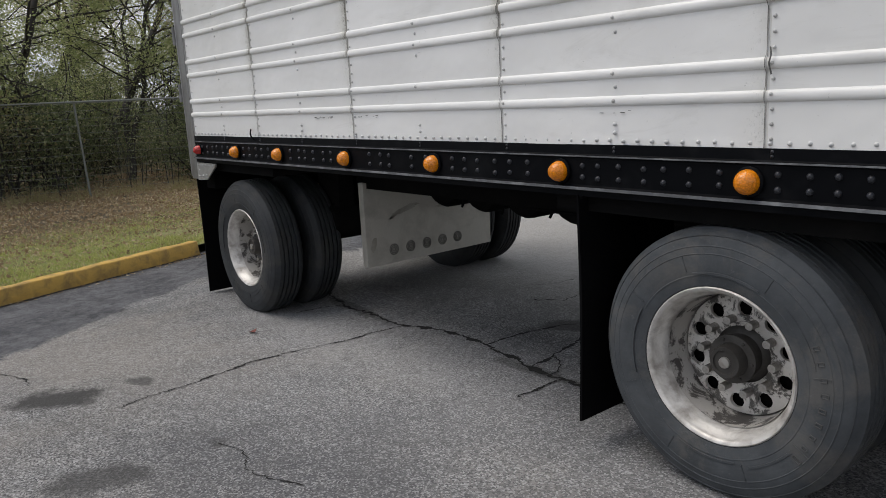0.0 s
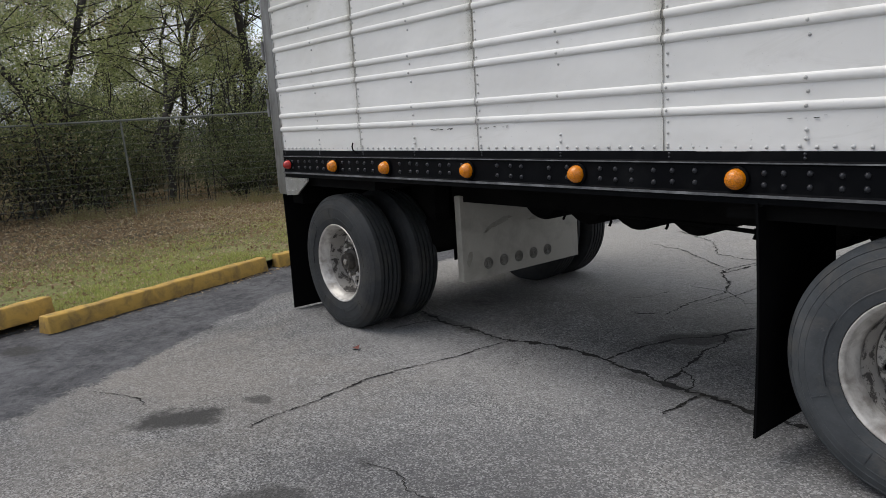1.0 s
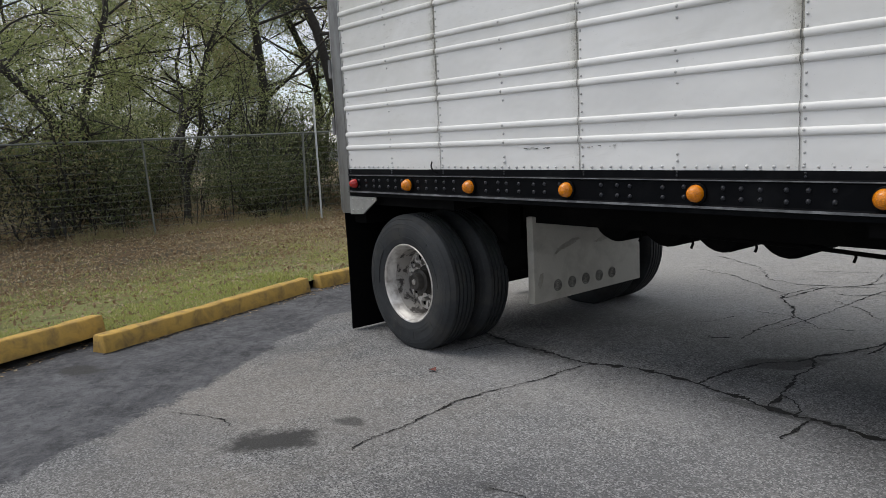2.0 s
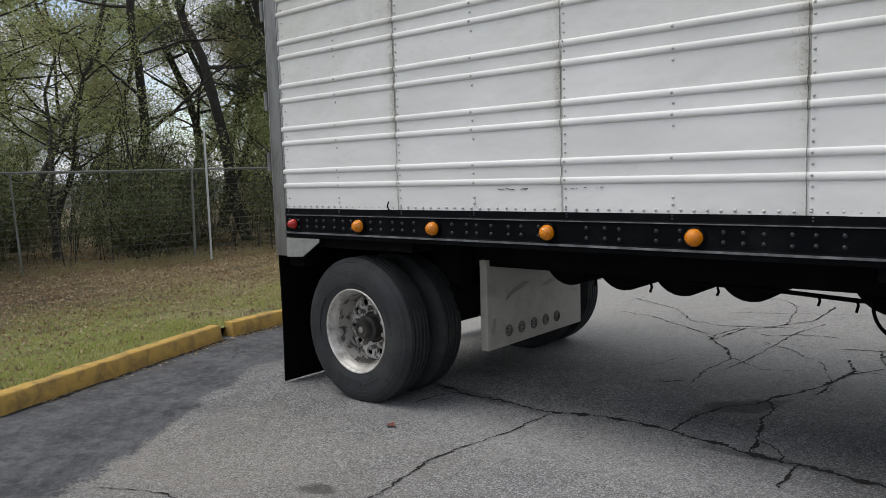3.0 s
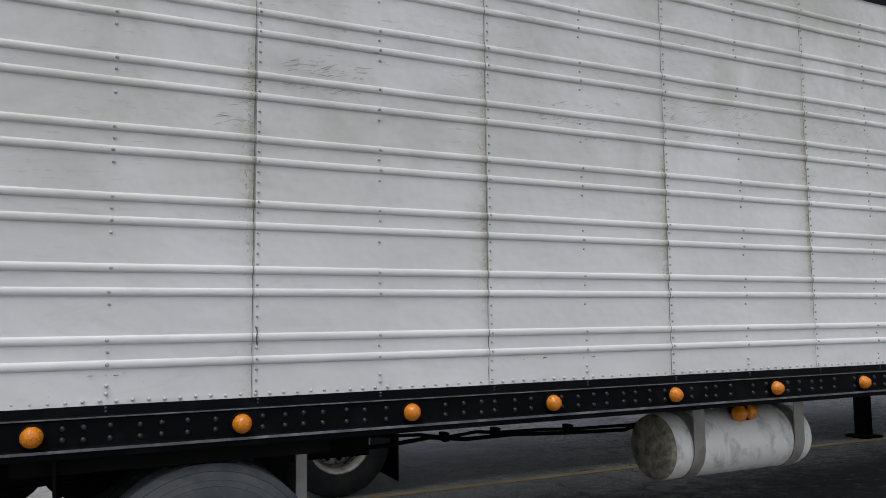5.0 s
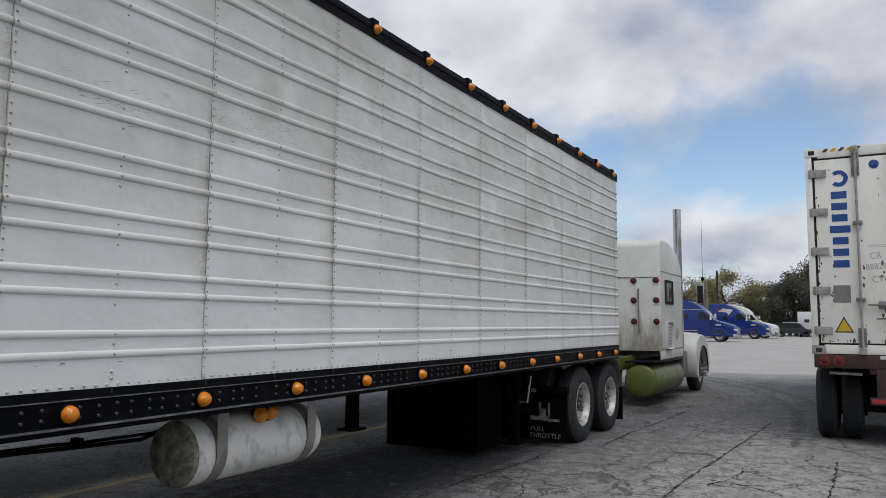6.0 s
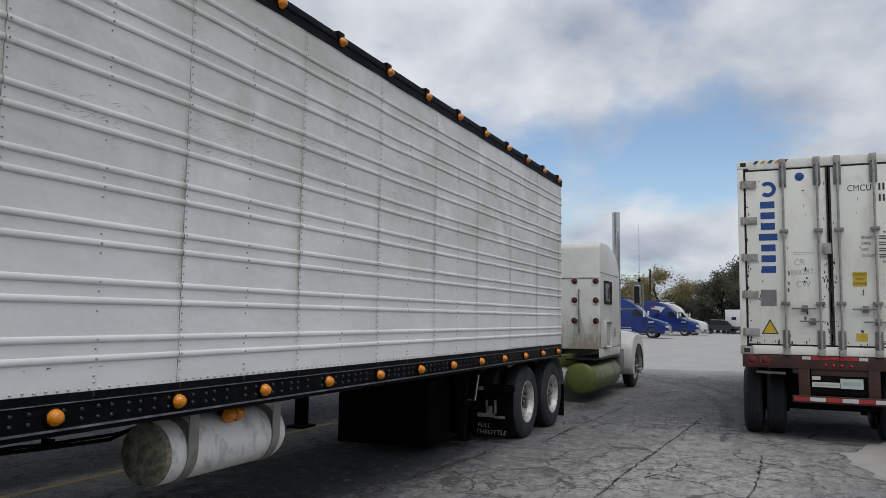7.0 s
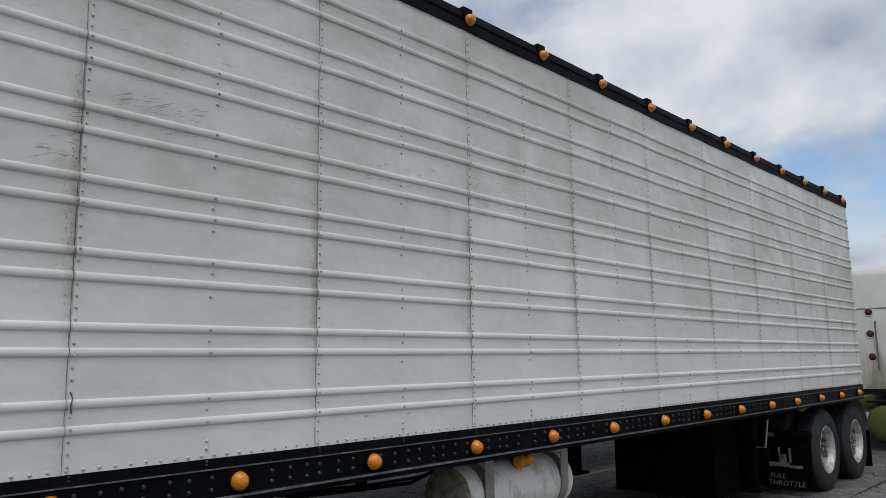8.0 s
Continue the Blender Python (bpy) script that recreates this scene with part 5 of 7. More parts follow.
M["whitepaint"] = worn("white_truck_paint", (0.72, 0.72, 0.71), (0.5, 0.5, 0.48), 0.35, amount=0.2)
M["darkpaint"] = worn("dark_grey_car_paint", (0.025, 0.027, 0.03), (0.05, 0.05, 0.05), 0.3, amount=0.2)
M["crack"] = worn("dirt_filled_crack", (0.009, 0.0085, 0.008), (0.026, 0.023, 0.019), 0.95, amount=0.5, scale=5)
M["slab"] = worn("pale_concrete_patch", (0.34, 0.325, 0.30), (0.24, 0.23, 0.215), 0.9, amount=0.5, scale=3, bump=0.3)
M["paintline"] = worn("faded_yellow_line", (0.32, 0.25, 0.11), (0.16, 0.145, 0.11), 0.85, amount=0.8, scale=5)
M["leaflitter"] = leaf_material("brown_fallen_leaves", (0.17, 0.105, 0.06), (0.35, 0.255, 0.14), (0.62, 0.52, 0.36))
M["blade"] = leaf_material("winter_grass_blades", (0.26, 0.33, 0.08), (0.44, 0.45, 0.15), (0.66, 0.58, 0.32))
M["pole"] = worn("white_painted_pole", (0.55, 0.56, 0.55), (0.35, 0.35, 0.33), 0.5, amount=0.4)


def stained_wall():
    """Chalky paint with brown runs rising from the foot of the wall and below fittings."""
    k = Mat("stained_white_cab_paint", (0.68, 0.68, 0.65), 0.4)
    c = k.mix(k.ramp(k.noise(1.4, 6, 0.6), 0.35, 0.75), (0.69, 0.69, 0.655), (0.55, 0.54, 0.49))
    sp = k.n.new("ShaderNodeSeparateXYZ")
    k.l.new(k.coords(), sp.inputs[0])
    run = k.noise(5, 7, 0.7, stretch=(1, 1, 0.22), distort=0.4)
    low = k.ramp(k.math("ADD", k.math("MULTIPLY", k.math("SUBTRACT", sp.outputs["Z"], 1.05), 0.55), k.math("MULTIPLY", k.math("SUBTRACT", run, 0.5), 1.4)), 0.0, 0.42, (1, 1, 1), (0, 0, 0))
    back = k.math("LESS_THAN", sp.outputs["X"], 20.2)
    c = k.mix(k.math("MULTIPLY", k.math("MULTIPLY", low, back), 0.8), c, (0.22, 0.185, 0.125))
    streak = k.ramp(k.noise(8, 7, 0.75, stretch=(1, 1, 0.15)), 0.58, 0.70)
    c = k.mix(k.math("MULTIPLY", k.math("MULTIPLY", streak, back), 0.55), c, (0.3, 0.26, 0.19))
    k.color(c)
    k.bump(k.noise(3, 3), 0.1, 0.01)
    return k.m


M["stainedwall"] = stained_wall()

# ---- tractor unit ----
tractor = thing("tractor_unit", (0, 0, 0), "white long-nosed sleeper tractor coupled to the trailer", "truck")
for x in (14.44, 15.76):
    dual_wheels(tractor, x, 0.05, False, 20 * x)
    dual_wheels(tractor, x, 2.55, True, 10 * x)
    part("axle", Shape().tube([(x, 0.25, 0.515), (x, 2.35, 0.515)], 0.08, 12), M["under"], tractor)
for y in (0.92, 1.68):
    part("frame_rail", Shape().box(13.6, 24.6, y - 0.06, y + 0.06, 0.70, 0.96, 0.01), M["olive"], tractor, "olive green chassis rail")
part("fifth_wheel", Shape().box(14.5, 15.5, 0.85, 1.75, 0.96, 1.03, 0.02), M["under"], tractor)


def sleeper():
    """Sleeper box: rounded roof profile swept across, softened at the sides."""
    prof = [(20.15, 1.07), (20.15, 3.26), (20.19, 3.37), (20.29, 3.43), (20.6, 3.45), (21.1, 3.43), (21.55, 3.35), (21.95, 3.2), (22.2, 3.02), (22.33, 2.8), (22.35, 1.07)]
    bm = bmesh.new()
    a = [bm.verts.new((x, 0.25, z)) for x, z in prof]
    b = [bm.verts.new((x, 2.35, z)) for x, z in prof]
    n = len(prof)
    bm.faces.new(a)
    bm.faces.new(b[::-1])
    for k in range(n):
        bm.faces.new((a[k], b[k], b[(k + 1) % n], a[(k + 1) % n]))
    bmesh.ops.recalc_face_normals(bm, faces=bm.faces[:])
    edges = [e for e in bm.edges if abs(e.verts[0].co.y - e.verts[1].co.y) < 0.01]
    bmesh.ops.bevel(bm, geom=edges, offset=0.055, segments=4, affect="EDGES", profile=0.5)
    s = Shape()
    bm.verts.index_update()
    s.add([v.co[:] for v in bm.verts], [[v.index for v in q.verts] for q in bm.faces])
    bm.free()
    return s


body = part("sleeper", sleeper(), M["stainedwall"], tractor, "chalky white sleeper box with stained rear wall", smooth=40)
for y in (0.35, 0.82):
    for z in (2.55, 2.125, 1.68):
        s = Shape().lathe([(20.152, 0.085), (20.14, 0.085), (20.135, 0.078), (20.14, 0.07), (20.146, 0.068)], (0, y, z), "x", 24)
        ring = part("lamp_ring", s, M["cabwhite"], body)
        part("red_lamp", Shape().lathe([(20.147, 0.07), (20.138, 0.05), (20.134, 0.0)], (0, y, z), "x", 20), M["deepred"], ring, "dark red round lamp")
part("grab_bar", Shape().tube([(20.15, 0.71, 2.37), (20.09, 0.71, 2.36), (20.09, 0.71, 1.47), (20.15, 0.71, 1.46)], 0.016, 8), M["dullsteel"], body, "upright steel grab bar")
s = Shape().box(20.142, 20.152, 0.28, 2.32, 2.61, 2.63)
s.box(20.17, 22.33, 0.243, 0.252, 2.735, 2.75)
part("trim_seam", s, M["dullsteel"], body)
s = Shape().box(20.52, 21.28, 0.238, 0.254, 2.06, 2.58, 0.03)
win = part("window_frame", s, M["gasket"], body)
part("pane", Shape().box(20.58, 21.22, 0.233, 0.246, 2.12, 2.52, 0.02), M["glass"], win, "dark sleeper window")
part("window_bar", Shape().box(20.89, 20.91, 0.230, 0.246, 2.12, 2.52), M["gasket"], win)
s = Shape().box(20.52, 21.12, 0.236, 0.256, 1.10, 1.67, 0.06)
door = part("vent_door", s, M["cabwhite"], body, "rounded luggage door")
for k in range(6):
    part("louvre", Shape().box(20.62, 21.02, 0.230, 0.24, 1.2 + 0.07 * k, 1.215 + 0.07 * k), M["galv"], door)
part("emblem", Shape().lathe([(0.248, 0.13), (0.240, 0.125), (0.238, 0.0)], (21.68, 0, 1.42), "y", 24), M["chalk"], body, "grey oval emblem, plain")
s = Shape().box(20.15, 22.35, 0.255, 0.285, 0.84, 1.075, 0.008)
sk = part("side_skirt", s, M["cabwhite"], tractor)
for k in range(22):
    part("skirt_lamp", Shape().dome((20.25 + 0.095 * k, 0.255, 0.89), 0.022, 0.01, seg=8), M["gasket"], sk)
part("cab", Shape().box(22.35, 23.75, 0.50, 2.10, 1.05, 2.75, 0.09), M["cabwhite"], tractor)
hood = Shape()


def hood_pt(u, v):
    x = 23.7 + 1.25 * u
    a = math.pi * v
    w = 0.62 - 0.08 * u
    return (x, 1.3 - w * math.copysign(abs(math.cos(a)) ** 0.45, math.cos(a)), 0.95 + (0.95 - 0.22 * u) * math.sin(a) ** 0.45)


hood.grid(8, 16, hood_pt)
part("hood", hood, M["cabwhite"], tractor, smooth=60)
part("grille", Shape().box(24.92, 25.0, 0.8, 1.8, 0.75, 1.7, 0.03), M["chrome"], tractor)
part("bumper", Shape().box(25.0, 25.12, 0.25, 2.35, 0.3, 0.7, 0.04), M["chrome"], tractor)
for flip in (0, 1):
    ys = (lambda q: 2.6 - q) if flip else (lambda q: q)
    arch = [(23.75 + 0.585 * math.cos(radians(a)), 0.515 + 0.585 * math.sin(radians(a))) for a in range(-8, 200, 12)]
    top = [(23.05, 0.36), (22.92, 0.40), (22.82, 0.55), (22.78, 0.9), (22.82, 1.10), (22.95, 1.26), (23.2, 1.36), (23.55, 1.4), (23.95, 1.38), (24.3, 1.27), (24.55, 1.05), (24.66, 0.75), (24.66, 0.5)]
    soft = [(x + 0.05 * (23.6 - x), z - 0.05 * (z > 1.0)) for x, z in top]
    m2 = len(arch) + len(top)
    rings = [[(x, ys(0.05), z) for x, z in arch + soft], [(x, ys(0.09), z) for x, z in arch + [((a[0] + b[0]) / 2, (a[1] + 3 * b[1]) / 4) for a, b in zip(soft, top)]], [(x, ys(0.16), z) for x, z in arch + top], [(x, ys(0.62), z + 0.06 * (z > 1.0)) for x, z in arch + top]]
    f2 = Shape().add([p for r in rings for p in r], [tuple(range(m2)), tuple(range(3 * m2, 4 * m2))[::-1]] + [(q * m2 + k, q * m2 + (k + 1) % m2, (q + 1) * m2 + (k + 1) % m2, (q + 1) * m2 + k) for q in range(3) for k in range(m2)])
    fd = part("front_fender", f2, M["cabwhite"], tractor, "rounded white front wing", smooth=40)
    part("fender_lip", Shape().tube([(x, ys(0.045), z) for x, z in arch], 0.016, 6), M["gasket"], fd, "black arch lip")
    dw = mount("wheel", WM["tyre"], tractor, pose(23.75, 2.47 if flip else 0.13, 0.515, 0, 0, 180 if flip else 0), "steer tyre")
    mount("rim", WM["rim"], dw)
    mount("wheel_disc", WM["disc"], dw, pose(0, -0.13, 0))
    for k in range(10):
        a = 2 * math.pi * k / 10
        part("spike_nut", Shape().tube([(0.143 * math.cos(a), 0.06, 0.143 * math.sin(a)), (0.143 * math.cos(a), -0.16, 0.143 * math.sin(a))], 0.018, 8, 0.012), M["chrome"], dw)
    part("hub_cover", Shape().lathe([(0.05, 0.11), (-0.02, 0.10), (-0.06, 0.06), (-0.065, 0.0)], (0, 0, 0), "y", 20), M["chrome"], dw)
for y in (0.36, 2.24):
    st = part("exhaust_pipe", Shape().lathe([(1.0, 0.0), (1.0, 0.095), (4.30, 0.095), (4.37, 0.098), (4.37, 0.085), (4.0, 0.083)], (22.5, y, 0), "z", 24), M["chrome"], tractor, "tall upright chrome exhaust pipe")
    part("stack_step", Shape().box(22.3, 22.75, y - 0.12, y + 0.1, 0.45, 1.0, 0.02), M["dullsteel"], tractor)
for y, sgn in ((-0.12, -1), (2.72, 1)):
    mr = part("mirror", Shape().box(22.58, 22.66, y - 0.085, y + 0.085, 2.08, 2.58, 0.03), M["chrome"], tractor, "tall rear-view mirror on a pipe bracket")
    part("mirror_glass", Shape().box(22.572, 22.582, y - 0.065, y + 0.065, 2.12, 2.54), M["glass"], mr)
    yi = 0.52 if sgn < 0 else 2.08
    s = Shape().tube([(22.9, yi, 2.62), (22.75, y + 0.02, 2.62), (22.7, y - 0.13, 2.62), (22.7, y - 0.13, 1.98), (22.75, y + 0.02, 1.98), (22.9, yi, 1.98)], 0.014, 6)
    part("mirror_bracket", s, M["chrome"], mr)
an = part("antenna", Shape().tube([(22.7, -0.16, 2.62), (22.7, -0.16, 3.05), (22.7, -0.16, 4.1)], 0.006, 6, 0.003), M["rail"], tractor, "whip aerial with a black base ball")
part("antenna_base", Shape().dome((22.7, -0.16, 2.70), 0.04, 0.05, (0, 0, 1), 10, 3).dome((22.7, -0.16, 2.70), 0.04, 0.05, (0, 0, -1), 10, 3), M["rail"], an)
for y in (0.48, 2.12):
    tk = Shape().lathe([(19.24, 0.0), (19.245, 0.16), (19.265, 0.27), (19.29, 0.318), (19.32, 0.33), (21.85, 0.33), (21.9, 0.31), (21.92, 0.0)], (0, y, 0.50), "x", 40)
    tk = part("fuel_tank", tk, M["olive"], tractor, "glossy olive green round fuel tank", smooth=50)
    for x in (19.9, 21.2):
        part("tank_strap", Shape().lathe([(x - 0.04, 0.332), (x - 0.04, 0.337), (x + 0.04, 0.337), (x + 0.04, 0.332)], (0, y, 0.5), "x", 36, closed=True), M["dullsteel"], tk)
    part("deck_plate", Shape().box(19.25, 21.9, y - 0.3, y + 0.3, 0.86, 0.89, 0.005), M["rail"], tractor)
# quarter fender and its flap behind the second drive wheel
for y in (0.04, 2.0):
    s = Shape()
    s.grid(14, 2, lambda u, v: (15.76 + 0.60 * math.cos(radians(115 - 110 * u)), y + 0.58 * v, 0.515 + 0.60 * math.sin(radians(115 - 110 * u))))
    n = len(s.v)
    s.v += [(a, b, c - 0.012) for a, b, c in s.v]
    s.f += [tuple(i + n for i in q)[::-1] for q in s.f]
    part("quarter_fender", s, M["steel"], tractor, "curved stainless quarter fender", smooth=60)
    part("fender_flap", Shape().box(16.34, 16.355, y, y + 0.58, 0.10, 0.62, 0.004), M["flap"], tractor)
# printed mud flap
SLANT = Matrix(((1, 0.2, 0, 0), (0, 1, 0, 0), (0, 0, 1, 0), (0, 0, 0, 1)))
part("mud_flap", Shape().box(13.76, 13.775, 2.02, 2.63, 0.085, 0.80, 0.004), M["flap"], tractor, "plain black mud flap")
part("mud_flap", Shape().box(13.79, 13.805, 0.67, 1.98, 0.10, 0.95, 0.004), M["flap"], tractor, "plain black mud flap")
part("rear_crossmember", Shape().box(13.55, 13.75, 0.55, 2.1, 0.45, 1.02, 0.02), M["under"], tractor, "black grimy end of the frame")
part("axle_housing", Shape().lathe([(13.85, 0.0), (13.9, 0.2), (14.2, 0.34), (14.6, 0.34), (14.9, 0.2), (15.5, 0.32), (15.8, 0.3), (15.9, 0.0)], (0, 1.3, 0.52), "x", 24), M["under"], tractor, "black drive axle housings")
for y in (0.06,):
    fl = part("mud_flap", Shape().box(13.76, 13.775, y, y + 0.61, 0.085, 0.80, 0.004), M["flap"], tractor, "black mud flap with faded grey print")
    part("flap_hanger", Shape().box(13.72, 13.80, y - 0.02, y + 0.75, 0.70, 0.78, 0.01), M["under"], fl)
    part("hanger_plate", Shape().box(13.712, 13.722, y + 0.42, y + 0.62, 0.715, 0.765, 0.002), M["dullsteel"], fl)
    m = pose(13.757, y + 0.52, 0.205, 90, 0, -90)
    wording("FULL", 0.085, M["flapmark"], fl, m @ SLANT, spacing=1.1)
    wording("THROTTLE", 0.088, M["flapmark"], fl, pose(13.757, y + 0.545, 0.115, 90, 0, -90) @ SLANT, spacing=1.04)
    s = Shape().box(13.756, 13.764, y + 0.26, y + 0.52, 0.345, 0.40, 0.0)
    s.box(13.756, 13.764, y + 0.11, y + 0.27, 0.335, 0.37, 0.0)
    s.box(13.756, 13.764, y + 0.30, y + 0.39, 0.40, 0.50, 0.0)
    s.box(13.756, 13.764, y + 0.24, y + 0.27, 0.40, 0.58, 0.0)
    s.box(13.756, 13.764, y + 0.37, y + 0.40, 0.48, 0.58, 0.0)
    part("flap_emblem", s, M["flapmark"], fl, "plain grey emblem shapes")

# ---- shipping container on its chassis ----
CX, CY, CZ = 15.92, -2.77, 1.24
cont = thing("shipping_container", (0, 0, 0), "white high-cube shipping container with closed double doors", "container")


def face(u0, u1, z0, z1, d0, d1, bevel=0.0, s=None):
    """A block on the container's rear: u across, z up, d out of the face."""
    return (s or Shape()).box(CX - d1, CX - d0, CY - u1, CY - u0, z0, z1, bevel)


W, H = 2.44, 2.896
s = Shape()
# corrugated far sides, roof and floor
def corr(y, out):
    pts, x, k = [], CX + 0.12, 0
    while x < CX + 12.0:
        pts.append((x, y + (0.0 if k % 4 in (0, 1) else out)))
        x += 0.07 if k % 2 == 0 else 0.035
        k += 1
    return pts


for y, out in ((CY - 0.02, -0.036), (CY - W + 0.02, 0.036)):
    p = corr(y, out)
    n = len(p)
    s2 = Shape().add([(x, q, CZ + 0.15) for x, q in p] + [(x, q, CZ + H - 0.1) for x, q in p], [(k, k + 1, n + k + 1, n + k) for k in range(n - 1)])
    part("side_wall", s2, M["boxwhite"], cont, "corrugated steel side wall", smooth=None)
part("roof", Shape().box(CX + 0.1, CX + 12.1, CY - W + 0.03, CY - 0.03, CZ + H - 0.06, CZ + H - 0.02), M["boxwhite"], cont)
part("floor", Shape().box(CX + 0.1, CX + 12.1, CY - W + 0.03, CY - 0.03, CZ + 0.02, CZ + 0.14), M["under"], cont)
part("front_wall", Shape().box(CX + 12.05, CX + 12.15, CY - W, CY, CZ, CZ + H), M["boxwhite"], cont)
for u in (0.0, W - 0.16):
    part("bottom_side_rail", Shape().box(CX + 0.1, CX + 12.1, CY - u - 0.16, CY - u, CZ, CZ + 0.16, 0.01), M["boxwhite"], cont)
    part("top_side_rail", Shape().box(CX + 0.1, CX + 12.1, CY - u - 0.16, CY - u, CZ + H - 0.12, CZ + H, 0.01), M["boxwhite"], cont)
for u in (0.0, W - 0.085):
    part("corner_post", face(u, u + 0.085, CZ + 0.12, CZ + H - 0.12, -0.12, 0.0, 0.006), M["boxwhite"], cont, "white corner post with rust streaks")
part("door_header", face(0.16, W - 0.16, CZ + H - 0.14, CZ + H - 0.005, -0.12, -0.002, 0.008), M["boxwhite"], cont)
part("door_sill", face(0.16, W - 0.16, CZ + 0.005, CZ + 0.13, -0.12, -0.002, 0.008), M["boxwhite"], cont)
for u in (-0.004, W - 0.174):
    for z in (CZ - 0.004, CZ + H - 0.116):
        cc = part("corner_casting", face(u, u + 0.178, z, z + 0.12, -0.165, 0.006, 0.008), M["galv"] if z < 2 else M["boxwhite"], cont, "cast corner block")
        part("casting_hole", face(u + 0.05, u + 0.128, z + 0.03, z + 0.09, 0.004, 0.009, 0.0), M["gasket"], cc)
for k in range(5):
    m = Shape()
    u = 0.22 + 0.1 * k
    m.add([(CX + 0.000, CY - u, CZ + H - 0.055), (CX + 0.000, CY - u - 0.05, CZ + H - 0.055), (CX + 0.000, CY - u - 0.09, CZ + H - 0.01), (CX + 0.000, CY - u - 0.04, CZ + H - 0.01)], [(0, 1, 2, 3)])
    m.v = [(a - 0.003, b, c) for a, b, c in m.v]
    part("hazard_stripe", m, M["signyellow"] if k % 2 else M["ink"], cont)
doors = []
for u0, u1 in ((0.09, 1.208), (1.232, W - 0.09)):
    d = part("door", face(u0 + 0.025, u1 - 0.01, CZ + 0.155, CZ + H - 0.165, -0.05, -0.012, 0.008), M["boxwhite"], cont, "chalky white door leaf with chipped paint")
    part("door_seal", face(u0, u1, CZ + 0.135, CZ + H - 0.145, -0.06, -0.03), M["gasket"], d, "black rubber seal")
    doors.append(d)
part("centre_lap", face(1.195, 1.212, CZ + 0.14, CZ + H - 0.15, -0.02, 0.004), M["gasket"], cont)
for z in (3.775, 3.225, 2.67, 2.12, 1.565):
    for a, b in ((0.035, 0.265), (W - 0.265, W - 0.035)):
        hg = face(a, b, z - 0.055, z + 0.055, -0.012, 0.012, 0.006)
        hg.tube([(CX - 0.012, CY - (0.075 if a < 1 else W - 0.075), z - 0.06), (CX - 0.012, CY - (0.075 if a < 1 else W - 0.075), z + 0.06)], 0.018, 8)
        part("hinge", hg, M["galv"], cont, "heavy grey hinge strap")
for u, d in ((0.625, 0), (1.08, 0), (1.345, 1), (1.80, 1)):
    rod = part("lock_rod", Shape().tube([(CX - 0.035, CY - u, CZ + 0.07), (CX - 0.035, CY - u, CZ + H - 0.09)], 0.017, 10), M["galv"], doors[d], "upright galvanised locking rod")
    for z0, z1 in ((CZ + 0.10, CZ + 0.36), (CZ + H - 0.42, CZ + H - 0.13)):
        pl = face(u - 0.05, u + 0.05, z0, z1, -0.012, 0.014, 0.006)
        for q in range(4):
            pl.dome((CX - 0.014, CY - u + 0.034, z0 + 0.04 + (z1 - z0 - 0.08) * q / 3), 0.01, 0.008, (-1, 0, 0))
            pl.dome((CX - 0.014, CY - u - 0.034, z0 + 0.04 + (z1 - z0 - 0.08) * q / 3), 0.01, 0.008, (-1, 0, 0))
        part("rod_guide_plate", pl, M["dullsteel"], rod)
    for z in (3.05, 1.99):
        part("rod_bracket", face(u - 0.06, u + 0.06, z - 0.025, z + 0.025, -0.012, 0.055, 0.008), M["dullsteel"], rod)
    for z0, z1 in ((CZ - 0.0, CZ + 0.09), (CZ + H - 0.12, CZ + H - 0.005)):
        part("rod_cam", face(u - 0.045, u + 0.045, z0, z1, 0.0, 0.05, 0.01), M["galv"], rod)
for u0, u1, z in ((0.70, 1.03, 1.915), (0.80, 1.12, 1.73), (1.48, 1.80, 1.91), (1.62, 1.95, 1.73)):
    d = doors[0 if u1 < 1.2 else 1]
    hd = part("handle", face(u0, u1, z - 0.012, z + 0.012, 0.03, 0.05, 0.006), M["dullsteel"], d, "flat dark steel door handle")
    part("handle_catch", face((u0 + u1) / 2 - 0.03, (u0 + u1) / 2 + 0.05, z - 0.05, z + 0.05, -0.012, 0.03, 0.01), M["dullsteel"], hd)
part("seal_box", face(1.13, 1.24, 2.70, 2.86, 0.0, 0.05, 0.01), M["galv"], cont, "small steel lock cover")
# blue vertical marking as plain blocks
part("brand_mark", Shape().lathe([(CX + 0.008, 0.115), (CX + 0.0075, 0.115), (CX + 0.0075, 0.06), (CX + 0.008, 0.06)], (0, CY - 0.418, 3.69), "x", 24, radians(45), radians(315)), M["inkblue"], doors[0], "plain blue ring mark")
for k in range(7):
    z = 3.455 - 0.161 * k
    wd = 0.115 if k != 3 else 0.15
    mk = face(0.41 - wd * 0.85, 0.41 + wd * 0.85, z - 0.05, z + 0.05, -0.013, -0.0085, 0.0)
    part("brand_block", mk, M["inkblue"], doors[0], "plain blue block of the upright marking")
part("round_badge", Shape().lathe([(CX + 0.0085, 0.062), (CX + 0.0075, 0.06), (CX + 0.0075, 0.0)], (0, CY - 0.852, 3.855), "x", 24), M["inkblue"], doors[0], "round blue badge, plain")
part("data_plate", face(0.295, 0.505, 1.95, 2.19, -0.013, -0.008), M["dullsteel"], doors[0], "grey metal data plate")
tri = Shape().add([(CX + 0.0075, CY - 0.29, 1.54), (CX + 0.0075, CY - 0.525, 1.54), (CX + 0.0075, CY - 0.4075, 1.76)], [(0, 1, 2)])
part("warning_triangle", tri, M["ink"], doors[0], "black-edged yellow warning triangle")
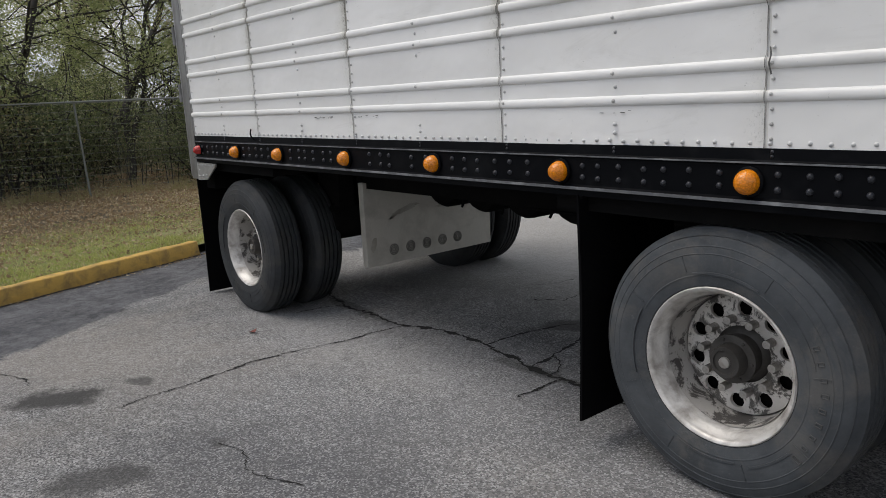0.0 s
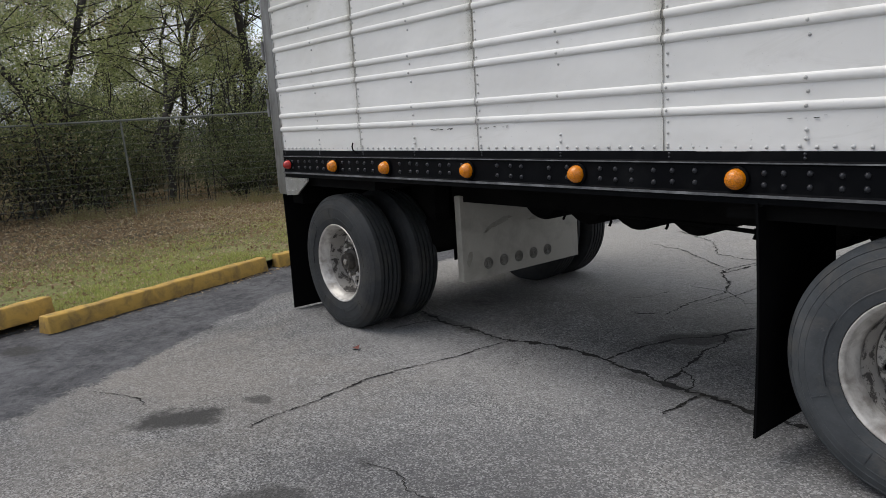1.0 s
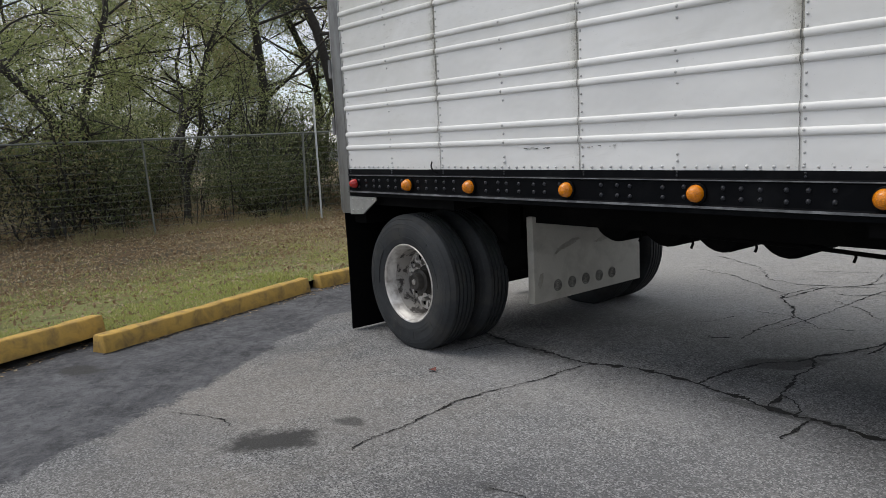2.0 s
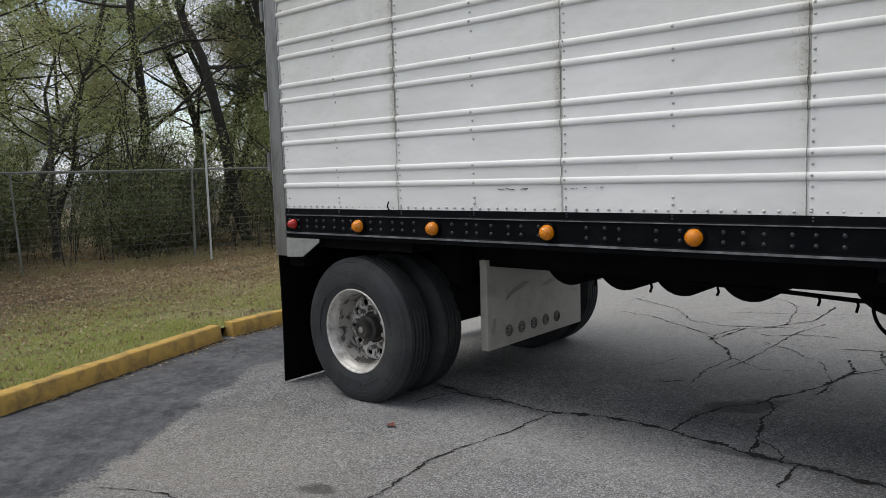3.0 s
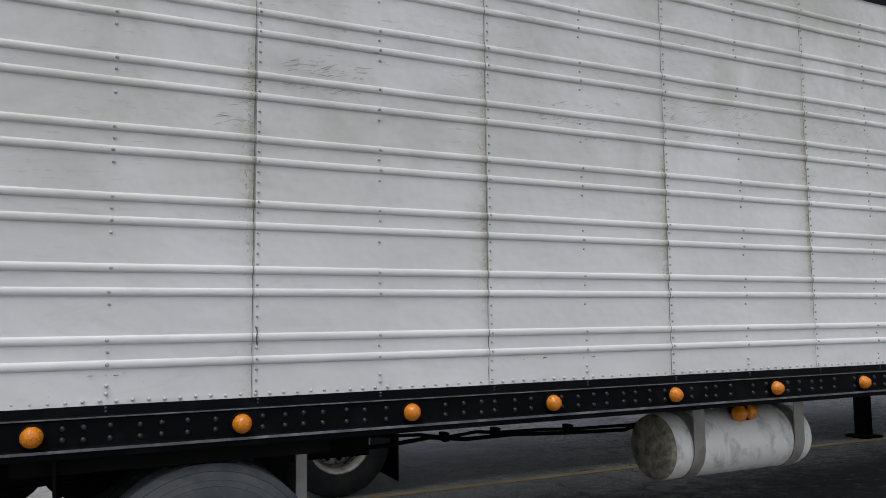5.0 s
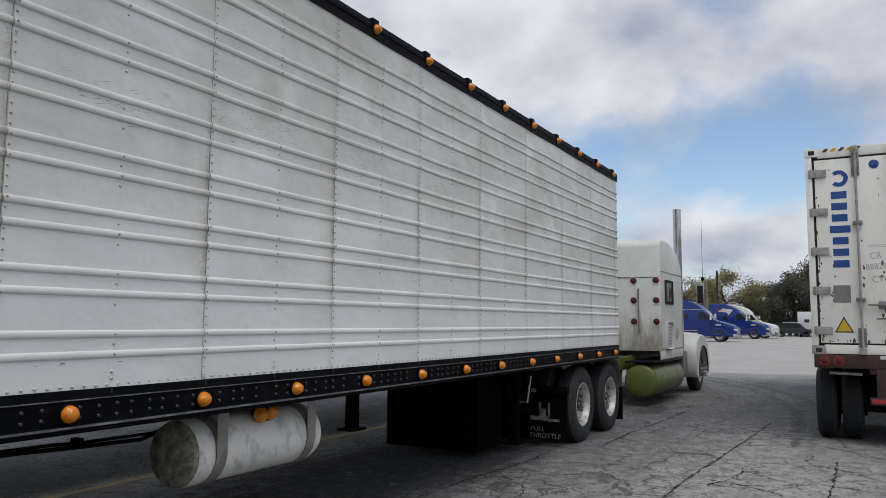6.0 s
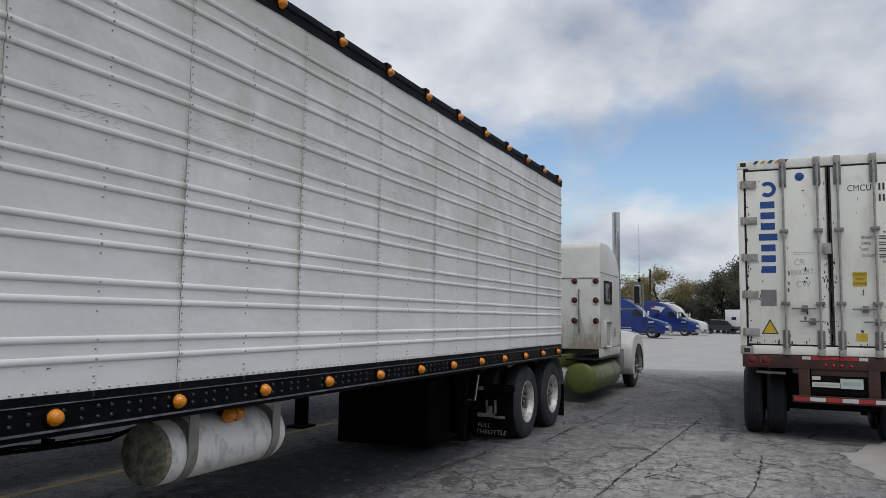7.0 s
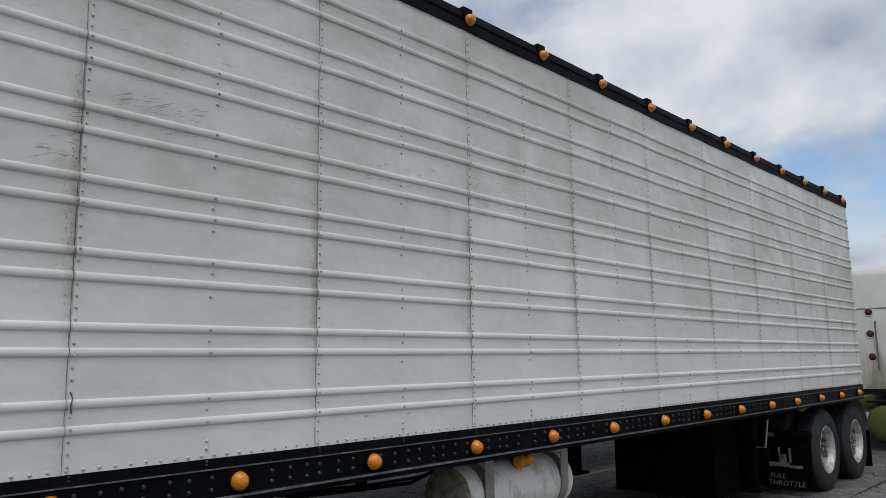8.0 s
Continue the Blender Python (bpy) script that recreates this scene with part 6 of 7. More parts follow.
tri = Shape().add([(CX + 0.006, CY - 0.315, 1.554), (CX + 0.006, CY - 0.50, 1.554), (CX + 0.006, CY - 0.4075, 1.728)], [(0, 1, 2)])
part("triangle_face", tri, M["signyellow"], doors[0])
part("notice_sticker", face(1.52, 1.66, 1.46, 1.57, -0.013, -0.008), M["signyellow"], doors[1], "small yellow notice")
cs = part("caution_sign", face(1.50, 1.675, 2.235, 2.44, -0.013, -0.008), M["signyellow"], doors[1], "yellow height warning sticker")


NARROW = Matrix.Diagonal((0.8, 1, 1, 1))


for k, word in enumerate(("CAUTION", "HIGH", "CONTAINER")):
    wording(word, 0.052 if k < 2 else 0.042, M["ink"], cs, pose(CX + 0.0065, CY - 1.5875, 2.385 - 0.062 * k, 90, 0, -90) @ NARROW, depth=0.0008, align="CENTER")
wording("CMCU", 0.13, M["ink"], doors[1], pose(CX + 0.010, CY - 1.466, 3.60, 90, 0, -90) @ NARROW, depth=0.0008, spacing=1.05)
for u in (1.86, 1.99, 2.12):
    for q in (0.0, 0.05):
        part("number_bar", face(u + q, u + q + 0.025, 3.60, 3.70, -0.013, -0.009), M["ink"], doors[1])
        part("number_bar", face(u + q, u + q + 0.025, 3.44, 3.54, -0.013, -0.009), M["ink"], doors[1])
for k, word in enumerate(("M.G.W.", "TARE", "NET", "CU.CAP")):
    wording(word, 0.062, M["ink"], doors[1], pose(CX + 0.010, CY - 1.62, 2.91 - 0.088 * k, 90, 0, -90) @ NARROW, depth=0.0008, spacing=1.0)
    for q in range(2):
        part("figure_bar", face(1.84, 1.98, 2.935 - 0.088 * k - 0.032 * q, 2.95 - 0.088 * k - 0.032 * q, -0.013, -0.009), M["ink"], doors[1])
for word, u, z, sz in (("CR", 0.75, 2.54, 0.13), ("888287", 0.70, 2.395, 0.115), ("CW", 0.77, 2.22, 0.13)):
    wording(word, sz, M["chalk"], doors[0], pose(CX + 0.010, CY - u, z, 90, -4, -90) @ Matrix.Diagonal((0.85, 1, 1, 1)), depth=0.0006, spacing=1.05, name="chalk_writing", label="faint hand-drawn chalk letters")
for z in (2.705, 2.73):
    part("chalk_line", face(0.74, 1.03, z, z + 0.006, -0.013, -0.010), M["chalk"], doors[0])
rnd = random.Random(8)
chips = Shape()
for k in range(190):
    u, z = rnd.choice((0.11, 0.12, 0.13, 0.66, 1.14, 1.17, 1.18, 1.25, 1.27, 0.3, 0.9, 1.9, 1.6)) + rnd.uniform(-0.03, 0.03), rnd.uniform(CZ + 0.17, CZ + 1.4 if rnd.random() < 0.6 else CZ + 2.6)
    if rnd.random() < 0.15:
        u, z = rnd.uniform(0.2, 2.2), rnd.uniform(CZ + 0.165, CZ + 0.2)
    w2, h2 = rnd.uniform(0.004, 0.022), rnd.uniform(0.006, 0.05)
    n2 = 7
    ring = [(CX + 0.0105, CY - u + w2 * math.cos(6.283 * q / n2) * rnd.uniform(0.3, 1.0), z + h2 * math.sin(6.283 * q / n2) * rnd.uniform(0.3, 1.0)) for q in range(n2)]
    chips.add(ring, [tuple(range(n2))])
part("paint_chips", chips, M["chiprust"], cont, "bare chipped spots", kind="stuff")

chassis = thing("container_chassis", (0, 0, 0), "rust-red container chassis with striped bumper and lamps", "trailer chassis")
part("rear_bolster", face(0.02, W - 0.02, 1.05, CZ - 0.004, -0.25, 0.02, 0.012), M["rust"], chassis, "rust-red rear cross beam")
for u in (0.15, 0.325, W - 0.15, W - 0.325):
    part("tail_lamp", Shape().lathe([(CX - 0.02, 0.066), (CX - 0.032, 0.066), (CX - 0.036, 0.056), (CX - 0.042, 0.0)], (0, CY - u, 1.15), "x", 20), M["deepred"], chassis, "round red tail lamp")
    part("lamp_rim", Shape().lathe([(CX - 0.03, 0.066), (CX - 0.038, 0.064), (CX - 0.038, 0.056), (CX - 0.03, 0.052)], (0, CY - u, 1.15), "x", 20), M["red"], chassis)
for k in range(7):
    u = 0.82 + 0.12 * k
    part("reflector", face(u, u + 0.11, 1.185, 1.232, 0.02, 0.024), M["tapered"] if k not in (0, 6) else M["tapewhite"], chassis)
for u in (1.12, 1.22, 1.32, 1.44):
    part("clearance_lamp", Shape().dome((CX - 0.02, CY - u, 1.11), 0.022, 0.02, (-1, 0, 0), 10, 3), M["red"], chassis)
for u in (0.765, 1.645):
    part("bumper_post", face(u, u + 0.15, 0.62, 1.06, -0.02, 0.015, 0.008), M["rust"], chassis)
part("cross_tube", face(0.93, 1.66, 0.96, 1.05, -0.1, 0.0, 0.01), M["rust"], chassis)
bp = part("bumper_bar", face(0.68, W - 0.5, 0.575, 0.675, 0.0, 0.06, 0.01), M["rust"], chassis)
for k in range(6):
    u = 0.70 + 0.205 * k
    part("bumper_tape", face(u, u + 0.2, 0.60, 0.655, 0.06, 0.064), M["tapewhite"] if k % 2 else M["tapered"], bp)
pl = part("registration_plate", face(1.30, 1.585, 0.79, 0.93, 0.0, 0.006), M["paleplate"], chassis, "pale plate with plain bars")
part("plate_bar", face(1.325, 1.56, 0.835, 0.885, 0.006, 0.008), M["chalk"], pl)
pl = part("registration_plate", face(0.94, 1.29, 0.80, 0.87, 0.0, 0.006), M["tapewhite"], chassis, "small white plate with plain bars")
part("plate_bar", face(0.97, 1.26, 0.825, 0.845, 0.006, 0.008), M["chalk"], pl)
part("plate_backing", face(0.94, 1.66, 0.70, 1.05, -0.12, -0.004), M["under"], chassis, "black panel behind the plates")
part("plate_lamp", face(0.94, 1.05, 0.90, 0.95, 0.0, 0.02, 0.004), M["tapewhite"], chassis)
part("splash_bar", Shape().tube([(CX + 0.1, CY - 0.2, 0.98), (CX + 0.1, CY - 0.6, 0.97)], 0.02, 8), M["galv"], chassis)
for y in (CY - 0.75, CY - 1.69):
    part("chassis_rail", Shape().box(CX + 0.0, CX + 12.0, y - 0.06, y + 0.06, 0.98, 1.235, 0.01), M["rust"], chassis)
for x in (CX + 0.95, CX + 2.2):
    dual_wheels(chassis, x, CY - 0.0, True, 31 * x, gap=0.33)
    dual_wheels(chassis, x, CY - W, False, 17 * x, gap=0.33)
    part("axle", Shape().tube([(x, CY - 0.2, 0.515), (x, CY - W + 0.2, 0.515)], 0.065, 12), M["under"], chassis)
    for y in (CY - 0.75, CY - 1.69):
        part("spring_hanger", Shape().box(x - 0.3, x + 0.3, y - 0.04, y + 0.04, 0.56, 0.985, 0.02), M["under"], chassis)
part("suspension_frame", Shape().box(CX + 0.55, CX + 2.9, CY - 1.82, CY - 0.60, 0.42, 1.0, 0.03), M["under"], chassis, "black grimy suspension frame")
for u in (0.0, W - 0.66):
    part("mud_flap", Shape().box(CX + 3.0, CX + 3.015, CY - u - 0.66, CY - u, 0.12, 1.2, 0.003), M["flap"], chassis)
for x in (CX + 9.2,):
    for y in (CY - 0.45, CY - W + 0.45):
        part("support_leg", Shape().box(x, x + 0.13, y - 0.06, y + 0.06, 0.0, 1.235, 0.01), M["rust"], chassis)

# ---- trailer parked beyond, seen under the floor ----
nb = thing("parked_trailer", (0, 0, 0), "neighbouring dark trailer parked behind, with polished wheels", "trailer")
part("body", Shape().box(5.9, 19.0, 3.38, 5.95, 1.12, 4.0, 0.02), M["panel"], nb)
part("side_rail", Shape().box(5.9, 19.0, 3.365, 3.385, 1.0, 1.25, 0.004), M["rail"], nb)
for x in (6.35,):
    dual_wheels(nb, x, 3.37, False, 9 * x)
    dual_wheels(nb, x, 5.95, True, 9 * x)
    part("axle", Shape().tube([(x, 3.6, 0.515), (x, 5.7, 0.515)], 0.065, 12), M["under"], nb)
    part("air_spring", Shape().box(x - 0.3, x + 0.1, 4.2, 5.4, 0.55, 1.12, 0.02), M["under"], nb)
part("mud_flap", Shape().box(6.92, 6.935, 3.38, 3.98, 0.1, 1.02, 0.003), M["flap"], nb, "black rubber mud flap")
for y in (3.46, 5.8):
    part("support_leg", Shape().box(13.6, 13.75, y - 0.08, y + 0.08, 0.02, 1.12, 0.01).box(13.5, 13.85, y - 0.15, y + 0.15, 0.0, 0.04, 0.01), M["under"], nb)

# ---- fence ----
def fence_x(y):
    return -9.35 + 0.214 * y


fence = thing("wire_fence", (0, 0, 0), "galvanised woven wire fence with a top pipe along the woods", "fence")
posts = [-4.7, -1.7, 1.42, 4.3, 7.2, 10.2, 13.2, 16.2, 19.2]
for k, y in enumerate(posts):
    x = fence_x(y)
    lean = 0.06 * math.sin(k * 2.3)
    part("post", Shape().tube([(x, y, -0.05), (x + lean * 0.3, y + lean, 1.76)], 0.024 if k % 2 else 0.02, 8), M["fence"], fence, "weathered steel post")
rail = [(fence_x(y) + 0.03 * math.sin(y), y, 1.745 + 0.012 * math.sin(y * 1.7)) for y in (-6, -3, 0, 3, 6, 9, 12, 15, 18, 21)]
part("top_rail", Shape().tube(rail, 0.018, 8), M["fence"], fence, "slightly sagging top pipe")
s = Shape()
for k in range(13):
    z = 0.12 + 0.132 * k
    s.tube([(fence_x(y) + 0.02, y, z + 0.012 * math.sin(y * 1.3 + k)) for y in np.arange(-6, 21.1, 1.5)], 0.0042, 4)
part("line_wire", s, M["fence"], fence, kind="stuff")
s = Shape()
for k in range(34):
    y = -6 + 0.8 * k
    s.tube([(fence_x(y) + 0.02, y, 0.1), (fence_x(y) + 0.02, y, 1.72)], 0.0022, 3)
part("stay_wire", s, M["fence"], fence, kind="stuff")
s = Shape().tube([(-8.1, 4.45, -0.05), (-8.1, 4.45, 2.5)], 0.02, 10)
solo("pole", s, M["pole"], "thin white-painted pole beside the fence", "pole")


# ---- trees ----
def limb(rnd, a, d, length, r, n, droop, out):
    """A wandering tapered limb; returns its points."""
    p, v = Vector(a), Vector(d).normalized()
    pts = [p.copy()]
    for k in range(n):
        v = (v + Vector((rnd.gauss(0, 0.16), rnd.gauss(0, 0.16), rnd.gauss(0, 0.12) + droop))).normalized()
        p = p + v * (length / n)
        pts.append(p.copy())
    out.append((pts, r))
    return pts


def leaf_cards(rnd, anchors, count, spread, size, broad=0.42):
    """Many small folded leaves round the anchors, as one mesh."""
    rng = np.random.default_rng(rnd.randint(0, 10 ** 6))
    A = np.array([p[:] for p in anchors])
    c = A[rng.integers(0, len(A), count)] + rng.normal(0, spread, (count, 3))
    c[:, 2] = np.maximum(c[:, 2], 0.1)
    u = rng.normal(0, 1, (count, 3))
    u /= np.linalg.norm(u, axis=1)[:, None]
    w = np.cross(u, rng.normal(0, 1, (count, 3)))
    w /= np.linalg.norm(w, axis=1)[:, None]
    sz = size * rng.uniform(0.6, 1.4, (count, 1))
    nrm = np.cross(u, w)
    v = np.empty((count, 4, 3))
    v[:, 0], v[:, 2] = c - u * sz, c + u * sz
    v[:, 1], v[:, 3] = c + w * sz * broad + nrm * sz * 0.12, c - w * sz * broad + nrm * sz * 0.12
    f = np.arange(count * 4).reshape(-1, 4)
    return v.reshape(-1, 3), f


def tree_kind(name, seed, height, reach, r0, leaves, size, mat, label, bare=0.25, stems=1, first=0.3, spread=0.2, broad=0.42):
    """One tree: trunk with limbs and twigs, and a loose crown."""
    rnd = random.Random(seed)
    out, anchors = [], []
    for st in range(stems):
        lean = Vector((rnd.gauss(0, 0.1 + 0.2 * (stems > 1)), rnd.gauss(0, 0.1 + 0.2 * (stems > 1)), 1))
        h = height * rnd.uniform(0.75, 1.0)
        trunk = limb(rnd, (rnd.gauss(0, 0.15) * (stems > 1), rnd.gauss(0, 0.15) * (stems > 1), -0.1), lean, h, r0, 12, 0.06, out)
        n1 = int(9 + 6 * rnd.random())
        for k in range(n1):
            q = first + (1 - first) * (k + rnd.random()) / n1
            base = trunk[min(int(q * 12), 11)].lerp(trunk[min(int(q * 12) + 1, 12)], (q * 12) % 1)
            a = rnd.uniform(0, 2 * math.pi)
            L = reach * (1.15 - 0.6 * q) * rnd.uniform(0.6, 1.15)
            b1 = limb(rnd, base, (math.cos(a), math.sin(a), rnd.uniform(0.1, 0.9)), L, r0 * 0.42 * (1.1 - 0.7 * q), 6, 0.02, out)
            for j in range(4):
                o = b1[rnd.randint(2, 6)]
                a2 = a + rnd.uniform(-1.3, 1.3)
                b2 = limb(rnd, o, (math.cos(a2), math.sin(a2), rnd.uniform(-0.2, 0.8)), L * rnd.uniform(0.3, 0.55), r0 * 0.13, 4, 0.0, out)
                for i in range(3):
                    a3 = rnd.uniform(0, 2 * math.pi)
                    b3 = limb(rnd, b2[rnd.randint(1, 4)], (math.cos(a3), math.sin(a3), rnd.uniform(-0.4, 0.7)), L * rnd.uniform(0.15, 0.3), r0 * 0.055, 3, -0.02, out)
                    if rnd.random() > bare:
                        anchors += b3[1:]
                if rnd.random() > bare:
                    anchors += b2[1:]
    ob = thing(name, (0, 0, 0), label, "tree" if height > 4 else "shrub")
    wood = Shape()
    for pts, r in out:
        wood.tube(pts, r, 7 if r > r0 * 0.5 else (5 if r > r0 * 0.1 else 3), r * 0.35, caps=False)
    part("trunk", wood, M["bark"], ob, "dark grey trunk and bare limbs", smooth=180)
    v, f = leaf_cards(rnd, anchors, leaves, spread, size, broad)
    me = bpy.data.meshes.new("crown")
    me.from_pydata(v.tolist(), [], f.tolist())
    me.materials.append(mat)
    cr = new("crown", me)
    cr.parent = ob
    tagged(cr, "loose small-leaved crown with gaps")
    return ob


KINDS = [
    tree_kind("tree", 11, 10.5, 3.0, 0.10, 16500, 0.038, M["leaf"], "slender evergreen tree with dark limbs behind the fence", 0.42),
    tree_kind("tree", 12, 12.0, 3.4, 0.13, 9000, 0.034, M["leaf_tan"], "half-bare winter tree with tan leaves", 0.45),
    tree_kind("tree", 13, 8.5, 2.6, 0.08, 14500, 0.037, M["leaf"], "thin green woodland tree", 0.4),
    tree_kind("tree", 14, 11.5, 3.2, 0.15, 4500, 0.034, M["leaf_tan"], "nearly leafless grey-barked tree", 0.7, first=0.2),
    tree_kind("tree", 15, 11.0, 2.4, 0.14, 19000, 0.06, M["leaf_pine"], "dark pine with drooping needle tufts", 0.25, first=0.38, spread=0.17, broad=0.10),
    tree_kind("tree", 16, 9.0, 3.0, 0.11, 13000, 0.037, M["leaf"], "forked dark-limbed tree with sparse small leaves", 0.5, 2, 0.25),
]
SHRUBS = [
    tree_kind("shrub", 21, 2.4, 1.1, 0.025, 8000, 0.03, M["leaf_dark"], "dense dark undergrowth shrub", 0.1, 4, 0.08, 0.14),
    tree_kind("shrub", 22, 3.9, 1.4, 0.03, 12500, 0.032, M["leaf"], "tall leafy woodland shrub", 0.15, 5, 0.1, 0.18),
    tree_kind("shrub", 23, 2.0, 1.2, 0.02, 2600, 0.03, M["leaf_tan"], "twiggy bare brown thicket", 0.55, 6, 0.05, 0.12),
    tree_kind("shrub", 24, 3.6, 0.7, 0.022, 2000, 0.03, M["leaf"], "thicket of thin upright bare stems", 0.6, 9, 0.15, 0.12),
]
rnd = random.Random(77)


def into_woods(y, depth):
    """A place at that depth behind the fence."""
    return fence_x(y) - 0.98 * depth, y + 0.21 * depth


def plant(kinds, spots, group):
    used = set()
    for i, (x, y, k, sc) in enumerate(spots):
        m = Matrix.Translation((x, y, verge_height(x, y) - 0.03)) @ Matrix.Rotation(rnd.uniform(0, 6.28), 4, "Z") @ Matrix.Diagonal((sc, sc, sc * rnd.uniform(0.92, 1.1), 1))
        if k not in used:
            kinds[k].matrix_basis = m
            ob = kinds[k]
            used.add(k)
        else:
            sv = kinds[k].scale.copy()
            ob = copy_thing(kinds[k], m @ Matrix.Diagonal((1 / sv[0], 1 / sv[1], 1 / sv[2], 1)))
        tagged(ob, group=group)


spots = []
for i in range(42):
    y = -4.5 + 27 * ((i * 0.618) % 1.0)
    depth = 1.0 + 15 * ((i * 0.382 + 0.11 * rnd.random()) % 1.0)
    x, y = into_woods(y, depth)
    # a thin place in the wood, where only bare trees stand
    thin = abs(y - 4.56 + 0.55 * (x + 10)) < 1.6
    if thin and i % 3 == 0:
        continue
    spots.append((x, y, 3 if thin else (0, 2, 1, 0, 2, 0, 3, 2)[i % 8], rnd.uniform(0.75, 1.15)))
spots += [(-11.0, 7.35, 4, 1.05), (-12.3, 9.2, 4, 1.15), (-14.0, 11.0, 4, 1.2), (-17.0, 13.4, 4, 1.25), (-11.0, 1.45, 5, 1.0), (-11.4, 2.9, 5, 0.75), (-10.8, -0.9, 5, 0.8), (-12.2, 4.6, 3, 0.9), (-14.5, 3.2, 1, 0.85), (-17.0, 10.6, 0, 1.15), (-20.0, 12.6, 2, 1.3), (-18.0, 13.8, 0, 1.2), (-22.0, 9.5, 0, 1.2), (-24.0, 14.0, 0, 1.2)]
plant(KINDS, spots, "woodland trees behind the fence")
spots = []
for i in range(126):
    y = -5 + 27 * ((i * 0.618 + 0.02 * rnd.random()) % 1.0)
    depth = 0.7 + 13 * ((i * 0.3247) % 1.0) ** 1.4
    x, y = into_woods(y, depth)
    kind = rnd.choice((0, 0, 1, 1, 2, 2, 3, 3))
    if kind == 1 and abs(y - 4.56 + 0.55 * (x + 10)) < 2.2:
        kind = 3
    spots.append((x, y, kind, rnd.uniform(0.7, 1.2)))
plant(SHRUBS, spots, "undergrowth behind the fence")

# ---- low tangle at the foot of the woods ----
rng = np.random.default_rng(15)
s = Shape()
anchors = []
for i in range(900):
    y = rng.uniform(-5, 22)
    depth = rng.uniform(0.15, 9.0)
    x, yb = into_woods(y, depth)
    z = verge_height(x, yb)
    h = rng.uniform(0.5, 2.4)
    lx, ly = rng.normal(0, 0.35, 2)
    pts = [(x, yb, z - 0.02), (x + lx * 0.3, yb + ly * 0.3, z + h * 0.5), (x + lx, yb + ly, z + h)]
    s.tube(pts, rng.uniform(0.004, 0.014), 4, 0.003, caps=False)
    for q in range(3):
        anchors.append(Vector((x + lx * rng.random(), yb + ly * rng.random(), z + h * rng.uniform(0.05, 0.9))))
me = s.mesh("thicket_stems", M["bark"], None)
tagged(new("thicket_stems", me), "tangle of thin grey stems at the wood edge", "thicket", kind="stuff")
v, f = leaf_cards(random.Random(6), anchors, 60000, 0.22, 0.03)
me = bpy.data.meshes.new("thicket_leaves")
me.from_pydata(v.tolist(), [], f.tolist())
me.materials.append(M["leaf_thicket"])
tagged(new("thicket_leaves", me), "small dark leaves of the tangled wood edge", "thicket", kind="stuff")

# ---- grass blades and fallen leaves on the verge ----
rng = np.random.default_rng(5)


def on_verge(y, d):
    t = np.interp(y, [k[1] for k in KERB], [k[0] for k in KERB])
    return t - 0.13 - d


n = 105000
yy = rng.uniform(-4.2, 9.0, n)
dd = rng.gamma(1.4, 1.0, n) * 1.15
xx = on_verge(yy, dd)
v, f = [], []
for x, y, d in zip(xx, yy, dd):
    if d > 6.5 or rng.random() < 0.9 * max(0.0, 0.15 - noise.noise((x * 0.9, y * 0.6, 7)) * 2.4):
        continue
    z = verge_height(x, y)
    h = rng.uniform(0.012, 0.034) + 0.035 * max(0.0, noise.noise((x * 2.2, y * 2.2, 3))) + 0.02 * max(0.0, 1.0 - d)
    a = rng.uniform(0, math.pi)
    w = rng.uniform(0.003, 0.007)
    lx, ly = rng.normal(0, 0.025, 2)
    k = len(v)
    v += [(x - w * math.cos(a), y - w * math.sin(a), z - 0.01), (x + w * math.cos(a), y + w * math.sin(a), z - 0.01), (x + lx, y + ly, z + h)]
    f.append((k, k + 1, k + 2))
me = bpy.data.meshes.new("grass")
me.from_pydata(v, [], f)
me.materials.append(M["blade"])
tagged(new("grass", me), "short winter grass, green near the kerb and straw-coloured beyond", "grass", kind="stuff")
# tall dry tufts along the fence foot
v, f = [], []
for q in range(70):
    ty = rng.uniform(-4.0, 9.5)
    tx = fence_x(ty) + abs(rng.normal(0, 0.35)) + 0.05
    for j in range(46):
        x, y = tx + rng.normal(0, 0.09), ty + rng.normal(0, 0.12)
        z, h, w, k = verge_height(x, y), rng.uniform(0.10, 0.36), rng.uniform(0.002, 0.004), len(v)
        lx, ly = rng.normal(0, 0.1, 2)
        v += [(x, y - w, z - 0.01), (x, y + w, z - 0.01), (x + lx, y + ly, z + h)]
        f.append((k, k + 1, k + 2))
me = bpy.data.meshes.new("dry_tufts")
me.from_pydata(v, [], f)
me.materials.append(M["leaf_tan"])
tagged(new("dry_tufts", me), "tall straw-coloured grass tufts along the fence foot", "grass", kind="stuff")
n = 120000
yy = rng.uniform(-4.5, 12.0, n)
dd = rng.uniform(0.0, 11.0, n)
xx = on_verge(yy, dd)
v, f = [], []
for x, y, d in zip(xx, yy, dd):
    if rng.random() > 0.30 + 0.22 * max(d - 0.6, 0.0):
        continue
    z = verge_height(x, y) + rng.uniform(0.004, 0.03)
    s1 = rng.uniform(0.008, 0.032)
    a = rng.uniform(0, 6.28)
    t1, t2 = rng.normal(0, 0.012, 2)
    k = len(v)
    ca, sa = math.cos(a) * s1, math.sin(a) * s1
    v += [(x - ca, y - sa, z), (x + sa * 0.45, y - ca * 0.45, z + t1), (x + ca, y + sa, z + t2), (x - sa * 0.45, y + ca * 0.45, z + abs(t1))]
    f.append((k, k + 1, k + 2, k + 3))
me = bpy.data.meshes.new("leaf_litter")
me.from_pydata(v, [], f)
me.materials.append(M["leaflitter"])
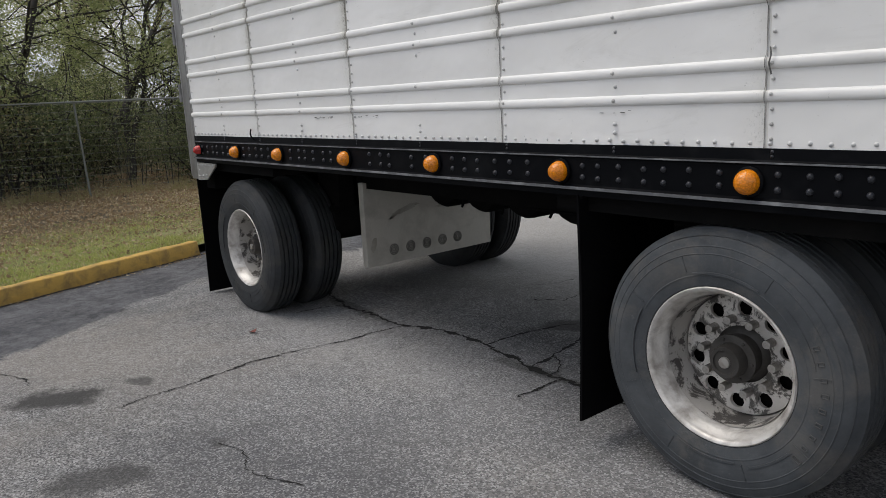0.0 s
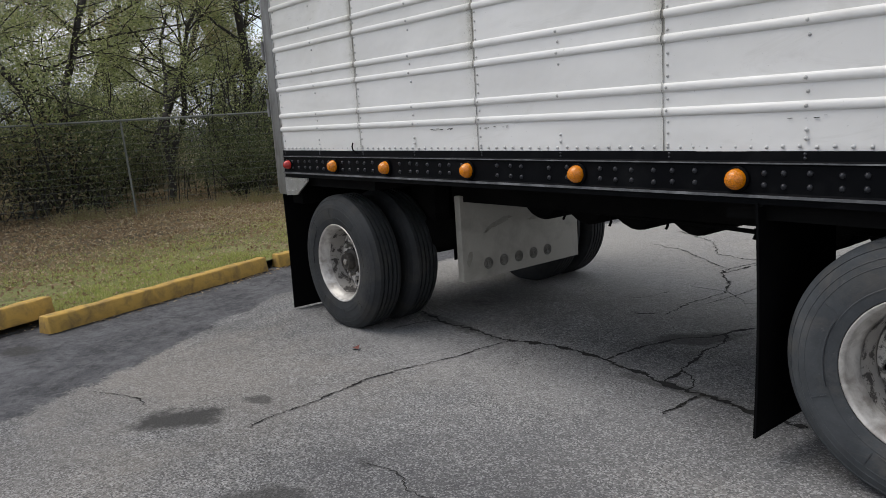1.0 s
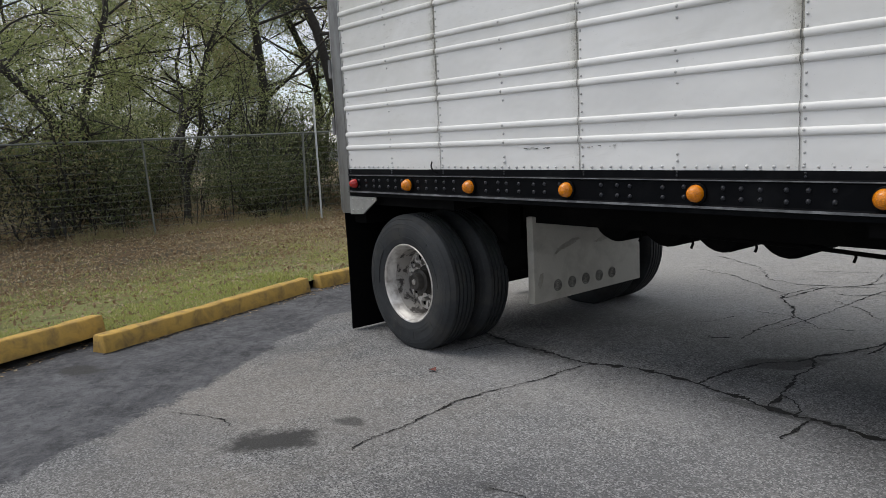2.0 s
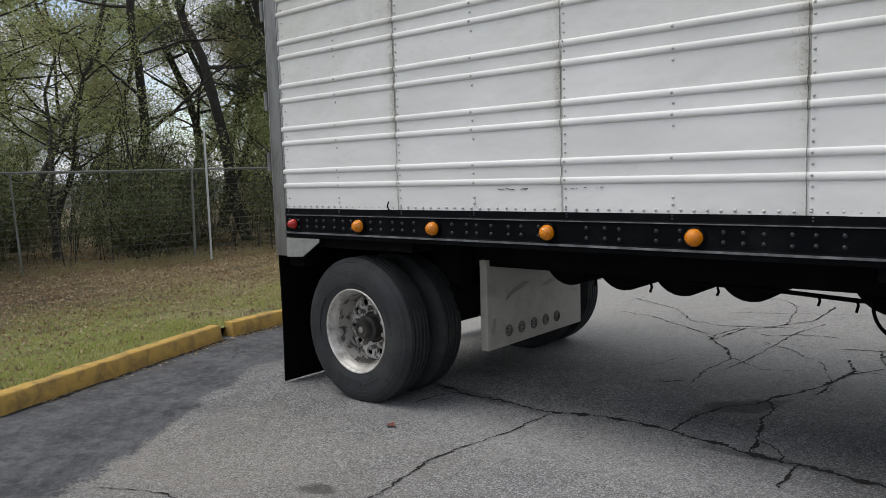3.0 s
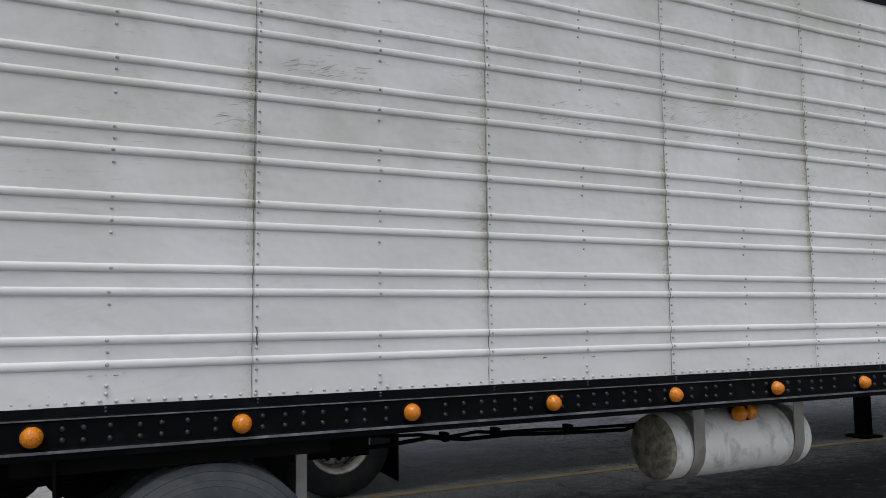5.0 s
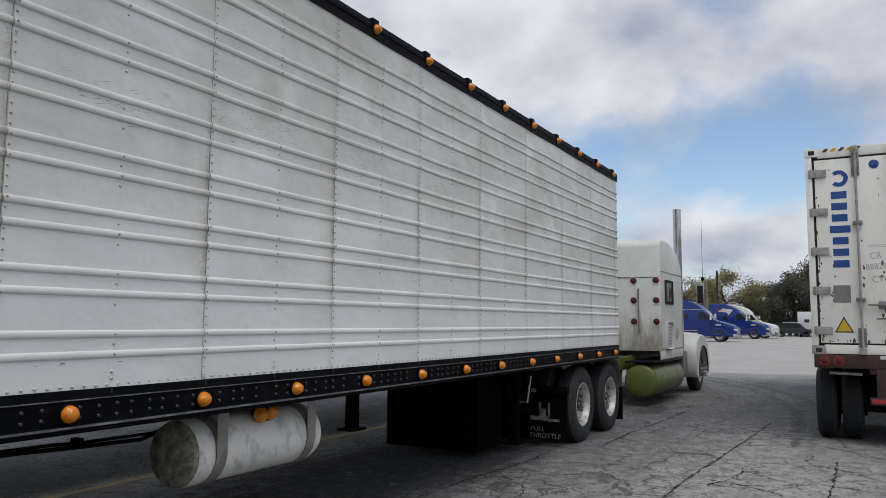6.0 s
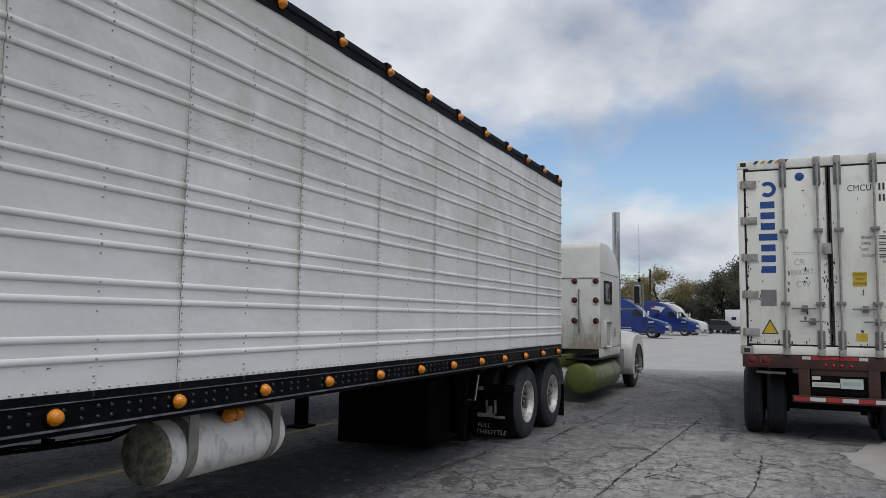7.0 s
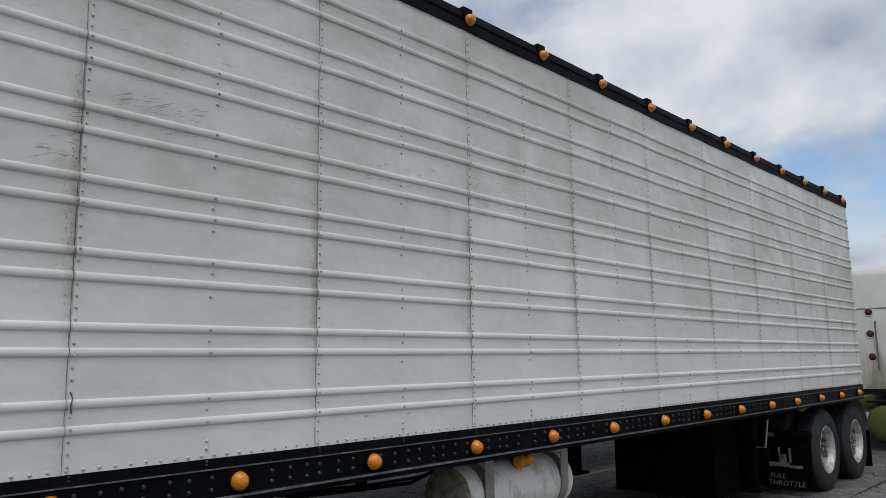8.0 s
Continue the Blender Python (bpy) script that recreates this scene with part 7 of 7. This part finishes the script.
tagged(new("leaf_litter", me), "brown fallen leaves scattered over the verge", "leaf litter", kind="stuff")
v, f = [], []
for q in range(620):
    i = rng.random()
    y = -4.2 + 7.5 * i
    x = np.interp(y, [k[1] for k in KERB], [k[0] for k in KERB]) + abs(rng.normal(0, 0.09)) + 0.02
    if abs(y + 1.75) < 0.25:
        x -= rng.uniform(0, 0.3)
    s1, a = rng.uniform(0.008, 0.03), rng.uniform(0, 6.28)
    ca, sa, k = math.cos(a) * s1, math.sin(a) * s1, len(v)
    z = ground_z(x)
    v += [(x - ca, y - sa, z + 0.006), (x + sa * 0.4, y - ca * 0.4, z + 0.010), (x + ca, y + sa, z + 0.008), (x - sa * 0.4, y + ca * 0.4, z + 0.012)]
    f.append((k, k + 1, k + 2, k + 3))
me = bpy.data.meshes.new("kerb_litter")
me.from_pydata(v, [], f)
me.materials.append(M["leaflitter"])
tagged(new("kerb_litter", me), "dry leaf scraps gathered along the kerb foot", "leaf litter", kind="stuff")
s = Shape().add([(1.29, -0.25, -0.038), (1.32, -0.265, -0.024), (1.36, -0.24, -0.032), (1.33, -0.21, -0.014), (1.31, -0.22, -0.036)], [(0, 1, 2), (0, 2, 3), (0, 3, 4)])
solo("fallen_leaf", s, M["leafred"], "curled dark red leaf on the asphalt", "leaf")

# ---- cracks, stains and lines on the lot ----
def crack(pts, width, seed):
    """A jagged dirt-filled crack along rough points."""
    rnd2 = random.Random(seed)
    path = []
    for a, b in zip(pts, pts[1:]):
        a, b = Vector((*a, 0)), Vector((*b, 0))
        n2 = max(2, int((b - a).length / 0.018))
        side = Vector((-(b - a).y, (b - a).x, 0)).normalized()
        for k in range(n2):
            t = k / n2
            p = a.lerp(b, t)
            path.append(p + Vector((0.6, 0.8, 0)) * (0.026 * noise.noise((p.x * 5, p.y * 5, 4)) + 0.03 * noise.noise((p.x * 19, p.y * 19, 4)) + 0.022 * noise.noise((p.x * 60, p.y * 60, 4))))
    path.append(Vector((*pts[-1], 0)))
    s = Shape()
    vs, m2 = [], len(path)
    for k, p in enumerate(path):
        d = path[min(k + 1, m2 - 1)] - path[max(k - 1, 0)]
        nrm = Vector((-d.y, d.x, 0)).normalized()
        w = width * max(0.3, 0.45 + 1.2 * noise.noise((p.x * 8, p.y * 8, seed + 3)) + 0.9 * noise.noise((p.x * 45, p.y * 45, seed + 3))) * (1 if 0 < k < m2 - 1 else 0.1)
        vs += [(p + nrm * w)[:2] + (0.004 + ground_z(p.x),), (p - nrm * w)[:2] + (0.004 + ground_z(p.x),)]
    s.add(vs, [(2 * k, 2 * k + 1, 2 * k + 3, 2 * k + 2) for k in range(m2 - 1)])
    return s


CRACKS = [
    ([(0.62, 0.76), (1.03, 0.63), (1.35, 0.57), (1.65, 0.58), (2.01, 0.55), (2.24, 0.65), (2.53, 0.68), (2.78, 0.66), (3.02, 0.60), (3.27, 0.55), (3.46, 0.53), (3.68, 0.51), (4.1, 0.47)], 0.016),
    ([(2.78, 0.66), (2.77, 0.92), (2.80, 1.04), (2.88, 1.30), (3.02, 1.44), (3.05, 1.63), (3.14, 1.80), (3.25, 2.1), (3.34, 2.62), (3.22, 2.95)], 0.013),
    ([(3.27, 0.55), (3.23, 0.73), (3.19, 0.96), (3.13, 1.11), (3.14, 1.37), (3.04, 1.60)], 0.010),
    ([(3.46, 0.53), (3.33, 0.71), (3.26, 0.76), (3.22, 0.74)], 0.008),
    ([(3.51, 0.50), (3.52, 0.34), (3.52, 0.18)], 0.009),
    ([(1.22, 0.60), (1.12, 0.42), (1.10, 0.22)], 0.007),
    ([(2.01, 0.55), (2.0, 0.25), (1.96, -0.1), (1.92, -0.32), (1.91, -0.56), (1.92, -0.71), (1.99, -0.97), (1.99, -1.23), (2.05, -1.36)], 0.006),
    ([(0.71, -1.82), (0.96, -1.68), (1.11, -1.63), (1.27, -1.65)], 0.005),
    ([(2.86, -1.16), (3.04, -1.11), (3.21, -1.17), (3.34, -1.14), (3.53, -1.06)], 0.005),
    ([(2.47, 1.71), (2.42, 2.11), (2.46, 2.50), (2.38, 2.72), (2.0, 3.23), (2.11, 3.73)], 0.009),
    ([(2.11, 2.56), (2.45, 2.56), (2.76, 2.32), (3.0, 2.4)], 0.005),
    ([(0.71, 4.01), (1.18, 3.87), (2.01, 3.29), (2.08, 3.14)], 0.007),
    ([(2.08, 3.14), (2.15, 3.76), (2.29, 3.85), (2.59, 4.41), (2.58, 5.29)], 0.009),
    ([(0.42, 4.88), (1.18, 4.42), (1.57, 3.87), (1.91, 3.77), (2.58, 4.0)], 0.007),
    ([(2.41, 1.73), (2.30, 1.62), (2.20, 1.66)], 0.006),
    ([(3.27, 1.86), (3.30, 2.45), (3.51, 2.82), (3.36, 3.37), (3.52, 3.6)], 0.008),
    ([(2.54, 2.15), (2.59, 2.86), (2.6, 3.72), (2.72, 4.3)], 0.007),
    ([(3.34, 2.62), (3.62, 2.58), (3.9, 2.80), (4.3, 2.7)], 0.006),
    ([(3.1, 3.3), (3.36, 3.37), (3.8, 3.2), (4.4, 3.5)], 0.006),
    ([(9.4, -1.5), (10.83, -1.62), (11.61, -1.66), (12.71, -1.68), (13.75, -1.76), (15.62, -1.88), (18.0, -2.0)], 0.012),
    ([(12.71, -1.68), (12.57, -2.19), (12.29, -2.62)], 0.008),
    ([(13.55, -2.13), (12.98, -2.14), (12.35, -1.93)], 0.008),
    ([(14.52, -3.06), (13.33, -3.06), (12.37, -3.03), (11.0, -2.9)], 0.009),
    ([(10.4, 0.35), (11.58, 0.29), (12.62, 0.16), (13.78, 0.21)], 0.010),
    ([(14.07, -0.26), (15.59, -0.26), (16.77, -0.35), (19.23, -0.46)], 0.012),
]
for i, (pts, w) in enumerate(CRACKS):
    solo("pavement_crack", crack(pts, w * 1.4, i), M["crack"], "dark jagged crack in the asphalt", "crack", "cracks in the lot", "structure", smooth=None)
rnd = random.Random(31)
s = Shape()
for k in range(150):
    x, y = rnd.uniform(6, 24), rnd.uniform(-4.2, 3.0)
    if k > 105:
        x, y = rnd.uniform(0.5, 6), rnd.uniform(1.6, 9)
    a = rnd.choice((0.0, 1.57)) + rnd.gauss(0, 0.5)
    pts = [(x, y)]
    for q in range(rnd.randint(2, 6)):
        a += rnd.gauss(0, 0.45)
        l = rnd.uniform(0.15, 0.45)
        pts.append((pts[-1][0] + l * math.cos(a), pts[-1][1] + l * math.sin(a)))
    c = crack(pts, rnd.uniform(0.003, 0.008), 100 + k)
    s.add(c.v, c.f)
solo("pavement_hairline_cracks", s, M["crack"], "web of fine cracks across the old asphalt", "crack", kind="stuff", smooth=None)


for i, (a, b) in enumerate(BLOCKS[:3]):
    dirt = crack([(a[0] + (b[0] - a[0]) * q / 6 + 0.012, a[1] + (b[1] - a[1]) * q / 6) for q in range(7)], 0.042, 60 + i)
    solo("kerb_dirt", dirt, M["crack"], "black soil washed along the kerb foot", "dirt", "soil at the kerb", "structure", smooth=None)
ends = [(15.1, -4.03), (15.8, -4.3), (16.5, -4.66), (17.5, -5.2), (17.5, -8.0), (12.4, -8.0), (12.9, -5.0), (13.4, -4.35), (14.2, -4.12)]
vs = []
for a, b in zip(ends, ends[1:] + ends[:1]):
    for q in range(12):
        x, y = a[0] + (b[0] - a[0]) * q / 12, a[1] + (b[1] - a[1]) * q / 12
        vs.append((x + 0.12 * noise.noise((x * 3, y * 3, 1)), y + 0.12 * noise.noise((x * 4, y * 4, 8))))
s = Shape().add([(x, y, 0.004) for x, y in vs], [tuple(range(len(vs)))])
solo("pavement_patch", s, M["slab"], "pale patched concrete area", "pavement patch", kind="structure", smooth=None)
s = Shape().box(6.6, 15.5, 3.22, 3.33, 0.001, 0.004)
solo("road_line", s, M["paintline"], "worn faded yellow parking line", "road line", kind="structure")


# ---- far side of the lot ----
def far_truck(x, y, paint, roof_paint, label, sleeper_len=2.2, mark=False):
    """A conventional tractor facing -y. Local: forward is -y."""
    t = thing("parked_truck", (x, y, 0), label, "truck", "trucks across the lot")
    side = []
    prof = [(0.15, 0.45), (0.0, 0.7), (0.05, 1.25), (0.35, 1.55), (1.9, 1.95), (2.05, 2.05), (2.75, 2.85), (3.2, 3.3), (3.9, 3.68), (4.6, 3.82), (4.0 + sleeper_len, 3.85), (4.05 + sleeper_len, 0.75), (3.1, 0.65), (3.0, 0.55), (2.6, 0.5)]
    bm = bmesh.new()
    a = [bm.verts.new((-1.2, q, z)) for q, z in prof]
    b = [bm.verts.new((1.2, q, z)) for q, z in prof]
    n2 = len(prof)
    bm.faces.new(a)
    bm.faces.new(b[::-1])
    for k in range(n2):
        bm.faces.new((a[k], b[k], b[(k + 1) % n2], a[(k + 1) % n2]))
    bmesh.ops.recalc_face_normals(bm, faces=bm.faces[:])
    for v2 in bm.verts:
        if v2.co.y < 2.0 and v2.co.z > 0.9:
            v2.co.x *= 0.86
    bmesh.ops.bevel(bm, geom=[e for e in bm.edges if abs(e.verts[0].co.x - e.verts[1].co.x) < 0.05], offset=0.12, segments=3, affect="EDGES", profile=0.5)
    bm.verts.index_update()
    s = Shape().add([v2.co[:] for v2 in bm.verts], [[v2.index for v2 in q.verts] for q in bm.faces])
    bm.free()
    bd = part("cab_body", s, paint, t, smooth=40)
    for sx in (-1, 1):
        xx2 = 1.205 * sx
        pw = Shape().add([(xx2, 2.35, 2.1), (xx2, 2.75, 2.68), (xx2, 3.25, 2.72), (xx2, 3.3, 2.05)], [(0, 1, 2, 3)])
        part("side_window", pw, M["glass"], bd)
        part("mirror", Shape().box(xx2 - 0.1, xx2 + 0.16 * sx, 2.15, 2.3, 2.0, 2.6, 0.03), M["whitepaint"], bd)
        part("fuel_tank", Shape().lathe([(3.4, 0.0), (3.4, 0.32), (4.9, 0.32), (4.9, 0.0)], (0.95 * sx, 0, 0.62), "y", 20), M["chrome"], bd)
        part("fender", Shape().lathe([(-1.19, 0.72), (-1.22, 0.6), (-0.8, 0.6), (-0.8, 0.72)], (0, 1.55, 0.55), "x", 20, 0, math.pi, closed=True) if sx < 0 else Shape().lathe([(1.19, 0.72), (1.22, 0.6), (0.8, 0.6), (0.8, 0.72)], (0, 1.55, 0.55), "x", 20, 0, math.pi, closed=True), paint, bd)
        for q in (1.55, 5.3 + sleeper_len * 0.4, 6.6 + sleeper_len * 0.4):
            w = mount("wheel", WM["tyre"], t, pose(1.2 * sx, q, 0.515, 0, 0, 90 if sx > 0 else -90))
            mount("rim", WM["rim"], w)
            mount("wheel_disc", WM["disc"], w, pose(0, -0.1, 0))
    for sx in (-1, 1):
        xo = 1.206 * sx
        part("door_gap", Shape().box(min(xo, xo - 0.01 * sx), max(xo, xo - 0.01 * sx), 3.36, 3.40, 0.75, 2.8), M["gasket"], bd)
        part("door_gap", Shape().box(min(xo, xo - 0.01 * sx), max(xo, xo - 0.01 * sx), 2.2, 2.24, 0.75, 2.1), M["gasket"], bd)
        part("step", Shape().box(min(0.9 * sx, 1.22 * sx), max(0.9 * sx, 1.22 * sx), 2.35, 3.2, 0.38, 0.48, 0.01), M["chrome"], bd)
        part("fairing_strip", Shape().box(min(xo, xo - 0.01 * sx), max(xo, xo - 0.01 * sx), 3.45, 3.95 + sleeper_len, 0.98, 1.04), M["chrome"], bd, "thin bright trim strip")
        part("headlamp", Shape().box(min(0.78 * sx, 1.12 * sx), max(0.78 * sx, 1.12 * sx), 0.0, 0.3, 0.95, 1.2, 0.05), M["tapewhite"], bd, "clear headlamp")
        part("sleeper_window", Shape().box(min(xo, xo - 0.01 * sx), max(xo, xo - 0.01 * sx), 4.3, 4.75, 2.1, 2.5), M["glass"], bd)
        part("mirror_arm", Shape().tube([(1.1 * sx, 2.3, 2.55), (1.32 * sx, 2.2, 2.55), (1.32 * sx, 2.2, 2.0), (1.1 * sx, 2.3, 1.95)], 0.025, 6), M["rail"], bd)
        part("intake_vent", Shape().box(min(1.04 * sx, 1.2 * sx), max(1.04 * sx, 1.2 * sx), 1.35, 1.85, 1.45, 1.62, 0.02), M["chrome"], bd)
    for k in range(5):
        part("roof_lamp", Shape().dome((-0.7 + 0.35 * k, 3.55, 3.52), 0.06, 0.06, (0, -0.5, 0.86), 8, 2), M["amber"], bd)
    part("grille", Shape().box(-0.55, 0.55, -0.05, 0.1, 0.75, 1.3, 0.03), M["chrome"], bd)
    part("windscreen", Shape().add([(-1.0, 2.12, 2.12), (1.0, 2.12, 2.12), (0.95, 2.7, 2.79), (-0.95, 2.7, 2.79)], [(0, 1, 2, 3)]).move(Matrix.Translation((0, -0.03, 0.03))), M["glass"], bd)
    part("bumper", Shape().box(-1.22, 1.22, -0.08, 0.35, 0.32, 0.75, 0.06), M["chrome"], bd)
    part("roof_cap", Shape().box(-1.0, 1.0, 3.9, 4.0 + sleeper_len, 3.83, 3.9, 0.03), roof_paint, bd)
    part("frame_rail", Shape().box(-0.45, 0.45, 3.0, 7.4 + sleeper_len * 0.4, 0.65, 0.9), M["under"], t)
    if mark:
        mk = Shape().add([(-1.207, 3.6, 3.2), (-1.207, 4.7, 3.35), (-1.207, 5.2, 3.0), (-1.207, 4.3, 2.9), (-1.207, 4.1, 2.6)], [(0, 1, 2, 3), (0, 3, 4)])
        part("side_mark", mk, M["tapewhite"], bd, "plain pale swoosh shape")
        mk = Shape().add([(-1.209, 4.6, 3.2), (-1.209, 5.4, 3.3), (-1.209, 5.1, 3.1)], [(0, 1, 2)])
        part("side_mark", mk, M["tapered"], bd)
    return t


far_truck(78.0, 6.25, M["bluepaint"], M["bluepaint"], "glossy blue sleeper truck parked across the lot", 2.4)
far_truck(94.0, 5.1, M["bluepaint"], M["bluepaint"], "blue sleeper truck with a pale side mark across the lot", 2.2, True)
far_truck(99.0, 4.6, M["whitepaint"], M["whitepaint"], "white sleeper truck parked behind a blue one", 2.2)
far_truck(84.0, 10.6, M["bluepaint"], M["whitepaint"], "dark blue truck mostly hidden behind another", 2.4)


def far_car():
    c = thing("parked_car", (112, 3.7, 0), "dark grey car parked far across the lot", "car")
    prof = [(0.0, 0.4), (0.05, 0.75), (0.9, 0.95), (1.5, 1.5), (3.0, 1.62), (4.1, 1.45), (4.6, 0.95), (4.65, 0.4)]
    s = Shape().extrude([(q - 2.0, z * 1.15) for q, z in prof], "x", -0.95, 0.95)
    s.v = [(a, b, c2) for a, b, c2 in s.v]
    bd = part("body", s, M["darkpaint"], c)
    part("side_window", Shape().box(-0.97, -0.955, -0.6, 1.9, 1.2, 1.7, 0.0), M["glass"], bd)
    part("roof", Shape().box(-0.8, 0.8, -0.3, 1.6, 1.84, 1.9, 0.02), M["whitepaint"], bd)
    for q in (-1.2, 1.7):
        for sx in (-0.95, 0.75):
            part("wheel", Shape().lathe([(sx, 0.0), (sx, 0.36), (sx + 0.2, 0.36), (sx + 0.2, 0.0)], (0, q, 0.36), "x", 20), M["tyre"], c)


far_car()
bt = thing("box_truck", (114, 2.5, 0), "white box truck seen from behind across the lot", "truck")
part("box_body", Shape().box(0, 6, -1.1, 1.1, 1.0, 3.3, 0.04), M["whitepaint"], bt)
part("underframe", Shape().box(0.05, 6.5, -1.0, 1.0, 0.55, 1.0, 0.02), M["under"], bt)
part("cab", Shape().box(6.1, 7.8, -1.0, 1.0, 0.5, 2.6, 0.1), M["whitepaint"], bt)
part("door_latch", Shape().box(-0.03, 0.0, -0.3, 0.3, 1.9, 2.3, 0.01), M["gasket"], bt)
for x in (1.2, 6.9):
    for y in (-1.0, 0.72):
        part("wheel", Shape().lathe([(y, 0.0), (y, 0.45), (y + 0.28, 0.45), (y + 0.28, 0.0)], (x, 0, 0.45), "y", 20), M["tyre"], bt)
for k, (x, y) in enumerate(((88, 16.0), (90, 19.5))):
    t = thing("parked_trailer", (x, y, 0), "pale dry-van trailer parked far across the lot", "trailer", "far trailers")
    part("body", Shape().box(-1.25, 1.25, 0, 12, 1.1, 3.9, 0.03), M["whitepaint"], t)
    part("underframe", Shape().box(-0.9, 0.9, 0.2, 11.8, 0.7, 1.1), M["under"], t)
    for q in (9.8, 11.0):
        for sx in (-1.2, 0.65):
            part("wheel", Shape().lathe([(sx, 0.0), (sx, 0.5), (sx + 0.55, 0.5), (sx + 0.55, 0.0)], (0, q, 0.5), "x", 24), M["tyre"], t)
    part("support_leg", Shape().box(-0.8, -0.65, 2.4, 2.55, 0.0, 0.72).box(0.65, 0.8, 2.4, 2.55, 0.0, 0.72), M["under"], t)
part_pole = Shape().tube([(118, 14.2, 0), (118, 14.2, 9.2)], 0.14, 8)
solo("utility_pole", part_pole, M["bark"], "weathered wooden utility pole beyond the lot", "utility pole")
OAKS = [
    tree_kind("tree", 41, 9.0, 5.2, 0.30, 9000, 0.17, M["leaf_tan"], "broad half-bare tan oak beyond the lot", 0.3, 1, 0.25, 0.45),
    tree_kind("tree", 42, 9.0, 4.6, 0.32, 12000, 0.18, M["leaf_oak"], "dense dark green oak beyond the lot", 0.05, 1, 0.2, 0.5),
]
rnd = random.Random(9)
spots = [(122, 12.0, 0, 1.12), (126, 17, 0, 0.85), (124, 8.0, 0, 0.9), (120, 4.2, 1, 0.95), (126, 5.5, 1, 0.9), (122, -0.5, 1, 1.1), (128, -6, 1, 1.15), (130, 1.0, 1, 0.9), (128, 22, 1, 0.9), (130, 28, 0, 1.0), (128, -13, 1, 1.0), (127, -20, 0, 1.1), (131, 10, 1, 0.7), (131, 15, 0, 0.7)]
used = set()
for x, y, k, sc in spots:
    m = Matrix.Translation((x, y, -0.05)) @ Matrix.Rotation(rnd.uniform(0, 6.28), 4, "Z") @ Matrix.Diagonal((sc, sc, sc, 1))
    if k not in used:
        OAKS[k].matrix_basis = m
        base_scale = sc
        used.add(k)
        tagged(OAKS[k], group="trees beyond the lot")
        OAKS[k]["first"] = sc
    else:
        q = OAKS[k].scale[0]
        copy_thing(OAKS[k], m @ Matrix.Diagonal((1 / q, 1 / q, 1 / q, 1)))
